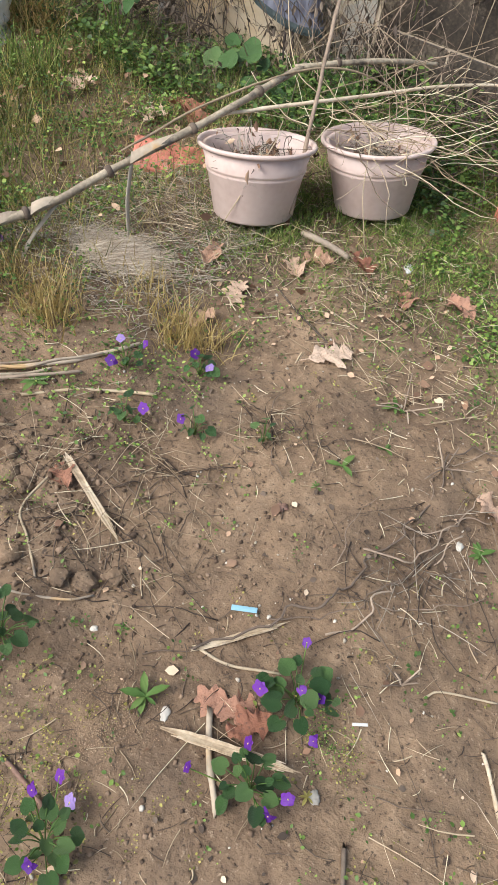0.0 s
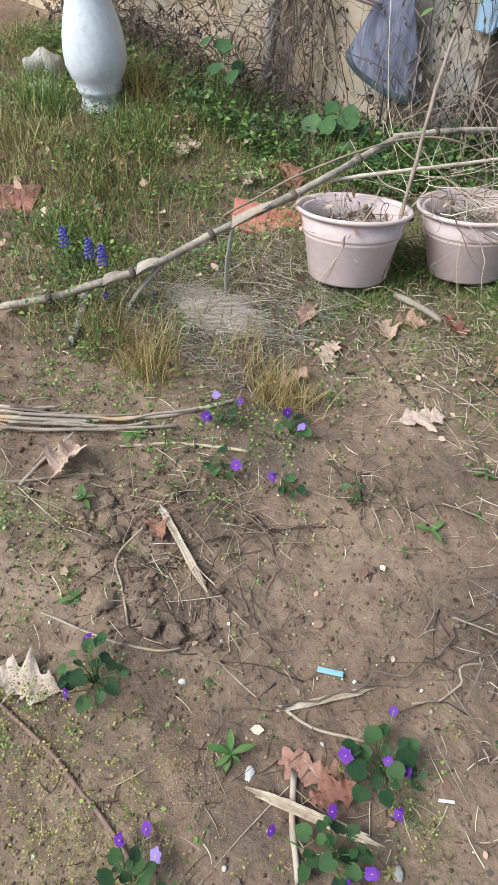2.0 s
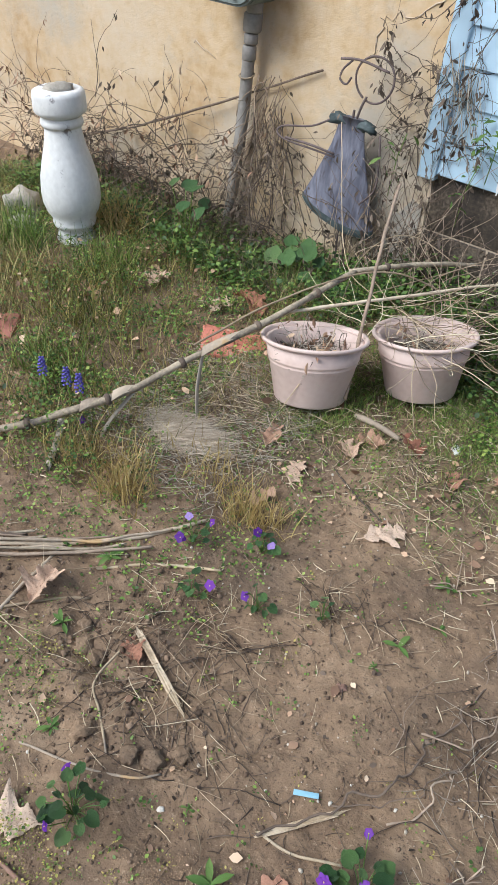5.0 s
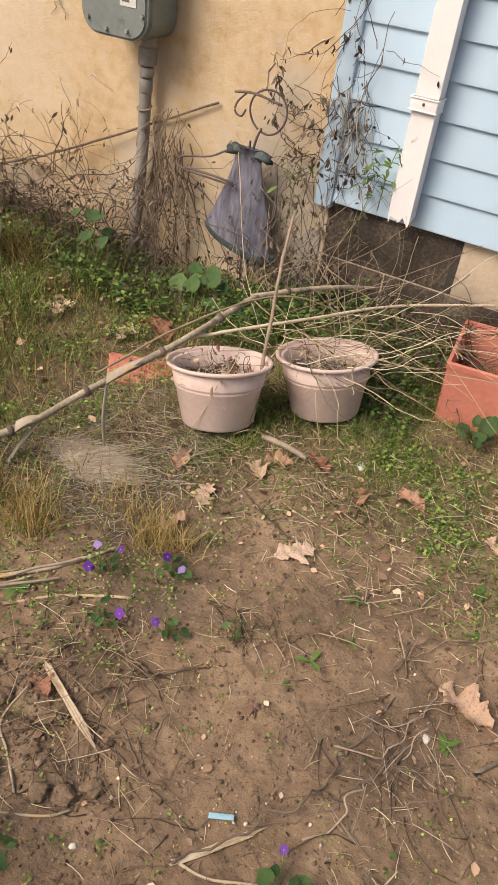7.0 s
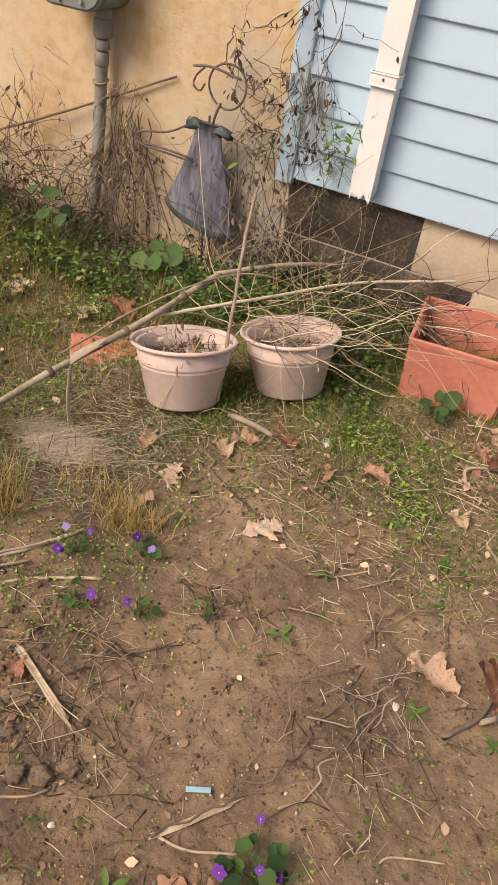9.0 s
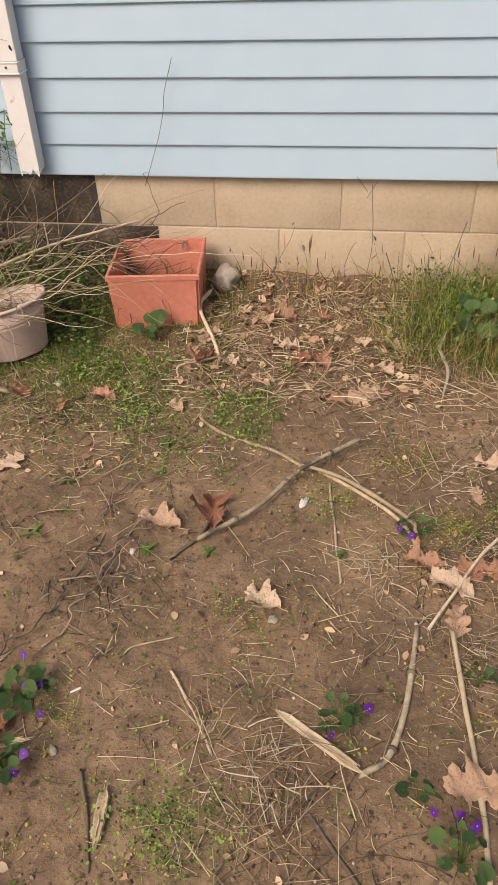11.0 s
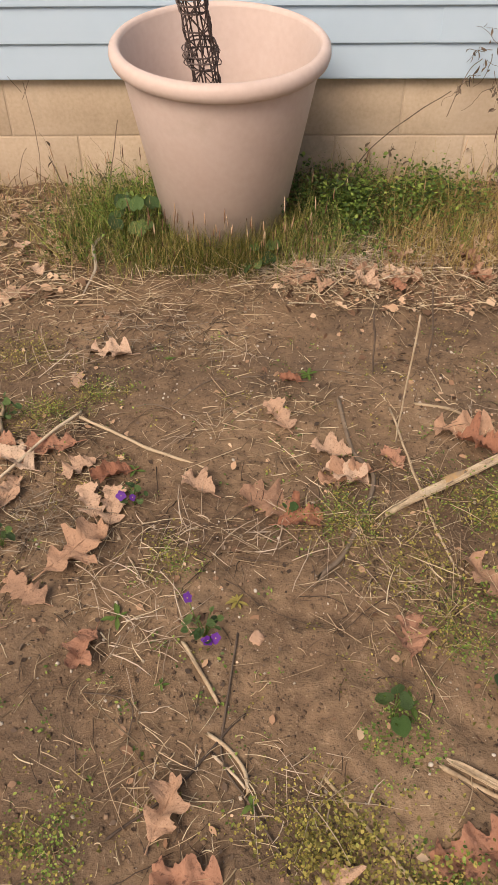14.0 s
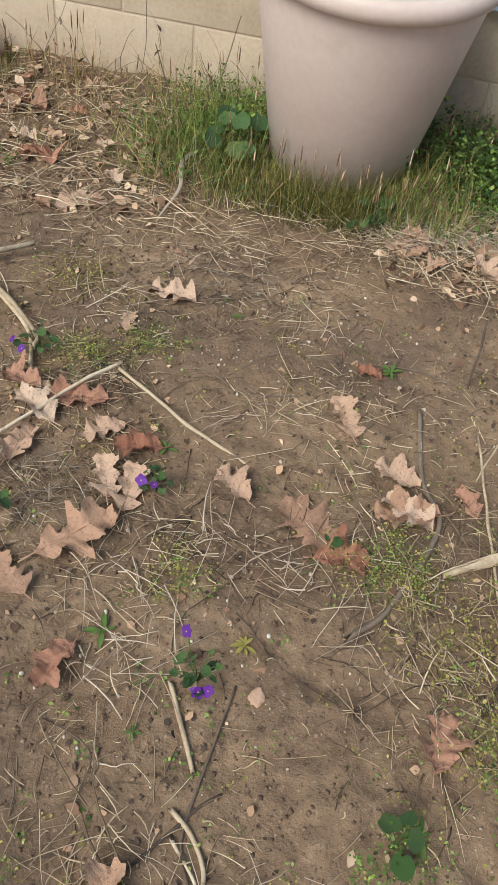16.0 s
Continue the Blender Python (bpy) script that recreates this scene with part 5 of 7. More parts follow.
LEAVES3 = [(0.317, -1.722, .10, 100, 0, 0), (0.109, -0.641, .12, -60, 0, 0), (0.679, -1.381, .075, 50, 3, 0), (0.967, -1.353, .10, 100, 3, 0), (0.943, -1.272, .08, 70, 3, 0), (0.838, -1.172, .09, 20, 1, 0), (0.432, -0.909, .10, 80, 3, 0), (-0.015, -0.503, .08, 20, 4, 1),
           (-0.169, -0.271, .12, 60, 3, 0), (0.932, -0.426, .12, 80, 3, 0), (0.881, -0.378, .09, 10, 1, 0), (1.192, -0.574, .10, 90, 3, 0), (0.869, -0.583, .07, 40, 1, 0), (0.248, -1.246, .08, 70, 4, 1), (0.519, -1.742, .075, 160, 4, 1)]
LEAVES4 = [(-0.325, -1.187, .10, 70, 3, 0), (-0.219, -1.137, .10, 10, 4, 1), (-0.066, -1.380, .08, 60, 3, 0), (-0.210, -0.290, .10, 20, 3, 0), (-0.057, -0.493, .08, 100, 4, 1), (-0.601, -0.719, .07, 70, 4, 1), (0.672, -1.993, .08, -20, 4, 0), (0.714, -2.076, .09, 80, 3, 1),
           (1.195, -1.609, .12, 30, 3, 0), (1.219, -1.710, .09, 0, 3, 0), (1.040, -1.719, .08, -10, 3, 1), (1.230, -1.208, .12, 80, 3, 0), (1.250, -1.261, .10, 60, 4, 1), (0.967, -1.353, .09, 60, 3, 0), (1.082, -2.039, .11, 100, 3, 1), (0.895, -2.095, .08, 0, 4, 0)]
LEAVES5 = [(1.074, -0.542, .09, 70, 3, 0), (1.172, -0.554, .09, 110, 3, 0), (0.180, -0.394, .09, 60, 4, 0), (-0.377, -0.381, .09, 150, 1, 0), (-0.296, -0.508, .08, 40, 3, 0), (-0.129, -0.416, .08, 80, 3, 0), (-0.413, -0.477, .07, 30, 3, 0), (-1.959, -0.408, .11, 70, 3, 0), (-1.810, -0.560, .10, 30, 1, 0),
           (-1.506, -0.473, .12, 60, 4, 1), (-1.570, -0.549, .09, 10, 1, 0), (-1.887, -0.763, .09, 80, 3, 0), (-0.836, -0.749, .07, 60, 3, 1), (-0.707, -0.792, .06, 20, 3, 1), (0.026, -0.678, .07, 70, 3, 0), (1.064, -1.295, .06, 30, 4, 1), (0.864, -1.025, .05, 80, 4, 1), (-0.392, -0.744, .06, 40, 3, 0)]
for L in LEAVES + LEAVES2 + LEAVES3 + LEAVES4 + LEAVES5:
    oak(L[0], L[1], L[2], L[3], L[4], bool(L[5]))
oak(-0.518, -1.715, 0.082, 110, 0, True, 0.006)
oak(-0.479, -1.721, 0.06, 140, 3, True, 0.012)

# ---- violets and other small plants ----


def heart(name, seed):
    """A heart-shaped leaf a unit long, cupped, with toothed edge."""
    r = random.Random(seed)
    n, v = 22, [(0, 0.0, 0.0)]
    for i in range(n):
        a = 2 * math.pi * i / n
        q = 0.5 * (1 - 0.45 * math.exp(-((a - 3 * math.pi / 2 + (2 * math.pi if a < 0.5 else 0)) / 0.33) ** 2)) * (1 + 0.04 * (i % 2))
        x, y = q * math.cos(a) * 0.98, q * math.sin(a)
        if y > 0:
            y *= 1.0 + 0.25 * math.exp(-(x / 0.18) ** 2)
        v.append((x, y + 0.25, 0.55 * (x * x + 0.3 * (y - 0.1) ** 2) + r.uniform(-0.012, 0.012)))
    k = len(v)
    mid = [(0.55 * x, 0.25 + 0.55 * (y - 0.25), 0.38 * z + 0.004) for x, y, z in v[1:]]
    v += mid
    v[0] = (0, 0.2, -0.03)
    f = [(0, k + i, k + (i + 1) % n) for i in range(n)] + [(k + i, 1 + i, 1 + (i + 1) % n, k + (i + 1) % n) for i in range(n)]
    return mesh_of(name, v, f)


def petal_data(length, width, turn, droop):
    v, n = [], 6
    for i in range(n + 1):
        s = i / n
        w = width * math.sin(math.pi * (0.12 + 0.86 * s)) ** 0.8
        for k in (-1, 0, 1):
            x, y, z = k * w, length * s, droop * s * s * length + 0.12 * abs(k) * w
            c, q = math.cos(turn), math.sin(turn)
            v.append((c * x - q * y, q * x + c * y, z))
    f = [(i * 3 + j, i * 3 + j + 1, i * 3 + j + 4, i * 3 + j + 3) for i in range(n) for j in range(2)]
    return v, f


def flower_mesh(name, seed):
    r = random.Random(seed)
    p = [petal_data(0.55 * r.uniform(0.8, 1.1), 0.27, radians(a + r.uniform(-14, 14)), r.uniform(-0.6, 0.45)) for a in (25, -25, 100, -100, 180)]
    return mesh_of(name, *join(p))


HEARTS = [heart("leaf", k) for k in range(4)]
FLOWERS = [flower_mesh("flower", k) for k in range(3)]
PALEFLOWERS = [m.copy() for m in FLOWERS[:2]]


def violet(x, y, leaves, size, radius, flowers, seed, pale=0):
    """A clump: heart leaves on stalks round its middle, flowers above them at offsets (dx, dy)."""
    r = random.Random(seed)
    z0 = float(gz(x, y))
    t = thing("violet_plant", "clump of wild violet with heart-shaped leaves" + (" and purple flowers" if flowers else " and no flowers"), "violet", "violets", pose(x, y, z0))
    leaves = int(leaves * 1.5)
    for i in range(leaves):
        a = 2.4 * i + r.uniform(-0.4, 0.4)
        d = 0.72 * radius * math.sqrt((i + 0.5) / leaves)
        s = size * 0.56 * r.uniform(0.5, 1.2)
        lx, ly, lz = d * math.cos(a), d * math.sin(a), 0.012 + 0.028 * r.random() + 0.016 * (1 - d / radius)
        obj("leaf", HEARTS[r.randrange(4)], VIOLEAF, t, "", pose(lx, ly, lz, r.uniform(-45, 30), r.uniform(-40, 40), math.degrees(a) - 90 + r.uniform(-30, 30)) @ Matrix.Scale(s, 4))
        line = [(0, 0, 0), (lx * 0.5, ly * 0.5, lz * 0.8), (lx, ly, lz)]
        tv, tf = tube_data(smooth_line(line, 3), 0.0008, 4)
        obj("leaf_stalk", mesh_of("leaf_stalk", tv, tf), DARKWEED, t)
    for i, (dx, dy) in enumerate(flowers):
        h = 0.028 + 0.02 * r.random()
        me, ma = (PALEFLOWERS[i % 2], PALEVIOLET) if i < pale else (FLOWERS[i % 3], VIOLET)
        fl = obj("flower", me, ma, t, "pale faded violet flower" if i < pale else "purple five-petalled flower", pose(dx, dy, h, r.uniform(25, 75), r.uniform(-35, 35), r.uniform(-50, 50)) @ Matrix.Scale(0.0195 * r.uniform(0.75, 1.15), 4))
        b = bmesh.new()
        bmesh.ops.create_uvsphere(b, u_segments=6, v_segments=4, radius=0.06)
        part("flower_heart", b, YELLOW, fl, "yellow-white heart of the flower")
        tv, tf = tube_data(smooth_line([(dx * 0.3, dy * 0.3, 0), (dx * 0.8, dy * 0.8, h * 0.7), (dx, dy, h)], 3), 0.0009, 4)
        obj("flower_stalk", mesh_of("flower_stalk", tv, tf), WEED, t)
    return t


violet(-0.449, -1.658, 12, 0.042, 0.065, [(0.0, 0.005), (0.025, 0.01), (0.045, -0.04), (-0.045, -0.03), (-0.03, 0.07)], 1, 0)
violet(-0.439, -1.787, 13, 0.038, 0.055, [(-0.03, 0.035), (0.045, 0.005), (0.035, -0.02), (-0.075, -0.03)], 2)
violet(-0.603, -1.970, 13, 0.036, 0.05, [(0.0, 0.045), (-0.045, 0.03), (0.01, -0.03), (-0.03, 0.06)], 3, 1)
violet(-0.827, -1.816, 12, 0.038, 0.06, [(-0.045, 0.03), (-0.005, -0.045)], 4)
violet(-0.844, -1.350, 7, 0.033, 0.035, [(-0.022, -0.012)], 5)
violet(-0.955, -1.405, 7, 0.030, 0.035, [(0.03, 0.015)], 6)
violet(-1.040, -1.296, 8, 0.03, 0.04, [(-0.03, 0.02), (0.02, 0.03), (-0.01, -0.03)], 7, 1)
violet(-0.920, -1.230, 6, 0.03, 0.04, [(0.02, 0.0), (-0.02, 0.01)], 8, 1)
violet(-0.739, -1.291, 5, 0.026, 0.025, [], 9)
violet(0.709, -1.710, 9, 0.034, 0.042, [(-0.03, 0.045), (0.02, -0.025), (0.008, -0.03)], 10)
violet(0.231, -1.145, 9, 0.036, 0.05, [(-0.035, -0.03), (-0.01, -0.045)], 11)
violet(0.555, -1.416, 6, 0.026, 0.03, [(-0.02, -0.015), (0.0, -0.01)], 12)
violet(0.099, -1.628, 10, 0.032, 0.045, [(0.045, 0.02), (-0.015, -0.045)], 13)
violet(0.222, -1.748, 5, 0.036, 0.035, [(0.02, -0.03)], 14)
violet(0.282, -1.833, 9, 0.040, 0.055, [(-0.04, 0.02), (0.02, 0.04), (0.0, 0.05)], 15)
violet(0.330, -1.529, 5, 0.032, 0.03, [], 16)
violet(0.993, -1.853, 3, 0.045, 0.03, [], 17)
violet(1.198, -1.822, 9, 0.045, 0.055, [(-0.03, -0.01)], 18)
violet(0.847, -1.463, 3, 0.03, 0.02, [], 19)
violet(0.434, -0.410, 9, 0.055, 0.085, [], 20)
violet(0.787, -0.515, 6, 0.05, 0.06, [], 21)
violet(-0.545, -0.417, 5, 0.05, 0.06, [], 22)
violet(-1.669, -0.314, 7, 0.06, 0.09, [], 23)
violet(-1.389, -0.315, 6, 0.06, 0.07, [], 24)
violet(-1.446, -1.207, 5, 0.035, 0.04, [(0.0, 0.0)], 25)


def long_leaf(name, seed):
    r = random.Random(seed)
    v, n = [], 7
    for i in range(n + 1):
        s = i / n
        w = 0.15 * math.sin(math.pi * (0.08 + 0.9 * s ** 1.25)) * (1 + 0.12 * (i % 2))
        z = 0.35 * s - 0.42 * s * s
        v += [(-w, s, z + 0.05), (0, s, z), (w, s, z + 0.05)]
    f = [(i * 3 + j, i * 3 + j + 1, i * 3 + j + 4, i * 3 + j + 3) for i in range(n) for j in range(2)]
    return mesh_of(name, v, f)


LONGS = [long_leaf("leaf", 1), long_leaf("leaf", 2)]
BROWNS = [m.copy() for m in LONGS]


def rosette(x, y, n, size, seed, brown=False, rise=8):
    r = random.Random(seed)
    t = thing("rosette_weed", "low rosette weed with " + ("bronze" if brown else "bright green") + " leaves on soil", "weed", "rosette weeds", pose(*G(x, y, 0.002)))
    for i in range(n):
        me, ma = (BROWNS[i % 2], YWEED) if brown else (LONGS[i % 2], BRIGHTLEAF)
        obj("leaf", me, ma, t, "", pose(0, 0, 0.002 * (i % 3), r.uniform(0, rise * 2), r.uniform(-12, 12), 360 * i / n * 1.618 + r.uniform(-15, 15)) @ Matrix.Scale(size * 0.66 * r.uniform(0.5, 1.15), 4))


for k, (x, y, n, s, b) in enumerate([(-0.615, -1.770, 9, .05, 0), (-0.599, -1.258, 5, .05, 0), (-0.613, -1.322, 7, .024, 0), (-0.953, -1.744, 8, .036, 0), (-0.377, -1.752, 7, .022, 1), (0.903, -0.996, 14, .038, 0), (0.561, -1.679, 6, .038, 0), (0.543, -1.319, 7, .03, 0), (0.760, -1.647, 9, .038, 1),
                                     (-0.333, -1.278, 9, .038, 0), (-0.200, -1.268, 7, .036, 0), (-0.363, -1.023, 6, .03, 0), (0.790, -1.982, 6, .03, 0), (1.023, -1.832, 6, .04, 0), (-0.557, -1.170, 5, .03, 0)]):
    rosette(x, y, n, s, 40 + k, bool(b))
for k, (x, y, n, s, b) in enumerate([(-1.085, -1.600, 7, .04, 0), (-1.132, -1.437, 6, .05, 0), (-0.422, -1.747, 6, .02, 0), (-0.709, -1.705, 6, .02, 0), (-0.591, -1.061, 6, .04, 0), (0.080, -1.236, 8, .03, 0), (0.576, -0.931, 6, .025, 0), (0.648, -1.804, 6, .02, 0), (-0.380, -0.892, 6, .045, 0), (-0.512, -0.848, 6, .04, 0)]):
    rosette(x, y, n, s, 70 + k, bool(b))


def muscari(x, y, seed):
    r = random.Random(seed)
    t = thing("grape_hyacinth", "blue-violet grape hyacinth spike in grass", "flower", "grape hyacinths", pose(*G(x, y)))
    tv, tf = tube_data([(0, 0, 0), (0.004, 0.0, 0.05), (0.0, -0.004, 0.10)], 0.0018, 5)
    obj("stalk", mesh_of("stalk", tv, tf), WEED, t)
    pieces = []
    for i in range(34):
        s = i / 33
        a, q = 2.4 * i, 0.0105 * (1 - 0.65 * s)
        lv, lf = lump(i, 1)
        pieces.append(([(q * math.cos(a) + vx * 0.0075, q * math.sin(a) - 0.003 + vy * 0.0075, 0.082 + 0.045 * s + vz * 0.0085) for vx, vy, vz in lv], lf))
    obj("flower_spike", mesh_of("flower_spike", *join(pieces)), MUSCARI, t, "dense blue-violet flower spike")


muscari(-1.603, -1.175, 1), muscari(-1.532, -1.166, 2), muscari(-1.485, -1.171, 3)

# ---- small litter that can be told apart ----
t = thing("plant_tag", "pale blue plastic plant tag lying on soil", "plant tag", "", pose(*G(-0.583, -1.583, 0.006), 3, -4, 26))
bm = bmesh.new()
box(bm, (-0.019, -0.0042, -0.0008), (0.019, 0.0042, 0.0008), 0.0006)
part("tag_body", bm, BLUE, t)
t = thing("plant_tag", "short white plastic plant tag beside violets", "plant tag", "", pose(*G(-0.365, -1.638, 0.02), 3, -10, 30))
bm = bmesh.new()
box(bm, (-0.010, -0.002, -0.001), (0.010, 0.002, 0.001), 0.0006)
part("tag_body", bm, PAPER, t)
for x, y, s, ma, lab, nm in ((-0.752, -0.674, (0.036, 0.020, 0.012), PAPER, "white chalky chip lying in grass", "stone_chip"), (-0.016, -1.083, (0.035, 0.018, 0.012), PAPER, "white chalky chip lying on soil", "stone_chip"), (-0.367, -1.277, (0.017, 0.012, 0.007), PEBBLE, "pale flat pebble on soil", "pebble_stone"),
                             (-0.370, -1.746, (0.018, 0.015, 0.010), CONC, "small grey pebble on soil", "pebble_stone"), (0.793, -1.709, (0.026, 0.022, 0.006), OAK, "tan seed husk lying on soil", "seed_husk"), (-0.739, -1.730, (0.011, 0.009, 0.007), PEBBLE, "pale pebble on soil", "pebble_stone"), (-0.582, -1.771, (0.012, 0.022, 0.006), PEBBLE, "whitish chip lying on soil", "stone_chip"),
                             (-0.045, -1.421, (0.018, 0.022, 0.012), CONC, "pale crumbly stone on soil", "pebble_stone"), (-0.637, -1.393, (0.02, 0.016, 0.012), REDBARK, "brown nut shell on soil", "nut_shell")):
    stone(x, y, s, lab, ma, int(abs(x * 100)) + 1, name=nm)
for k, (x, y, s) in enumerate([(-1.031, -1.604, .045), (-0.999, -1.606, .04), (-0.798, -1.683, .045), (-0.769, -1.648, .035), (-0.912, -1.718, .04), (-0.828, -1.703, .035), (-1.055, -1.575, .03)]):
    stone(x, y, (s * 0.75, s * 0.9, s * 0.6), "lumpy brown clod of worm-cast soil", SOIL, 20 + k, name="soil_clod")

# ---- scattered ground cover ----
SOILBOX = (-2.7, 1.75, -2.45, 0.0)


def patch(x, y, w=0.16, k=0):
    return step(vn(x, y, w, 10 + k), 0.42, 0.72)


OCTA = ([(0.5, 0, 0), (-0.45, 0.05, 0), (0, 0.5, 0.05), (0.05, -0.5, 0), (0, 0, 0.42), (0.03, 0, -0.4)], [(0, 2, 4), (2, 1, 4), (1, 3, 4), (3, 0, 4), (2, 0, 5), (1, 2, 5), (3, 1, 5), (0, 3, 5)])
BED = (-1.75, 1.55, -2.3, -0.45)
x, y = spots(42000, *BED, lambda x, y: 0.35 + 0.65 * patch(x, y, 0.1, 2))
scatter("soil_crumbs", OCTA, np.stack([x, y, gz(x, y) + 0.0005], 1), rng.uniform(0, 6.28, (len(x), 3)), 0.0020 + 0.009 * rng.random(len(x)) ** 5, CRUMB, "crumbs of brown soil lying loose on the bed", "soil")
x, y = spots(5200, *BED, lambda x, y: 0.25 + 0.75 * patch(x, y, 0.25, 51))
scatter("pebbles", lump(2), np.stack([x, y, gz(x, y) + 0.001], 1), rng.uniform(0, 6.28, (len(x), 3)), 0.0024 + 0.0065 * rng.random(len(x)) ** 4, PEBBLE, "small pale pebbles and seed husks on soil", "pebbles")
x, y = np.concatenate([-0.652 + rng.normal(0, .035, 2000), 0.60 + rng.normal(0, .03, 1300)]), np.concatenate([-1.823 + rng.normal(0, .03, 2000), -1.80 + rng.normal(0, .025, 1300)])
scatter("sand_grains", OCTA, np.stack([x, y, gz(x, y) + 0.0004], 1), rng.uniform(0, 6.28, (len(x), 3)), 0.0014 + 0.0014 * rng.random(len(x)), SAND, "patch of light sandy grains on the soil", "sand")
x, y = spots(4200, *BED, lambda x, y: 0.15 + 0.85 * patch(x, y, 0.2, 13) * (0.4 + 0.6 * step(x, -0.4, 0.2)))
scatter("leaf_litter", LEAFLET, np.stack([x, y, gz(x, y) + 0.003], 1), np.stack([rng.normal(0, 0.4, len(x)), rng.normal(0, 0.6, len(x)), rng.uniform(0, 6.28, len(x))], 1), 0.005 + 0.018 * rng.random(len(x)) ** 2, LITTER, "broken bits of brown dead leaf on the soil", "leaf litter")


def straw_density(x, y):
    d = 0.05 + 0.5 * patch(x, y, 0.22, 1) * step(x, -0.35, 0.2) + 0.15 * patch(x, y, 0.2, 3)
    d = d + 0.6 * np.exp(-(((x - 0.35) / 0.25) ** 2 + ((y + 1.42) / 0.2) ** 2))
    d = d + 0.5 * step(y, -0.75, -0.5) * step(x, -0.4, -0.1)
    return np.clip(d, 0, 1) * (1 - 0.85 * np.exp(-(((x + 0.621) / 0.14) ** 2 + ((y + 1.439) / 0.17) ** 4)))


x, y = spots(44000, *SOILBOX, straw_density)
straws("straw", x, y, 0.042, 0.0011, STRAW, "scattered bits of dry straw on the soil")
x, y = spots(2200, *SOILBOX, straw_density)
straws("long_straw", x, y, 0.12, 0.0014, STRAW, "long dry straw and thin dead stems on the soil", 0.10)


def curls(name, x, y, length, rad, material, label, seed):
    """Thin wandering stems that lie on the ground."""
    r = np.random.default_rng(100 + seed)
    pieces = []
    for a, b in zip(x, y):
        h, ln = r.uniform(0, 6.28), length * r.uniform(0.3, 1.3)
        p, pts = np.array([a, b]), []
        bend = r.normal(0, 0.06)
        for i in range(8):
            pts.append((*p, float(gz(*p)) + 0.002 + 0.010 * r.random() * math.sin(0.45 * i)))
            h += bend + r.normal(0, 0.12)
            p = p + np.array([math.cos(h), math.sin(h)]) * ln / 7
        pieces.append(tube_data(pts, np.linspace(rad, rad * 0.45, 8) * r.uniform(0.6, 1.4), 4))
    return tagged(obj(name, mesh_of(name, *join(pieces)), material), label, "stems", "", "stuff")


x, y = spots(900, -1.6, 1.5, -2.3, -0.6, lambda x, y: (0.35 + 0.65 * straw_density(x, y)) * (1 - 0.9 * np.exp(-(((x + 0.621) / 0.15) ** 2 + ((y + 1.439) / 0.18) ** 4))))
curls("curled_stems", x[::4], y[::4], 0.10, 0.0007, STRAW, "curled dead stems scattered over the soil", 50)
curls("curled_stems", x[1::2], y[1::2], 0.14, 0.0008, ROOT, "thin brown rootlets scattered over the soil", 51)
for k, (cx, cy, sx, sy, n, ln, ma) in enumerate(((-0.404, -1.371, .05, .09, 110, .09, GREYSTRAW), (-0.987, -1.620, .1, .06, 90, .1, STRAW), (-0.749, -1.255, .05, .035, 110, .08, STRAW), (-0.895, -1.472, .09, .06, 160, .09, STRAW), (-0.762, -1.615, .06, .05, 110, .09, STRAW), (0.564, -0.824, .12, .06, 260, .08, GREYSTRAW), (0.377, -1.461, .06, .05, 220, .07, GREYSTRAW),
                                                 (0.682, -1.493, .07, .05, 120, .08, STRAW), (0.009, -1.754, .07, .14, 300, .12, STRAW), (0.353, -1.227, .10, .05, 180, .08, STRAW), (1.119, -1.415, .12, .10, 260, .11, STRAW), (1.108, -1.647, .10, .07, 200, .10, STRAW), (0.884, -0.452, .20, .10, 500, .10, STRAW), (-0.758, -0.799, .07, .05, 150, .08, STRAW))):
    x, y = cx + rng.normal(0, sx, n), cy + rng.normal(0, sy, n)
    straws("straw_heap", x[::2], y[::2], ln * 0.85, 0.0008, ma, "matted heap of dry straw on soil", 0.22, 0.012)
    curls("curled_stems", x[::3], y[::3], ln * 1.1, 0.0009, ROOT if cx < -0.3 or k % 2 else RUSTSTEM, "curled dead stems and rootlets matted on soil", k)

x, y = spots(16000, *BED, lambda x, y: 0.12 + 0.88 * patch(x, y, 0.12, 31) * patch(x, y, 0.34, 32))
straws("rootlets", x, y, 0.034, 0.0010, ROOT, "short dark rootlets and twig bits on the soil", 0.12)
x, y = spots(9000, *BED, lambda x, y: 0.1 + 0.9 * patch(x, y, 0.15, 33))
scatter("leaf_crumbs", LEAFLET, np.stack([x, y, gz(x, y) + 0.002], 1), np.stack([rng.normal(0, 0.5, len(x)), rng.normal(0, 0.7, len(x)), rng.uniform(0, 6.28, len(x))], 1), 0.004 + 0.010 * rng.random(len(x)) ** 2, ROOT, "dark crumbs of rotted leaf on the soil", "leaf litter")
x, y = -0.957 + rng.normal(0, .13, 420), -1.595 + rng.normal(0, .10, 420)
scatter("clods", lump(5, 2), np.stack([x, y, gz(x, y) + 0.001], 1), rng.uniform(0, 6.28, (len(x), 3)), 0.004 + 0.010 * rng.random(len(x)) ** 3, CRUMB, "small clods of turned brown soil", "soil")

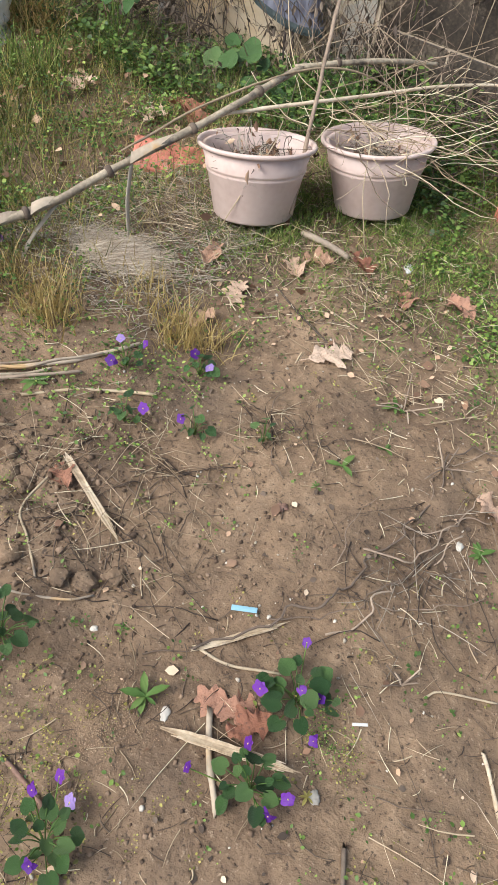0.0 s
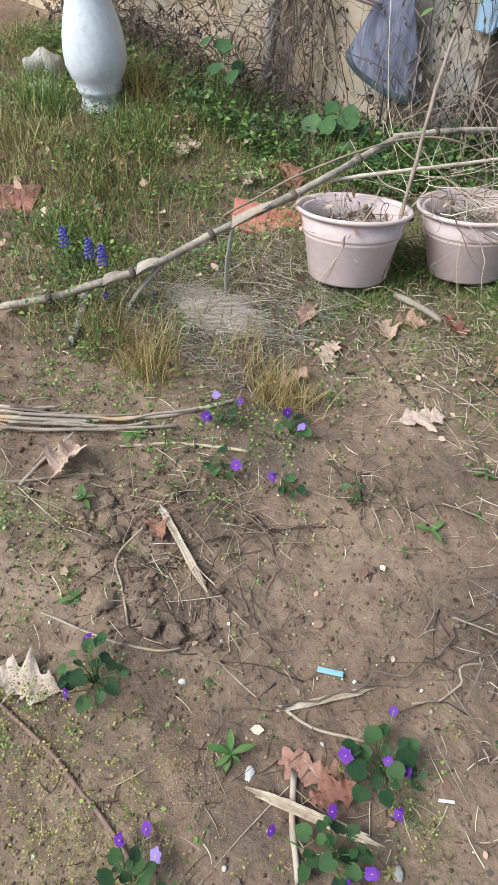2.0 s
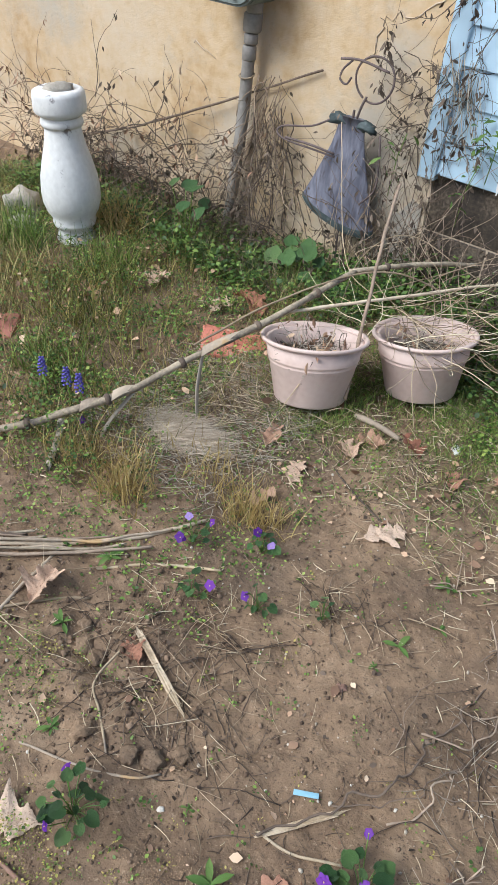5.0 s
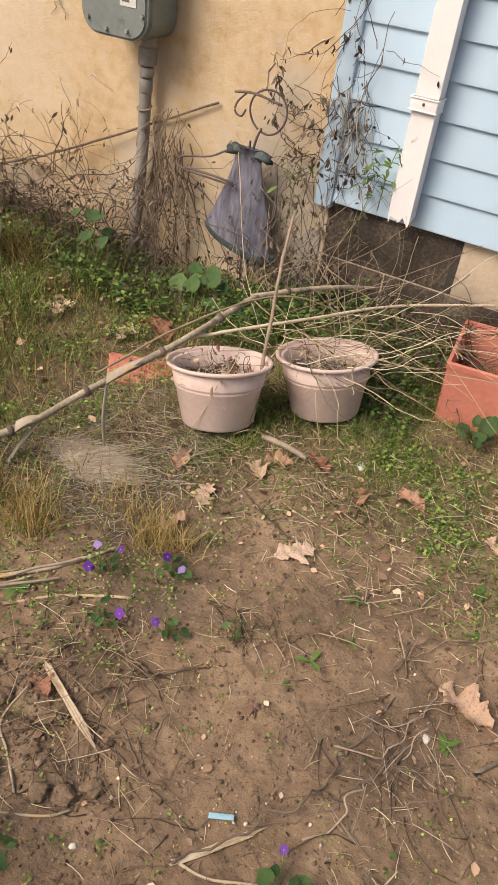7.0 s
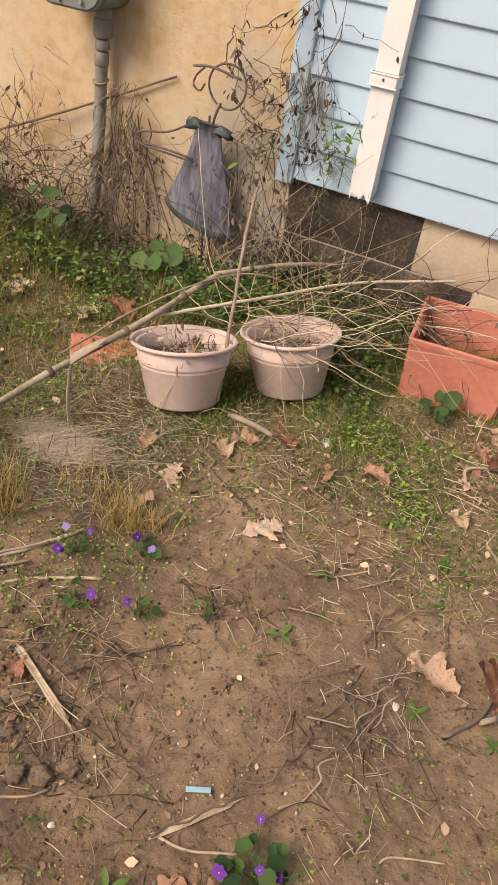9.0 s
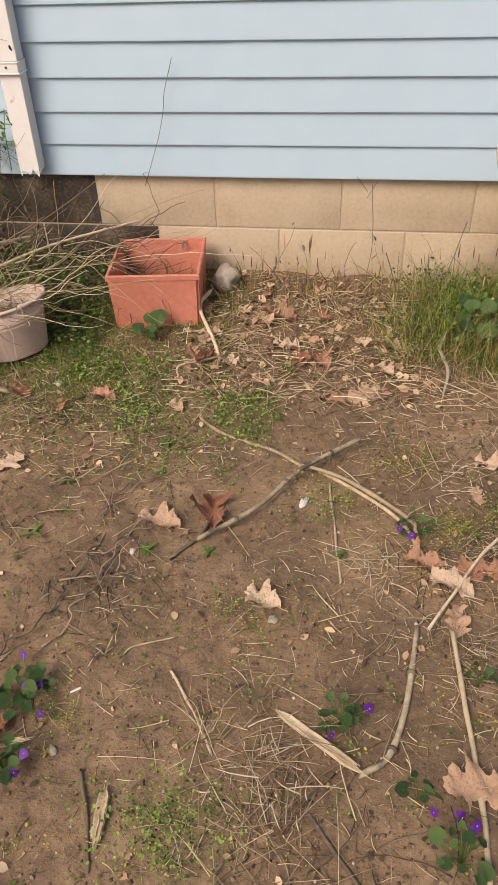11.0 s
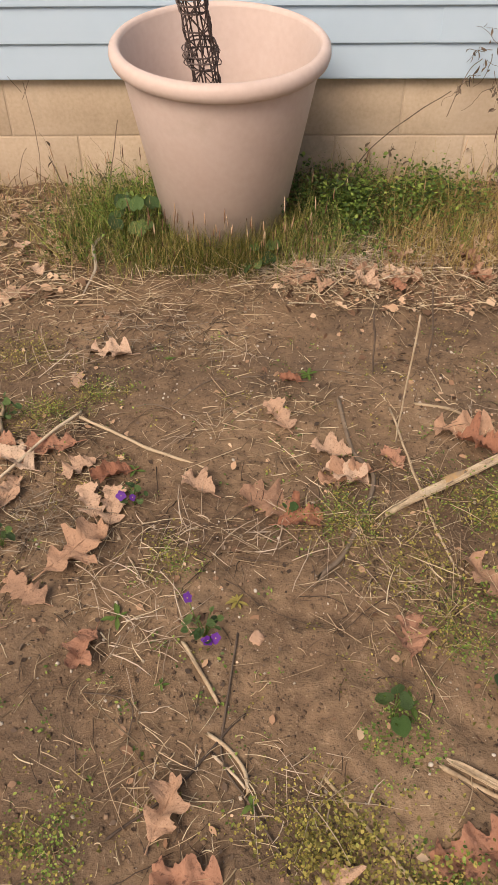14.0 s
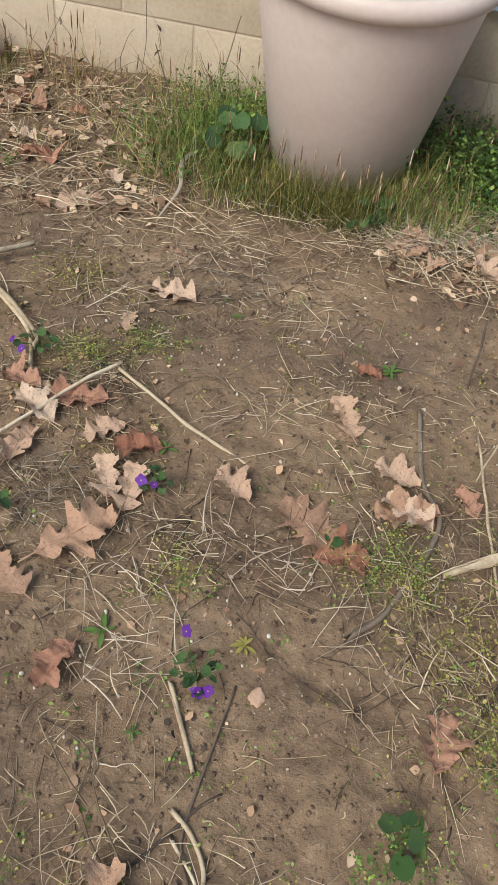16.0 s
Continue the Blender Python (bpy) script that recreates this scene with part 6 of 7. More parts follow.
# loose bunches of straw on the open bed
for k, (cx, cy) in enumerate([(0.685, -1.190), (0.651, -1.493), (0.971, -1.473), (0.549, -1.606), (1.057, -1.626), (0.604, -1.710), (0.641, -1.941), (0.861, -1.959), (1.257, -1.183), (0.329, -0.967), (0.500, -0.706), (0.818, -1.504), (0.718, -0.886), (-0.013, -1.743), (-0.078, -1.839), (0.153, -1.256), (-0.087, -1.670)]):
    x, y = cx + rng.normal(0, .045, 46), cy + rng.normal(0, .03, 46)
    straws("straw_heap", x[:30], y[:30], 0.085, 0.0013, (STRAW, BLEACHED)[k % 2], "loose bunch of pale straw on soil", 0.2, 0.010)
    curls("curled_stems", x[36:], y[36:], 0.10, 0.0008, (BLEACHED, STRAW)[k % 2], "loose curled dead stems on soil", 60 + k)

for cx, cy in ((-1.131, -0.733), (-0.938, -0.501)):
    a = rng.uniform(0, 6.28, 900)
    d = 0.098 + np.abs(rng.normal(0, 0.035, 900))
    grass("short_grass", cx + d * np.cos(a), cy + d * np.sin(a), 0.045, 0.0019, GRASS, "green grass tufts at the foot of a pot", 0.45)

# bleached mat of flattened dead grass at the foot of the cane
x, y = -1.276 + rng.normal(0, .046, 4200), -1.069 + rng.normal(0, .024, 4200)
straws("bleached_straw", x, y, 0.060, 0.0007, BLEACHED, "bleached flattened mat of dead grass under the cane", 0.14, 0.010, None, 2.3)
x, y = spots(2200, -1.50, -1.05, -1.22, -0.70)
straws("dead_grass_mat", x, y, 0.055, 0.0009, GREYSTRAW, "thin dead grass thatch between the cane and pots", 0.22, 0.010)
x, y = -1.250 + rng.normal(0, .09, 420), -0.840 + rng.normal(0, .06, 420)
straws("dead_grass_mat", x, y, 0.08, 0.0014, STRAW, "matted dead grass at the foot of the pots", 0.2, 0.012)


def near_pots(x, y):
    d = step(x, -1.24, -1.10) * step(-x, 0.22, 0.42) * step(y, -1.05, -0.70) * (0.30 + 0.70 * patch(x, y, 0.13, 4))
    return d * (1 - 0.55 * step(x, -0.75, -0.55) * step(-y, 0.55, 0.75))


x, y = spots(62000, -1.26, -0.2, -1.06, -0.02, near_pots)
grass("short_grass", x, y, 0.032, 0.0017, GRASS, "short green grass round the pots", 0.7)
x, y = spots(2000, -1.22, -0.2, -1.05, -0.35)
straws("straw", x, y, 0.05, 0.0009, STRAW, "dry straw lying in the short grass", 0.25, 0.010)
x, y = spots(480, -1.22, -0.15, -1.05, -0.3, lambda x, y: 0.2 + 0.8 * patch(x, y, 0.2, 41))
scatter("leaf_litter", LEAFLET, np.stack([x, y, gz(x, y) + 0.006], 1), np.stack([rng.normal(0, 0.5, len(x)), rng.normal(0, 0.6, len(x)), rng.uniform(0, 6.28, len(x))], 1), 0.008 + 0.022 * rng.random(len(x)) ** 2, LITTER, "broken brown dead leaves in the short grass", "leaf litter")


def clear_of_shard(x, y):
    """Thin grass round the shard, where the ground is stony."""
    return 1 - 0.85 * np.exp(-((((x + 1.95) / 0.10) ** 2 + ((y + 1.06) / 0.09) ** 2) ** 2))


def lawn_left(x, y):
    edge = step(-x, 1.18, 1.40) * step(y, -1.48, -1.20) * (1 - 0.9 * np.exp(-(((x + 2.16) / 0.10) ** 2 + ((y + 0.64) / 0.13) ** 2)))
    return edge * (0.55 + 0.45 * patch(x, y, 0.25, 5))


x, y = spots(17000, -2.85, -1.12, -1.5, -0.03, lambda x, y: lawn_left(x, y) * clear_of_shard(x, y) * (0.35 + 0.65 * patch(x, y, 0.3, 20)))
grass("tall_grass", x, y, 0.085, 0.0019, OLIVE, "tall green grass in the weedy corner", 0.35)
x, y = spots(16000, -2.85, -1.12, -1.5, -0.05, lambda x, y: lawn_left(x, y) * clear_of_shard(x, y) * (0.25 + 0.75 * patch(x, y, 0.28, 21)))
grass("dry_grass", x, y, 0.085, 0.0017, DRYGRASS, "yellow-brown dry grass in the weedy corner", 0.3)
for cx, cy, s, n, ma, tall in ((-2.188, -0.844, .09, 520, DRYGRASS, .11), (-2.042, -0.962, .08, 300, DRYGRASS, .09), (-1.899, -0.726, .09, 420, OLIVE, .10), (-2.128, -0.402, .05, 260, GOLD, .17), (-1.789, -0.868, .08, 300, OLIVE, .10), (-2.270, -0.679, .04, 260, GRASS, .12), (-2.341, -0.631, .04, 200, GRASS, .14), (-1.969, -0.581, .06, 300, GRASS, .11), (-1.694, -1.055, .07, 360, GRASS, .08), (-2.378, -0.972, .10, 420, OLIVE, .12)):
    x, y = cx + rng.normal(0, s, n), cy + rng.normal(0, s * 0.8, n)
    grass("grass_tuft", x, y, tall, 0.0026, ma, ("tuft of golden dry grass" if ma is GOLD else "tuft of olive dry grass" if ma is not GRASS else "tuft of fresh green grass") + " in the weedy corner", 0.32)
x, y = spots(6200, -2.85, -1.14, -1.5, -0.02, lambda x, y: lawn_left(x, y) * (0.35 + 0.65 * patch(x, y, 0.2, 6)))
weeds("corner_weeds", x[::2], y[::2], 0.022, WEED, "leafy green weeds in the grassy corner", 14, 1.2, 2.2, 0.62)
# half the weeds take the darker leaf colour, for deep shade low in the grass
weeds("corner_weeds", x[1::2], y[1::2], 0.024, DARKWEED, "dark green leafy weeds, coloured darker for the shade under long grass", 16, 1.3, 1.9, 0.62)
x, y = spots(2600, -2.75, -1.18, -1.3, -0.05, lambda x, y: lawn_left(x, y) * (0.2 + 0.8 * patch(x, y, 0.16, 42)))
scatter("leaf_litter", LEAFLET, np.stack([x, y, gz(x, y) + 0.012 + 0.03 * rng.random(len(x))], 1), np.stack([rng.normal(0, 0.6, len(x)), rng.normal(0, 0.7, len(x)), rng.uniform(0, 6.28, len(x))], 1), 0.008 + 0.024 * rng.random(len(x)) ** 2, LITTER, "brown dead leaf bits caught in the weeds", "leaf litter")
x, y = spots(1500, -2.7, -1.2, -0.42, -0.0, lambda x, y: 0.2 + 0.8 * patch(x, y, 0.2, 14))
keep = np.hypot(x + 2.18, y + 0.56) > 0.16
x, y = x[keep], y[keep]
weeds("wall_weeds", x, y, 0.034, DARKWEED, "thick green weeds along the stucco wall", 14, 1.1, 2.4, 0.72)
x, y = spots(3000, -2.7, -1.2, -0.4, -0.02)
grass("wall_grass", x, y, 0.12, 0.0019, GRASS, "tall rank grass along the stucco wall", 0.4)
x, y = spots(3500, -2.7, -1.2, -0.4, -0.02)
grass("wall_dry_grass", x, y, 0.13, 0.0015, RUSTSTEM, "dead brown grass along the stucco wall", 0.5)
x, y = spots(380, -1.45, -0.72, -0.32, -0.0)
weeds("wall_weeds", x, y, 0.036, DARKWEED, "green weeds in the corner behind pots", 12, 1.0, 3.0, 0.65)
x, y = spots(900, -1.25, -0.42, -0.35, -0.01)
grass("wall_grass", x, y, 0.10, 0.0022, GRASS, "rank grass in the corner behind pots", 0.5)
x, y = spots(60, -0.88, -0.70, -0.5, -0.3)
weeds("shade_weeds", x, y, 0.032, DARKWEED, "green weeds between pot and planter", 12, 1.0, 2.0, 0.6)
for k, (cx, cy, s, n) in enumerate(((-1.241, -1.284, .035, 260), (-1.000, -1.173, .03, 180), (-1.120, -1.126, .05, 110), (-1.388, -1.271, .04, 110), (-0.949, -1.156, .025, 70), (-1.287, -1.238, .03, 90))):
    x, y = cx + rng.normal(0, s, n), cy + rng.normal(0, s * 0.8, n)
    grass("yellow_grass", x, y, 0.085, 0.0022, GOLD, "tuft of yellow dry grass at the soil edge", 0.28)
x, y = spots(480, -1.48, -0.87, -1.50, -0.95)
weeds("edge_weeds", x, y, 0.018, WEED, "small green weeds at the soil edge", 7, 1.2, 0.8)
x, y = spots(1100, -1.3, -0.1, -1.05, -0.4, lambda x, y: 0.25 + 0.75 * patch(x, y, 0.13, 7))
weeds("clover_weeds", x, y, 0.017, WEED, "small bright weeds in the short grass", 7, 1.2, 0.6)
x, y = spots(700, -0.75, -0.12, -0.88, -0.5, lambda x, y: patch(x, y, 0.15, 8))
weeds("clover_weeds", x, y, 0.024, WEED, "patches of bright chickweed on the soil", 9, 1.2, 0.7)


def by_planter(x, y):
    a = np.exp(-(((x - 0.40) / 0.20) ** 2)) + 1.1 * np.exp(-(((x - 1.06) / 0.24) ** 2)) + 0.35 * np.exp(-(((x - 0.72) / 0.25) ** 2))
    return np.clip(a, 0, 1) * step(y, -0.56, -0.34) * (0.25 + 0.75 * patch(x, y, 0.12, 22))


x, y = spots(9000, 0.0, 1.7, -0.64, -0.01, by_planter)
keep = np.hypot(x - 0.69, y + 0.24) > 0.21
grass("tall_grass", x[keep], y[keep], 0.12, 0.0026, GRASS, "tall green grass round the large planter", 0.3)
x, y = spots(5000, 0.0, 1.7, -0.66, -0.01, by_planter)
keep = np.hypot(x - 0.69, y + 0.3) > 0.21
grass("dry_grass", x[keep], y[keep], 0.15, 0.002, DRYGRASS, "dry seeding grass round the large planter", 0.22)
x, y = spots(1700, 0.1, 1.6, -0.5, -0.01, lambda x, y: by_planter(x, y) * (0.2 + 0.8 * step(np.abs(x - 0.69), 0.15, 0.3)))
keep = np.hypot(x - 0.69, y + 0.3) > 0.22
weeds("planter_weeds", x[keep], y[keep], 0.034, DARKWEED, "dense leafy green weeds beside the large planter", 16, 1.0, 2.2, 0.5)
for cx, cy, sx, sy, n in ((1.032, -0.237, 0.10, 0.07, 300), (0.382, -0.287, 0.07, 0.06, 110), (1.308, -0.193, 0.10, 0.05, 140)):
    x, y = cx + rng.normal(0, sx, n), np.minimum(cy + rng.normal(0, sy, n), -0.03)
    weeds("lush_weeds", x[::2], y[::2], 0.032, DARKWEED, "lush dark green leafy weeds by the large planter", 16, 1.1, 3.0, 0.6)
    weeds("lush_weeds", x[1::2], y[1::2], 0.032, WEED, "lush green leafy weeds by the large planter", 16, 1.1, 3.4, 0.6)
x, y = rng.uniform(0.38, 1.02, 420), -0.47 + rng.normal(0, 0.04, 420)
grass("seed_grass", x, y, 0.13, 0.0013, DRYGRASS, "fine seeding grass before the large planter", 0.16)
x, y = 0.33 + rng.normal(0, .09, 420), np.minimum(-0.36 + rng.normal(0, .09, 420), -0.03)
grass("dry_grass", x, y, 0.15, 0.0016, DRYGRASS, "dry stems in the grass clump by the large planter", 0.4)
x, y = 0.34 + rng.normal(0, .075, 850), np.minimum(-0.32 + rng.normal(0, .08, 850), -0.03)
grass("tall_grass", x, y, 0.17, 0.0019, GRASS, "tall fresh green grass clump beside the large planter", 0.28)
a = rng.uniform(-2.9, -0.2, 2600)
d = 0.19 + np.abs(rng.normal(0, 0.05, 2600))
grass("seed_grass", 0.668 + d * np.cos(a), -0.27 + d * np.sin(a), 0.125, 0.0016, OLIVE, "olive grass fringe round the foot of the large planter", 0.3)
x, y = rng.uniform(0.38, 1.02, 700), -0.48 + rng.normal(0, 0.035, 700)
grass("seed_grass", x, y, 0.11, 0.0015, GRASS, "fine green grass before the large planter", 0.2)
x, y = 0.98 + rng.normal(0, .16, 900), -0.50 + rng.normal(0, .045, 900)
straws("straw_mat", x, y, 0.075, 0.0013, BLEACHED, "pale flattened dry grass before the large planter", 0.3, 0.012)
x, y = spots(2200, 1.15, 1.75, -0.55, -0.1)
grass("yellow_grass", x, y, 0.11, 0.0022, GOLD, "yellow dry grass clump along the wall", 0.3)
x, y = spots(1600, -0.4, 1.75, -0.5, -0.01)
grass("dry_grass", x, y, 0.07, 0.0019, DRYGRASS, "thin dry grass along the foundation", 0.45)
x, y = spots(1500, -0.5, 1.75, -0.75, -0.02)
straws("wall_straw", x, y, 0.12, 0.0013, STRAW, "dry straw and stems along the foundation", 0.3, 0.014)


def thin_weeds(x, y):
    return 0.10 + 0.5 * patch(x, y, 0.2, 9) * step(x, -0.2, 0.3) + 0.3 * step(-y, 1.7, 2.0) * patch(x, y, 0.2, 11)


x, y = spots(4200, -1.5, 1.75, -2.4, -0.8, thin_weeds)
weeds("seedling_weeds", x, y, 0.010, YWEED, "tiny yellowing seedlings scattered over the soil", 8, 1.3, 0.7, 0.8)
x, y = spots(1500, -1.5, 1.75, -2.4, -0.8, lambda x, y: 0.2 + 0.5 * patch(x, y, 0.3, 12))
weeds("seedling_weeds", x, y, 0.011, WEED, "tiny green seedlings scattered over the soil", 7, 1.2, 0.7, 0.8)
for k, (cx, cy, s, n, z, ma) in enumerate(((0.235, -0.926, .05, 60, .012, YWEED), (0.951, -1.473, .045, 80, .013, YWEED), (-0.152, -1.847, .055, 90, .018, WEED), (-0.087, -1.411, .06, 60, .013, WEED), (0.424, -1.077, .04, 50, .012, YWEED), (1.118, -1.710, .04, 40, .015, YWEED), (0.872, -2.031, .05, 80, .015, YWEED),
                                           (1.237, -1.419, .07, 80, .016, YWEED), (1.042, -2.082, .04, 50, .017, YWEED), (-0.703, -1.965, .10, 120, .011, YWEED), (-0.882, -1.910, .06, 70, .012, YWEED), (-1.159, -1.714, .07, 80, .016, WEED), (-1.034, -1.679, .05, 40, .012, WEED), (-0.375, -1.687, .03, 25, .011, YWEED), (0.513, -2.038, .04, 40, .015, YWEED), (0.936, -2.062, .05, 45, .018, YWEED), (1.196, -1.649, .03, 30, .016, WEED), (0.321, -1.136, .03, 40, .013, YWEED), (0.037, -1.074, .04, 50, .016, WEED), (0.994, -1.874, .03, 40, .016, WEED), (0.632, -1.565, .03, 30, .012, YWEED), (1.075, -1.565, .05, 40, .014, YWEED))):
    n = int(n * (1.7 if ma is YWEED else 0.9))
    x, y = cx + rng.normal(0, s, n), cy + rng.normal(0, s * 0.8, n)
    weeds("weed_patch", x[::2], y[::2], z * 0.85, ma, "low patch of small-leaved weed on soil", 13, 1.3, 2.4, 0.6)
    weeds("weed_patch", x[1::2], y[1::2], z * 0.8, WEED if k % 3 else YWEED, "low patch of small-leaved green weed on soil", 13, 1.3, 2.4, 0.6)

# ---- dead vines and stems ----


def wander(start, heading, length, turn, droop, n=12, r=None):
    """A wandering line from start."""
    p, d = np.array(start, float), np.array(heading, float)
    out = [p.copy()]
    for _ in range(n):
        d = d + r.normal(0, turn, 3) + np.array([0, 0, -droop])
        d /= np.linalg.norm(d)
        p = p + d * length / n
        out.append(p.copy())
    return np.array(out)


def tangle(name, count, starts, headings, length, rad, turn, droop, material, label, leaves=0, leafmat=None, seed=1, ymax=-0.012, zmin=0.01):
    r = np.random.default_rng(seed)
    t = thing(name, label, "vine")
    pieces, tips = [], []
    for _ in range(count):
        s, h = starts(r), headings(r)
        line = wander(s, h, length * r.uniform(0.5, 1.2), turn, droop, 12, r)
        line[:, 1] = np.minimum(line[:, 1], ymax)
        line[:, 2] = np.maximum(line[:, 2], zmin)
        pieces.append(tube_data(line, np.linspace(rad, rad * 0.5, len(line)) * r.uniform(0.6, 1.3), 5))
        tips += [line[k] for k in r.integers(2, len(line), 3)]
    tagged(obj("stem_tangle", mesh_of("stem_tangle", *join(pieces)), material, t), "", "", "", "stuff")
    if leaves:
        tips = np.array(tips)[r.integers(0, len(tips), leaves)] + r.normal(0, 0.008, (leaves, 3))
        tips[:, 1] = np.minimum(tips[:, 1], ymax - 0.002)
        m = turn_matrices(r.uniform(-2.4, -0.8, leaves), r.normal(0, 0.5, leaves), r.uniform(0, 6.28, leaves))
        tv = np.array(LEAFLET[0]) * [0.5, 1, 1.5]
        sz = r.uniform(0.012, 0.032, leaves)
        v = np.einsum("nij,nkj->nki", m, tv[None] * sz[:, None, None]) + tips[:, None]
        fs = [tuple(i + k * len(tv) for i in f) for k in range(leaves) for f in LEAFLET[1]]
        tagged(obj("dry_foliage", mesh_of("dry_foliage", v.reshape(-1, 3).tolist(), fs), leafmat, t, "shrivelled dangling leaves"), "", "", "", "stuff")
    return t


# over the two pots
tangle("dead_vine", 80, lambda r: (r.uniform(-1.09, -0.83), r.uniform(-0.65, -0.42), 0.172 + 0.02 * r.random()), lambda r: (r.normal(0.5, 0.9), r.normal(0.3, 0.8), r.normal(0.1, 0.25)), 0.30, 0.0010, 0.13, 0.014, STRAW, "pale dead vine stems heaped over the pots", 0, None, 5, -0.02, 0.15)
tangle("dead_vine", 38, lambda r: (r.uniform(-0.95, -0.58), r.uniform(-0.47, -0.20), 0.20 + 0.05 * r.random()), lambda r: (r.normal(0.6, 0.6), r.normal(0.2, 0.4), r.normal(0.05, 0.2)), 0.40, 0.0009, 0.10, 0.012, STRAW, "long dead vine stems between the pots and planter", 0, None, 6, -0.02, 0.12)
tangle("dead_vine", 130, lambda r: (r.uniform(-0.95, -0.62), r.uniform(-0.34, -0.06), 0.02 + 0.20 * r.random()), lambda r: (r.normal(0, 0.9), r.normal(0, 0.4), r.normal(0.1, 0.4)), 0.30, 0.0015, 0.25, 0.03, BARK, "dark tangle of dead vine behind the planter", 60, BARK, 7, -0.02, 0.02)
tangle("dead_vine", 22, lambda r: (r.uniform(-1.20, -0.85), r.uniform(-0.52, -0.20), 0.20), lambda r: (r.normal(0.1, 0.5), r.normal(0.2, 0.3), r.normal(0.9, 0.3)), 0.34, 0.0010, 0.10, 0.03, VINE, "upright dead stems behind the pots", 20, BARK, 8, -0.03, 0.05)
tangle("dead_vine", 26, lambda r: (r.uniform(-1.20, -1.08), r.uniform(-0.79, -0.68), 0.124), lambda r: (r.normal(0, 0.8), r.normal(0, 0.8), r.normal(0.2, 0.3)), 0.14, 0.0014, 0.3, 0.04, BARK, "dead dry stems in the pot", 90, LITTER, 18, -0.02, 0.112)
for pts in ([(-0.998, -0.518, 0.200), (-0.938, -0.606, 0.205), (-0.911, -0.650, 0.120), (-0.866, -0.672, 0.010)], [(-1.130, -0.651, 0.200), (-1.088, -0.763, 0.200), (-1.110, -0.834, 0.110), (-1.137, -0.854, 0.030)], [(-1.262, -0.391, 0.050), (-1.213, -0.418, 0.250), (-1.082, -0.436, 0.360), (-0.909, -0.400, 0.300)],
            [(-0.956, -0.434, 0.220), (-0.759, -0.351, 0.215), (-0.563, -0.280, 0.210), (-0.416, -0.213, 0.220)], [(-0.895, -0.523, 0.200), (-0.697, -0.441, 0.190), (-0.495, -0.406, 0.210)], [(-1.099, -0.546, 0.240), (-0.922, -0.280, 0.300), (-0.741, -0.080, 0.398)], [(-1.492, -0.120, 0.470), (-1.356, -0.293, 0.300), (-1.243, -0.416, 0.210), (-1.102, -0.503, 0.200)],
            [(-0.921, -0.060, 0.367), (-0.927, -0.100, 0.179), (-0.929, -0.192, 0.120)]):
    cane(pts, 0.0015, CANE, "long thin pale dead stem over the pots", "dry_twig", "twig", 0)

tangle("dead_vine", 90, lambda r: (-1.139 + r.normal(0, 0.032), -0.733 + r.normal(0, 0.032), 0.122 + 0.02 * r.random()), lambda r: (r.normal(0, 0.8), r.normal(0, 0.8), r.normal(0.35, 0.3)), 0.085, 0.0011, 0.3, 0.04, GREYSTRAW, "matted grey dead stems filling the pot", 60, LITTER, 28, -0.02, 0.115)
tangle("dead_vine", 90, lambda r: (-0.947 + r.normal(0, 0.032), -0.511 + r.normal(0, 0.032), 0.120 + 0.02 * r.random()), lambda r: (r.normal(0, 0.8), r.normal(0, 0.8), r.normal(0.35, 0.3)), 0.085, 0.0011, 0.3, 0.04, GREYSTRAW, "matted grey dead stems filling the second pot", 40, LITTER, 29, -0.02, 0.115)

# on the conduit, the corner and the stucco
tangle("dead_vine", 52, lambda r: (r.uniform(-1.824, -1.734), r.uniform(-0.09, -0.04), r.uniform(0.35, 0.53)), lambda r: (r.normal(-0.25, 0.22), r.normal(-0.05, 0.12), -1), 0.46, 0.0015, 0.26, 0.10, RUSTSTEM, "bunch of brown dead vine hanging on the conduit", 90, BARK, 9)
tangle("dead_vine", 40, lambda r: (r.uniform(-1.951, -1.734), r.uniform(-0.12, -0.03), r.uniform(0.0, 0.3)), lambda r: (r.normal(0, 0.6), r.normal(-0.2, 0.4), 0.8), 0.30, 0.0016, 0.25, 0.08, BARK, "dark dead vine at the foot of the conduit", 60, BARK, 10)
tangle("dead_vine", 38, lambda r: (r.uniform(-1.291, -1.113), -0.045, r.uniform(0.45, 0.95)), lambda r: (r.normal(0, 0.4), r.normal(-0.05, 0.1), r.normal(-0.4, 0.6)), 0.32, 0.0012, 0.22, 0.05, BARK, "thin dead vine with dangling leaves on the siding corner", 130, BARK, 11, -0.040)
tangle("dead_vine", 30, lambda r: (r.uniform(-1.246, -1.146), -0.05, r.uniform(0.62, 0.70)), lambda r: (r.normal(0.15, 0.2), -0.03, -1), 0.26, 0.0010, 0.12, 0.03, GREYSTRAW, "pale thin dead vine hanging on the siding", 20, BARK, 12, -0.040)
tangle("dead_vine", 40, lambda r: (r.uniform(-1.486, -1.223), -0.03, r.uniform(0.40, 0.68)), lambda r: (r.normal(0.3, 0.7), r.normal(-0.1, 0.15), r.normal(0.1, 0.5)), 0.26, 0.0012, 0.28, 0.04, BARK, "dead vine with shrivelled leaves round the figure", 150, BARK, 13, -0.02)
tangle("dead_vine", 60, lambda r: (r.uniform(-2.563, -1.951), r.uniform(-0.25, -0.04), r.uniform(0.05, 0.30)), lambda r: (r.normal(0, 0.8), r.normal(0, 0.2), r.normal(0.3, 0.5)), 0.34, 0.0015, 0.2, 0.05, BARK, "brown dead bramble along the stucco wall", 120, BARK, 14)
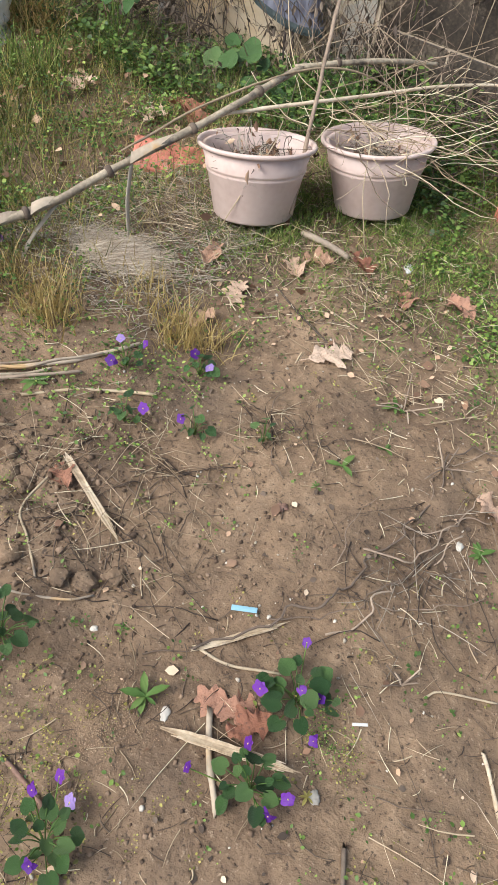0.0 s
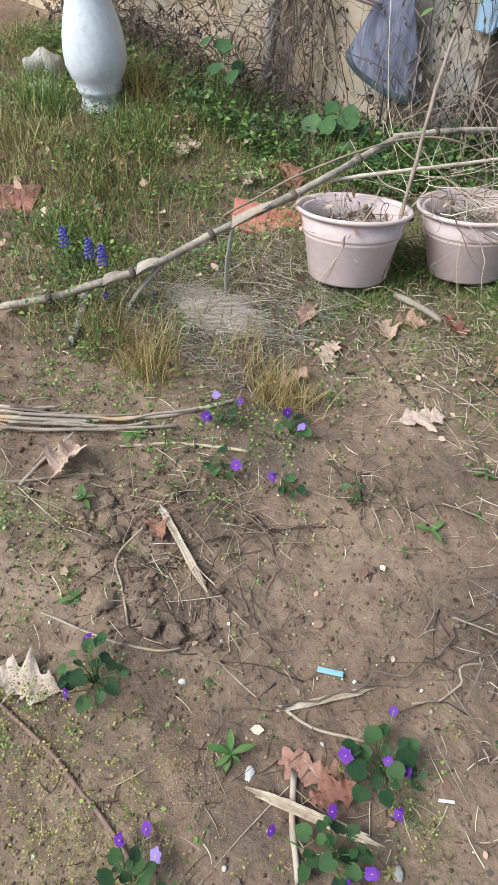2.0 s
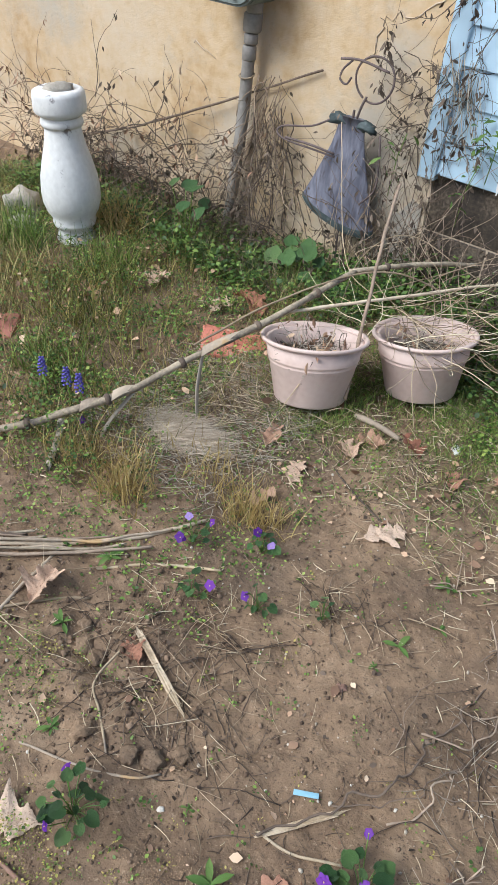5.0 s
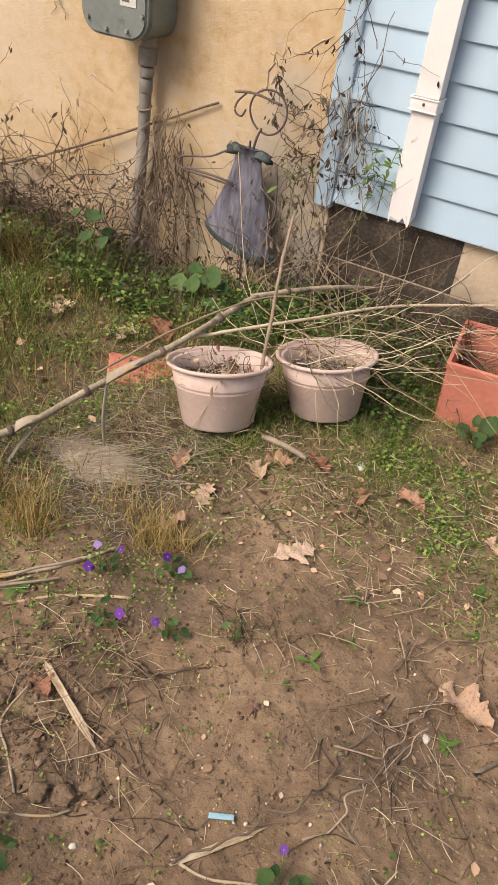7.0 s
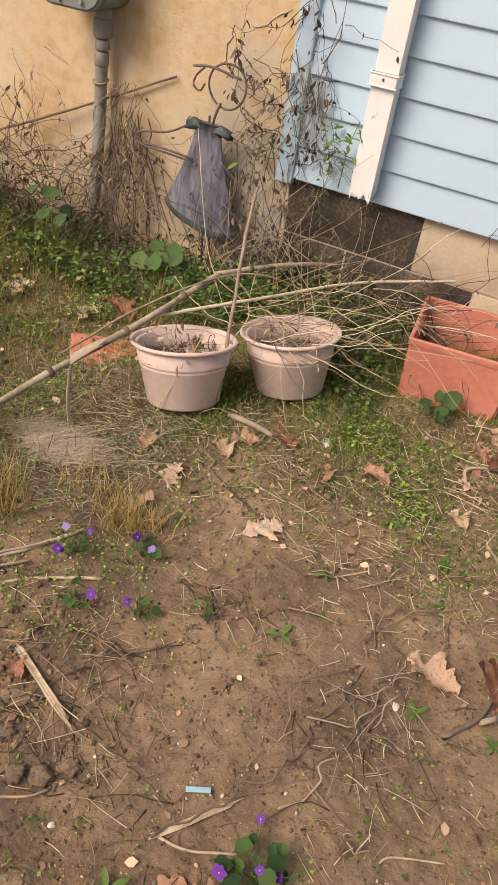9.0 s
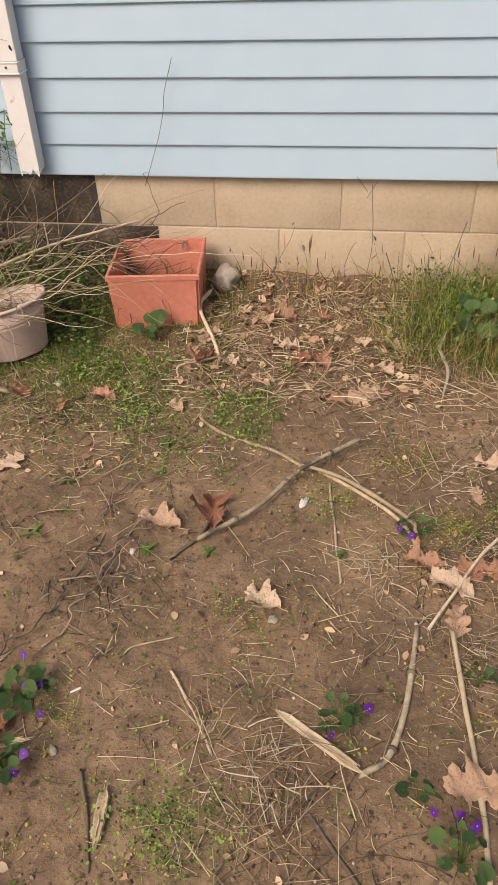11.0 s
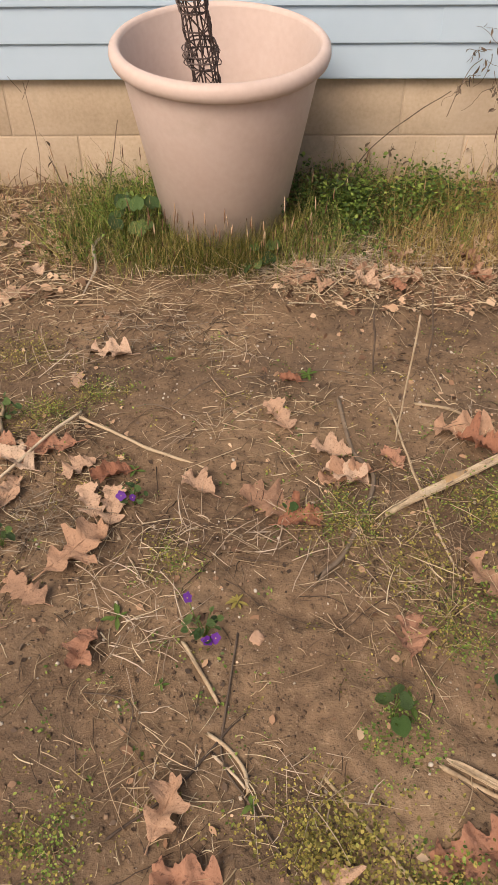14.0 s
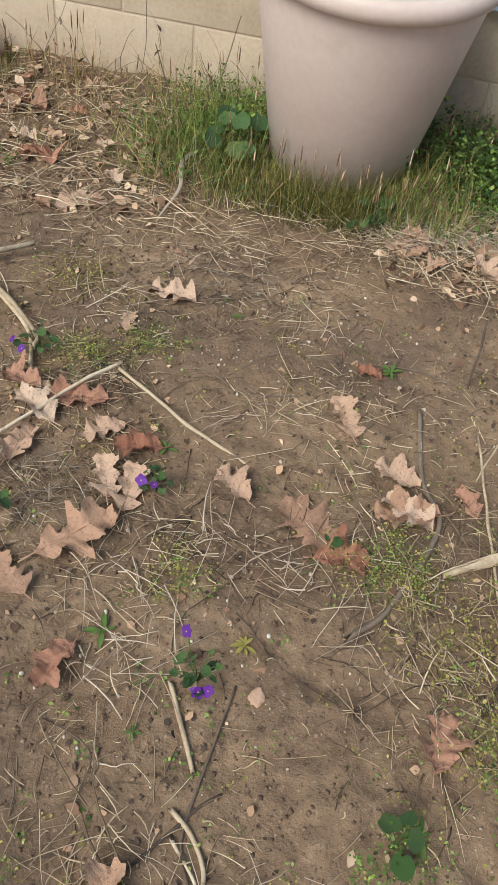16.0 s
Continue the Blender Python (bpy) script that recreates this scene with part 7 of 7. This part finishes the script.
tangle("dead_vine", 150, lambda r: (r.uniform(-3.000, -1.892), r.uniform(-0.22, -0.04), r.uniform(0.02, 0.28)), lambda r: (r.normal(0, 0.8), r.normal(0, 0.2), r.normal(0.35, 0.5)), 0.30, 0.0013, 0.22, 0.06, RUSTSTEM, "brown dead bramble with withered leaves against stucco", 420, LITTER, 24)
tangle("dead_vine", 60, lambda r: (r.uniform(-1.464, -1.135), r.uniform(-0.20, -0.05), r.uniform(0.0, 0.12)), lambda r: (r.normal(0, 0.35), r.normal(-0.05, 0.15), 1), 0.42, 0.0012, 0.16, 0.03, RUSTSTEM, "thin brown dead stems in the corner by the siding", 160, BARK, 25)
tangle("dead_vine", 18, lambda r: (r.uniform(-1.824, -1.711), r.uniform(-0.12, -0.04), r.uniform(0.16, 0.46)), lambda r: (r.normal(0, 0.4), r.normal(-0.15, 0.2), -1), 0.42, 0.0022, 0.2, 0.08, BARK, "dark twisted dead vine on the conduit", 60, BARK, 26)
tangle("dead_vine", 16, lambda r: (r.uniform(-1.553, -1.168), r.uniform(-0.12, -0.05), r.uniform(0.0, 0.1)), lambda r: (r.normal(0, 0.3), r.normal(-0.1, 0.2), 1), 0.45, 0.0013, 0.10, 0.01, BARK, "thin dead stems standing by the wall", 60, BARK, 15)
tangle("dead_vine", 170, lambda r: (r.uniform(-2.85, -1.95), r.uniform(-0.20, -0.04), r.uniform(-0.02, 0.16)), lambda r: (r.normal(0, 0.9), r.normal(-0.05, 0.25), r.normal(0.25, 0.5)), 0.26, 0.0016, 0.30, 0.07, ROOT, "dark matted bramble at the foot of the stucco wall", 700, BARK, 34, -0.02, -0.03)
tangle("dead_vine", 70, lambda r: (r.uniform(-1.98, -1.50), r.uniform(-0.26, -0.05), r.uniform(-0.03, 0.10)), lambda r: (r.normal(0, 0.7), r.normal(-0.1, 0.3), r.normal(0.4, 0.4)), 0.26, 0.0015, 0.28, 0.09, ROOT, "dark dead vine heaped at the foot of the conduit", 240, ROOT, 35, -0.02, -0.03)
tangle("dead_vine", 60, lambda r: (r.uniform(-1.45, -1.02), r.uniform(-0.14, -0.04), r.uniform(0.0, 0.22)), lambda r: (r.normal(0, 0.5), r.normal(-0.05, 0.15), r.normal(0.6, 0.4)), 0.28, 0.0011, 0.24, 0.05, ROOT, "dark dead stems in the corner under the siding", 220, BARK, 36, -0.045, -0.03)
tangle("dead_stalks", 34, lambda r: (r.uniform(-0.35, 1.6), r.uniform(-0.20, -0.04), 0.03), lambda r: (r.normal(0, 0.25), r.normal(0, 0.15), 1), 0.20, 0.0010, 0.10, 0.02, BARK, "thin dry weed stalks along the foundation", 70, BARK, 16)
for pts, r0 in (([(0.078, -0.110, 0.030), (0.102, -0.100, 0.205), (0.091, -0.090, 0.387)], 0.0013), ([(0.310, -0.192, 0.020), (0.336, -0.180, 0.164), (0.369, -0.170, 0.305)], 0.0018), ([(0.199, -0.188, 0.030), (0.180, -0.166, 0.100), (0.147, -0.160, 0.197)], 0.002), ([(-0.623, -0.045, 0.353), (-0.553, -0.045, 0.530), (-0.530, -0.045, 0.630), (-0.50, -0.045, 0.72)], 0.0013),
                ([(0.992, -0.217, 0.05), (1.087, -0.184, 0.20), (1.210, -0.153, 0.30), (1.332, -0.123, 0.37)], 0.002), ([(1.332, -0.123, 0.30), (1.370, -0.126, 0.42), (1.399, -0.145, 0.46)], 0.0015), ([(0.077, -0.083, 0.36), (0.047, -0.082, 0.40)], 0.001), ([(0.077, -0.083, 0.34), (0.107, -0.084, 0.39)], 0.001)):
    cane(pts, r0, BARK, "thin dark dead weed stalk by the foundation", "dry_twig", "twig", 0)
tangle("dead_vine", 12, lambda r: (r.uniform(1.36, 1.48), -0.08, r.uniform(0.36, 0.5)), lambda r: (r.normal(0, 0.5), r.normal(0, 0.1), r.normal(-0.2, 0.6)), 0.12, 0.001, 0.3, 0.05, BARK, "dry hanging seed heads by the wall", 40, BARK, 17)


def climber(x, y, z, n, seed, label):
    """Fresh green leaves on a short climbing shoot."""
    r = random.Random(seed)
    t = thing("climbing_shoot", label, "plant", "", pose(x, y, z))
    tv, tf = tube_data([(0, 0, -0.12), (0.01, -0.01, 0), (0.03, -0.02, 0.07)], 0.0015, 5)
    obj("stalk", mesh_of("stalk", tv, tf), WEED, t)
    for i in range(n):
        obj("leaf", LONGS[i % 2], BRIGHTLEAF, t, "", pose(r.uniform(-0.05, 0.05), r.uniform(-0.04, 0.0), r.uniform(-0.06, 0.07), r.uniform(-50, 20), r.uniform(-30, 30), r.uniform(0, 360)) @ Matrix.Scale(r.uniform(0.022, 0.042), 4))


climber(-1.061, -0.05, 0.518, 34, 3, "green leafy shoot climbing beside the downspout")
climber(-1.33, -0.07, 0.412, 14, 4, "small green shoot climbing on the stucco corner")
climber(-1.114, -0.05, 0.379, 10, 5, "small green shoot under the siding edge")


def broad_weed(x, y, n, size, tall, spread, seed, label):
    """A plant with large round leaves held up on stalks."""
    r = random.Random(seed)
    t = thing("broadleaf_weed", label, "weed", "", pose(*G(x, y)))
    for i in range(n):
        a, d = 2.4 * i + r.uniform(-0.3, 0.3), spread * math.sqrt((i + 0.4) / n)
        lx, ly, lz = d * math.cos(a), d * math.sin(a), tall * r.uniform(0.55, 1.1)
        obj("leaf", HEARTS[i % 4], BRIGHTLEAF, t, "", pose(lx, ly, lz, r.uniform(10, 45), r.uniform(-20, 20), r.uniform(-40, 40)) @ Matrix.Scale(size * r.uniform(0.7, 1.15), 4))
        tv, tf = tube_data(smooth_line([(lx * 0.3, ly * 0.3, 0), (lx * 0.7, ly * 0.7, lz * 0.7), (lx, ly, lz)], 3), 0.0014, 5)
        obj("leaf_stalk", mesh_of("leaf_stalk", tv, tf), WEED, t)


broad_weed(0.423, -0.382, 9, 0.052, 0.13, 0.07, 1, "broad round-leaved green weed beside the large planter")
broad_weed(0.816, -0.487, 5, 0.040, 0.06, 0.05, 2, "low round-leaved weed at the foot of the planter")
broad_weed(-1.524, -0.257, 7, 0.055, 0.13, 0.08, 3, "broad-leaved green weed by the stucco wall")
broad_weed(-1.392, -0.278, 6, 0.050, 0.10, 0.07, 4, "broad-leaved green weed at the foot of the figure")
broad_weed(-0.547, -0.398, 5, 0.045, 0.05, 0.05, 5, "broad green leaves before the terracotta planter")
broad_weed(-1.918, -0.290, 6, 0.050, 0.20, 0.08, 6, "broad-leaved green weed among dead bramble")
stone(-0.363, -0.108, (0.11, 0.08, 0.12), "pale rough concrete lump against the foundation", CONC, 8)

t = thing("blue_clip", "small blue plastic clip on the rim of the large planter", "plastic clip", "", pose(0.731, -0.535, 0.508))
bm = bmesh.new()
box(bm, (-0.009, -0.004, -0.012), (0.009, 0.004, 0.002), 0.003)
part("clip_body", bm, mat("bright_blue_plastic", [(0.3, (0.10, 0.24, 0.62)), (0.7, (0.16, 0.34, 0.74))], 30, 120, 0.4, 0.05, 0.001), t)
tangle("dead_vine", 20, lambda r: (r.uniform(-1.00, -0.89), r.uniform(-0.56, -0.46), 0.12), lambda r: (r.normal(0, 0.8), r.normal(0, 0.8), r.normal(0.2, 0.3)), 0.13, 0.0012, 0.3, 0.04, BARK, "dead dry stems inside the second pot", 50, LITTER, 19, -0.02, 0.112)

# dense dead leaves and straw along the foundation
r = random.Random(77)
for _ in range(30):
    a, b = (r.uniform(-0.42, 0.28), r.uniform(-0.62, -0.10)) if r.random() < 0.6 else (r.uniform(0.85, 1.55), r.uniform(-0.68, -0.42))
    oak(a, b, r.uniform(0.05, 0.085), r.uniform(0, 360), r.choice((1, 2, 3, 3, 4)), r.random() < 0.3, 0.012, r.uniform(0, 18))
x = np.concatenate([rng.uniform(-0.45, 0.32, 900), rng.uniform(0.85, 1.6, 700)])
y = np.concatenate([rng.uniform(-0.68, -0.04, 900), rng.uniform(-0.72, -0.36, 700)])
scatter("leaf_litter", LEAFLET, np.stack([x, y, gz(x, y) + 0.006], 1), np.stack([rng.normal(0, 0.5, len(x)), rng.normal(0, 0.6, len(x)), rng.uniform(0, 6.28, len(x))], 1), 0.012 + 0.026 * rng.random(len(x)) ** 2, LITTER, "broken dead leaves along the foundation", "leaf litter")
x, y = np.concatenate([rng.uniform(-0.4, 0.3, 700), rng.uniform(0.85, 1.6, 600)]), np.concatenate([rng.uniform(-0.7, -0.05, 700), rng.uniform(-0.72, -0.36, 600)])
straws("wall_straw", x, y, 0.10, 0.0016, STRAW, "dry straw matted along the foundation", 0.25, 0.014)

# seed spikes that stand before the planter and along the wall
x = np.concatenate([rng.uniform(0.45, 0.95, 90), rng.uniform(-0.35, 0.5, 70), rng.uniform(0.9, 1.6, 40)])
y = np.concatenate([rng.uniform(-0.53, -0.44, 90), rng.uniform(-0.30, -0.03, 70), rng.uniform(-0.35, -0.05, 40)])
tall = 0.05 + 0.14 * rng.random(len(x)) ** 1.4
turn = np.stack([rng.normal(0, 0.09, len(x)), rng.normal(0, 0.09, len(x)), rng.uniform(0, 6.28, len(x))], 1)
base = np.stack([x, y, gz(x, y)], 1)
scatter("seed_stalks", STALK, base, turn, np.stack([tall * 0 + 0.0011, tall * 0 + 0.0011, tall], 1), DRYGRASS, "thin upright grass stalks before the planter", "grass")
SPIKE = ([(0, 0, 0), (0.5, 0, 0.3), (-0.25, 0.43, 0.35), (-0.25, -0.43, 0.3), (0.35, 0.1, 0.7), (-0.2, 0.3, 0.72), (-0.2, -0.3, 0.68), (0, 0, 1)], [(0, 2, 1), (0, 3, 2), (0, 1, 3), (1, 2, 5, 4), (2, 3, 6, 5), (3, 1, 4, 6), (4, 5, 7), (5, 6, 7), (6, 4, 7)])
tips = base + np.einsum("nij,nj->ni", turn_matrices(*turn.T), np.stack([0 * tall, 0 * tall, tall * 0.82], 1))
scatter("seed_spikes", SPIKE, tips, turn, np.stack([tall * 0 + 0.0045, tall * 0 + 0.0045, tall * 0.3], 1), LITTER, "brown feathery grass seed heads before the planter", "grass")
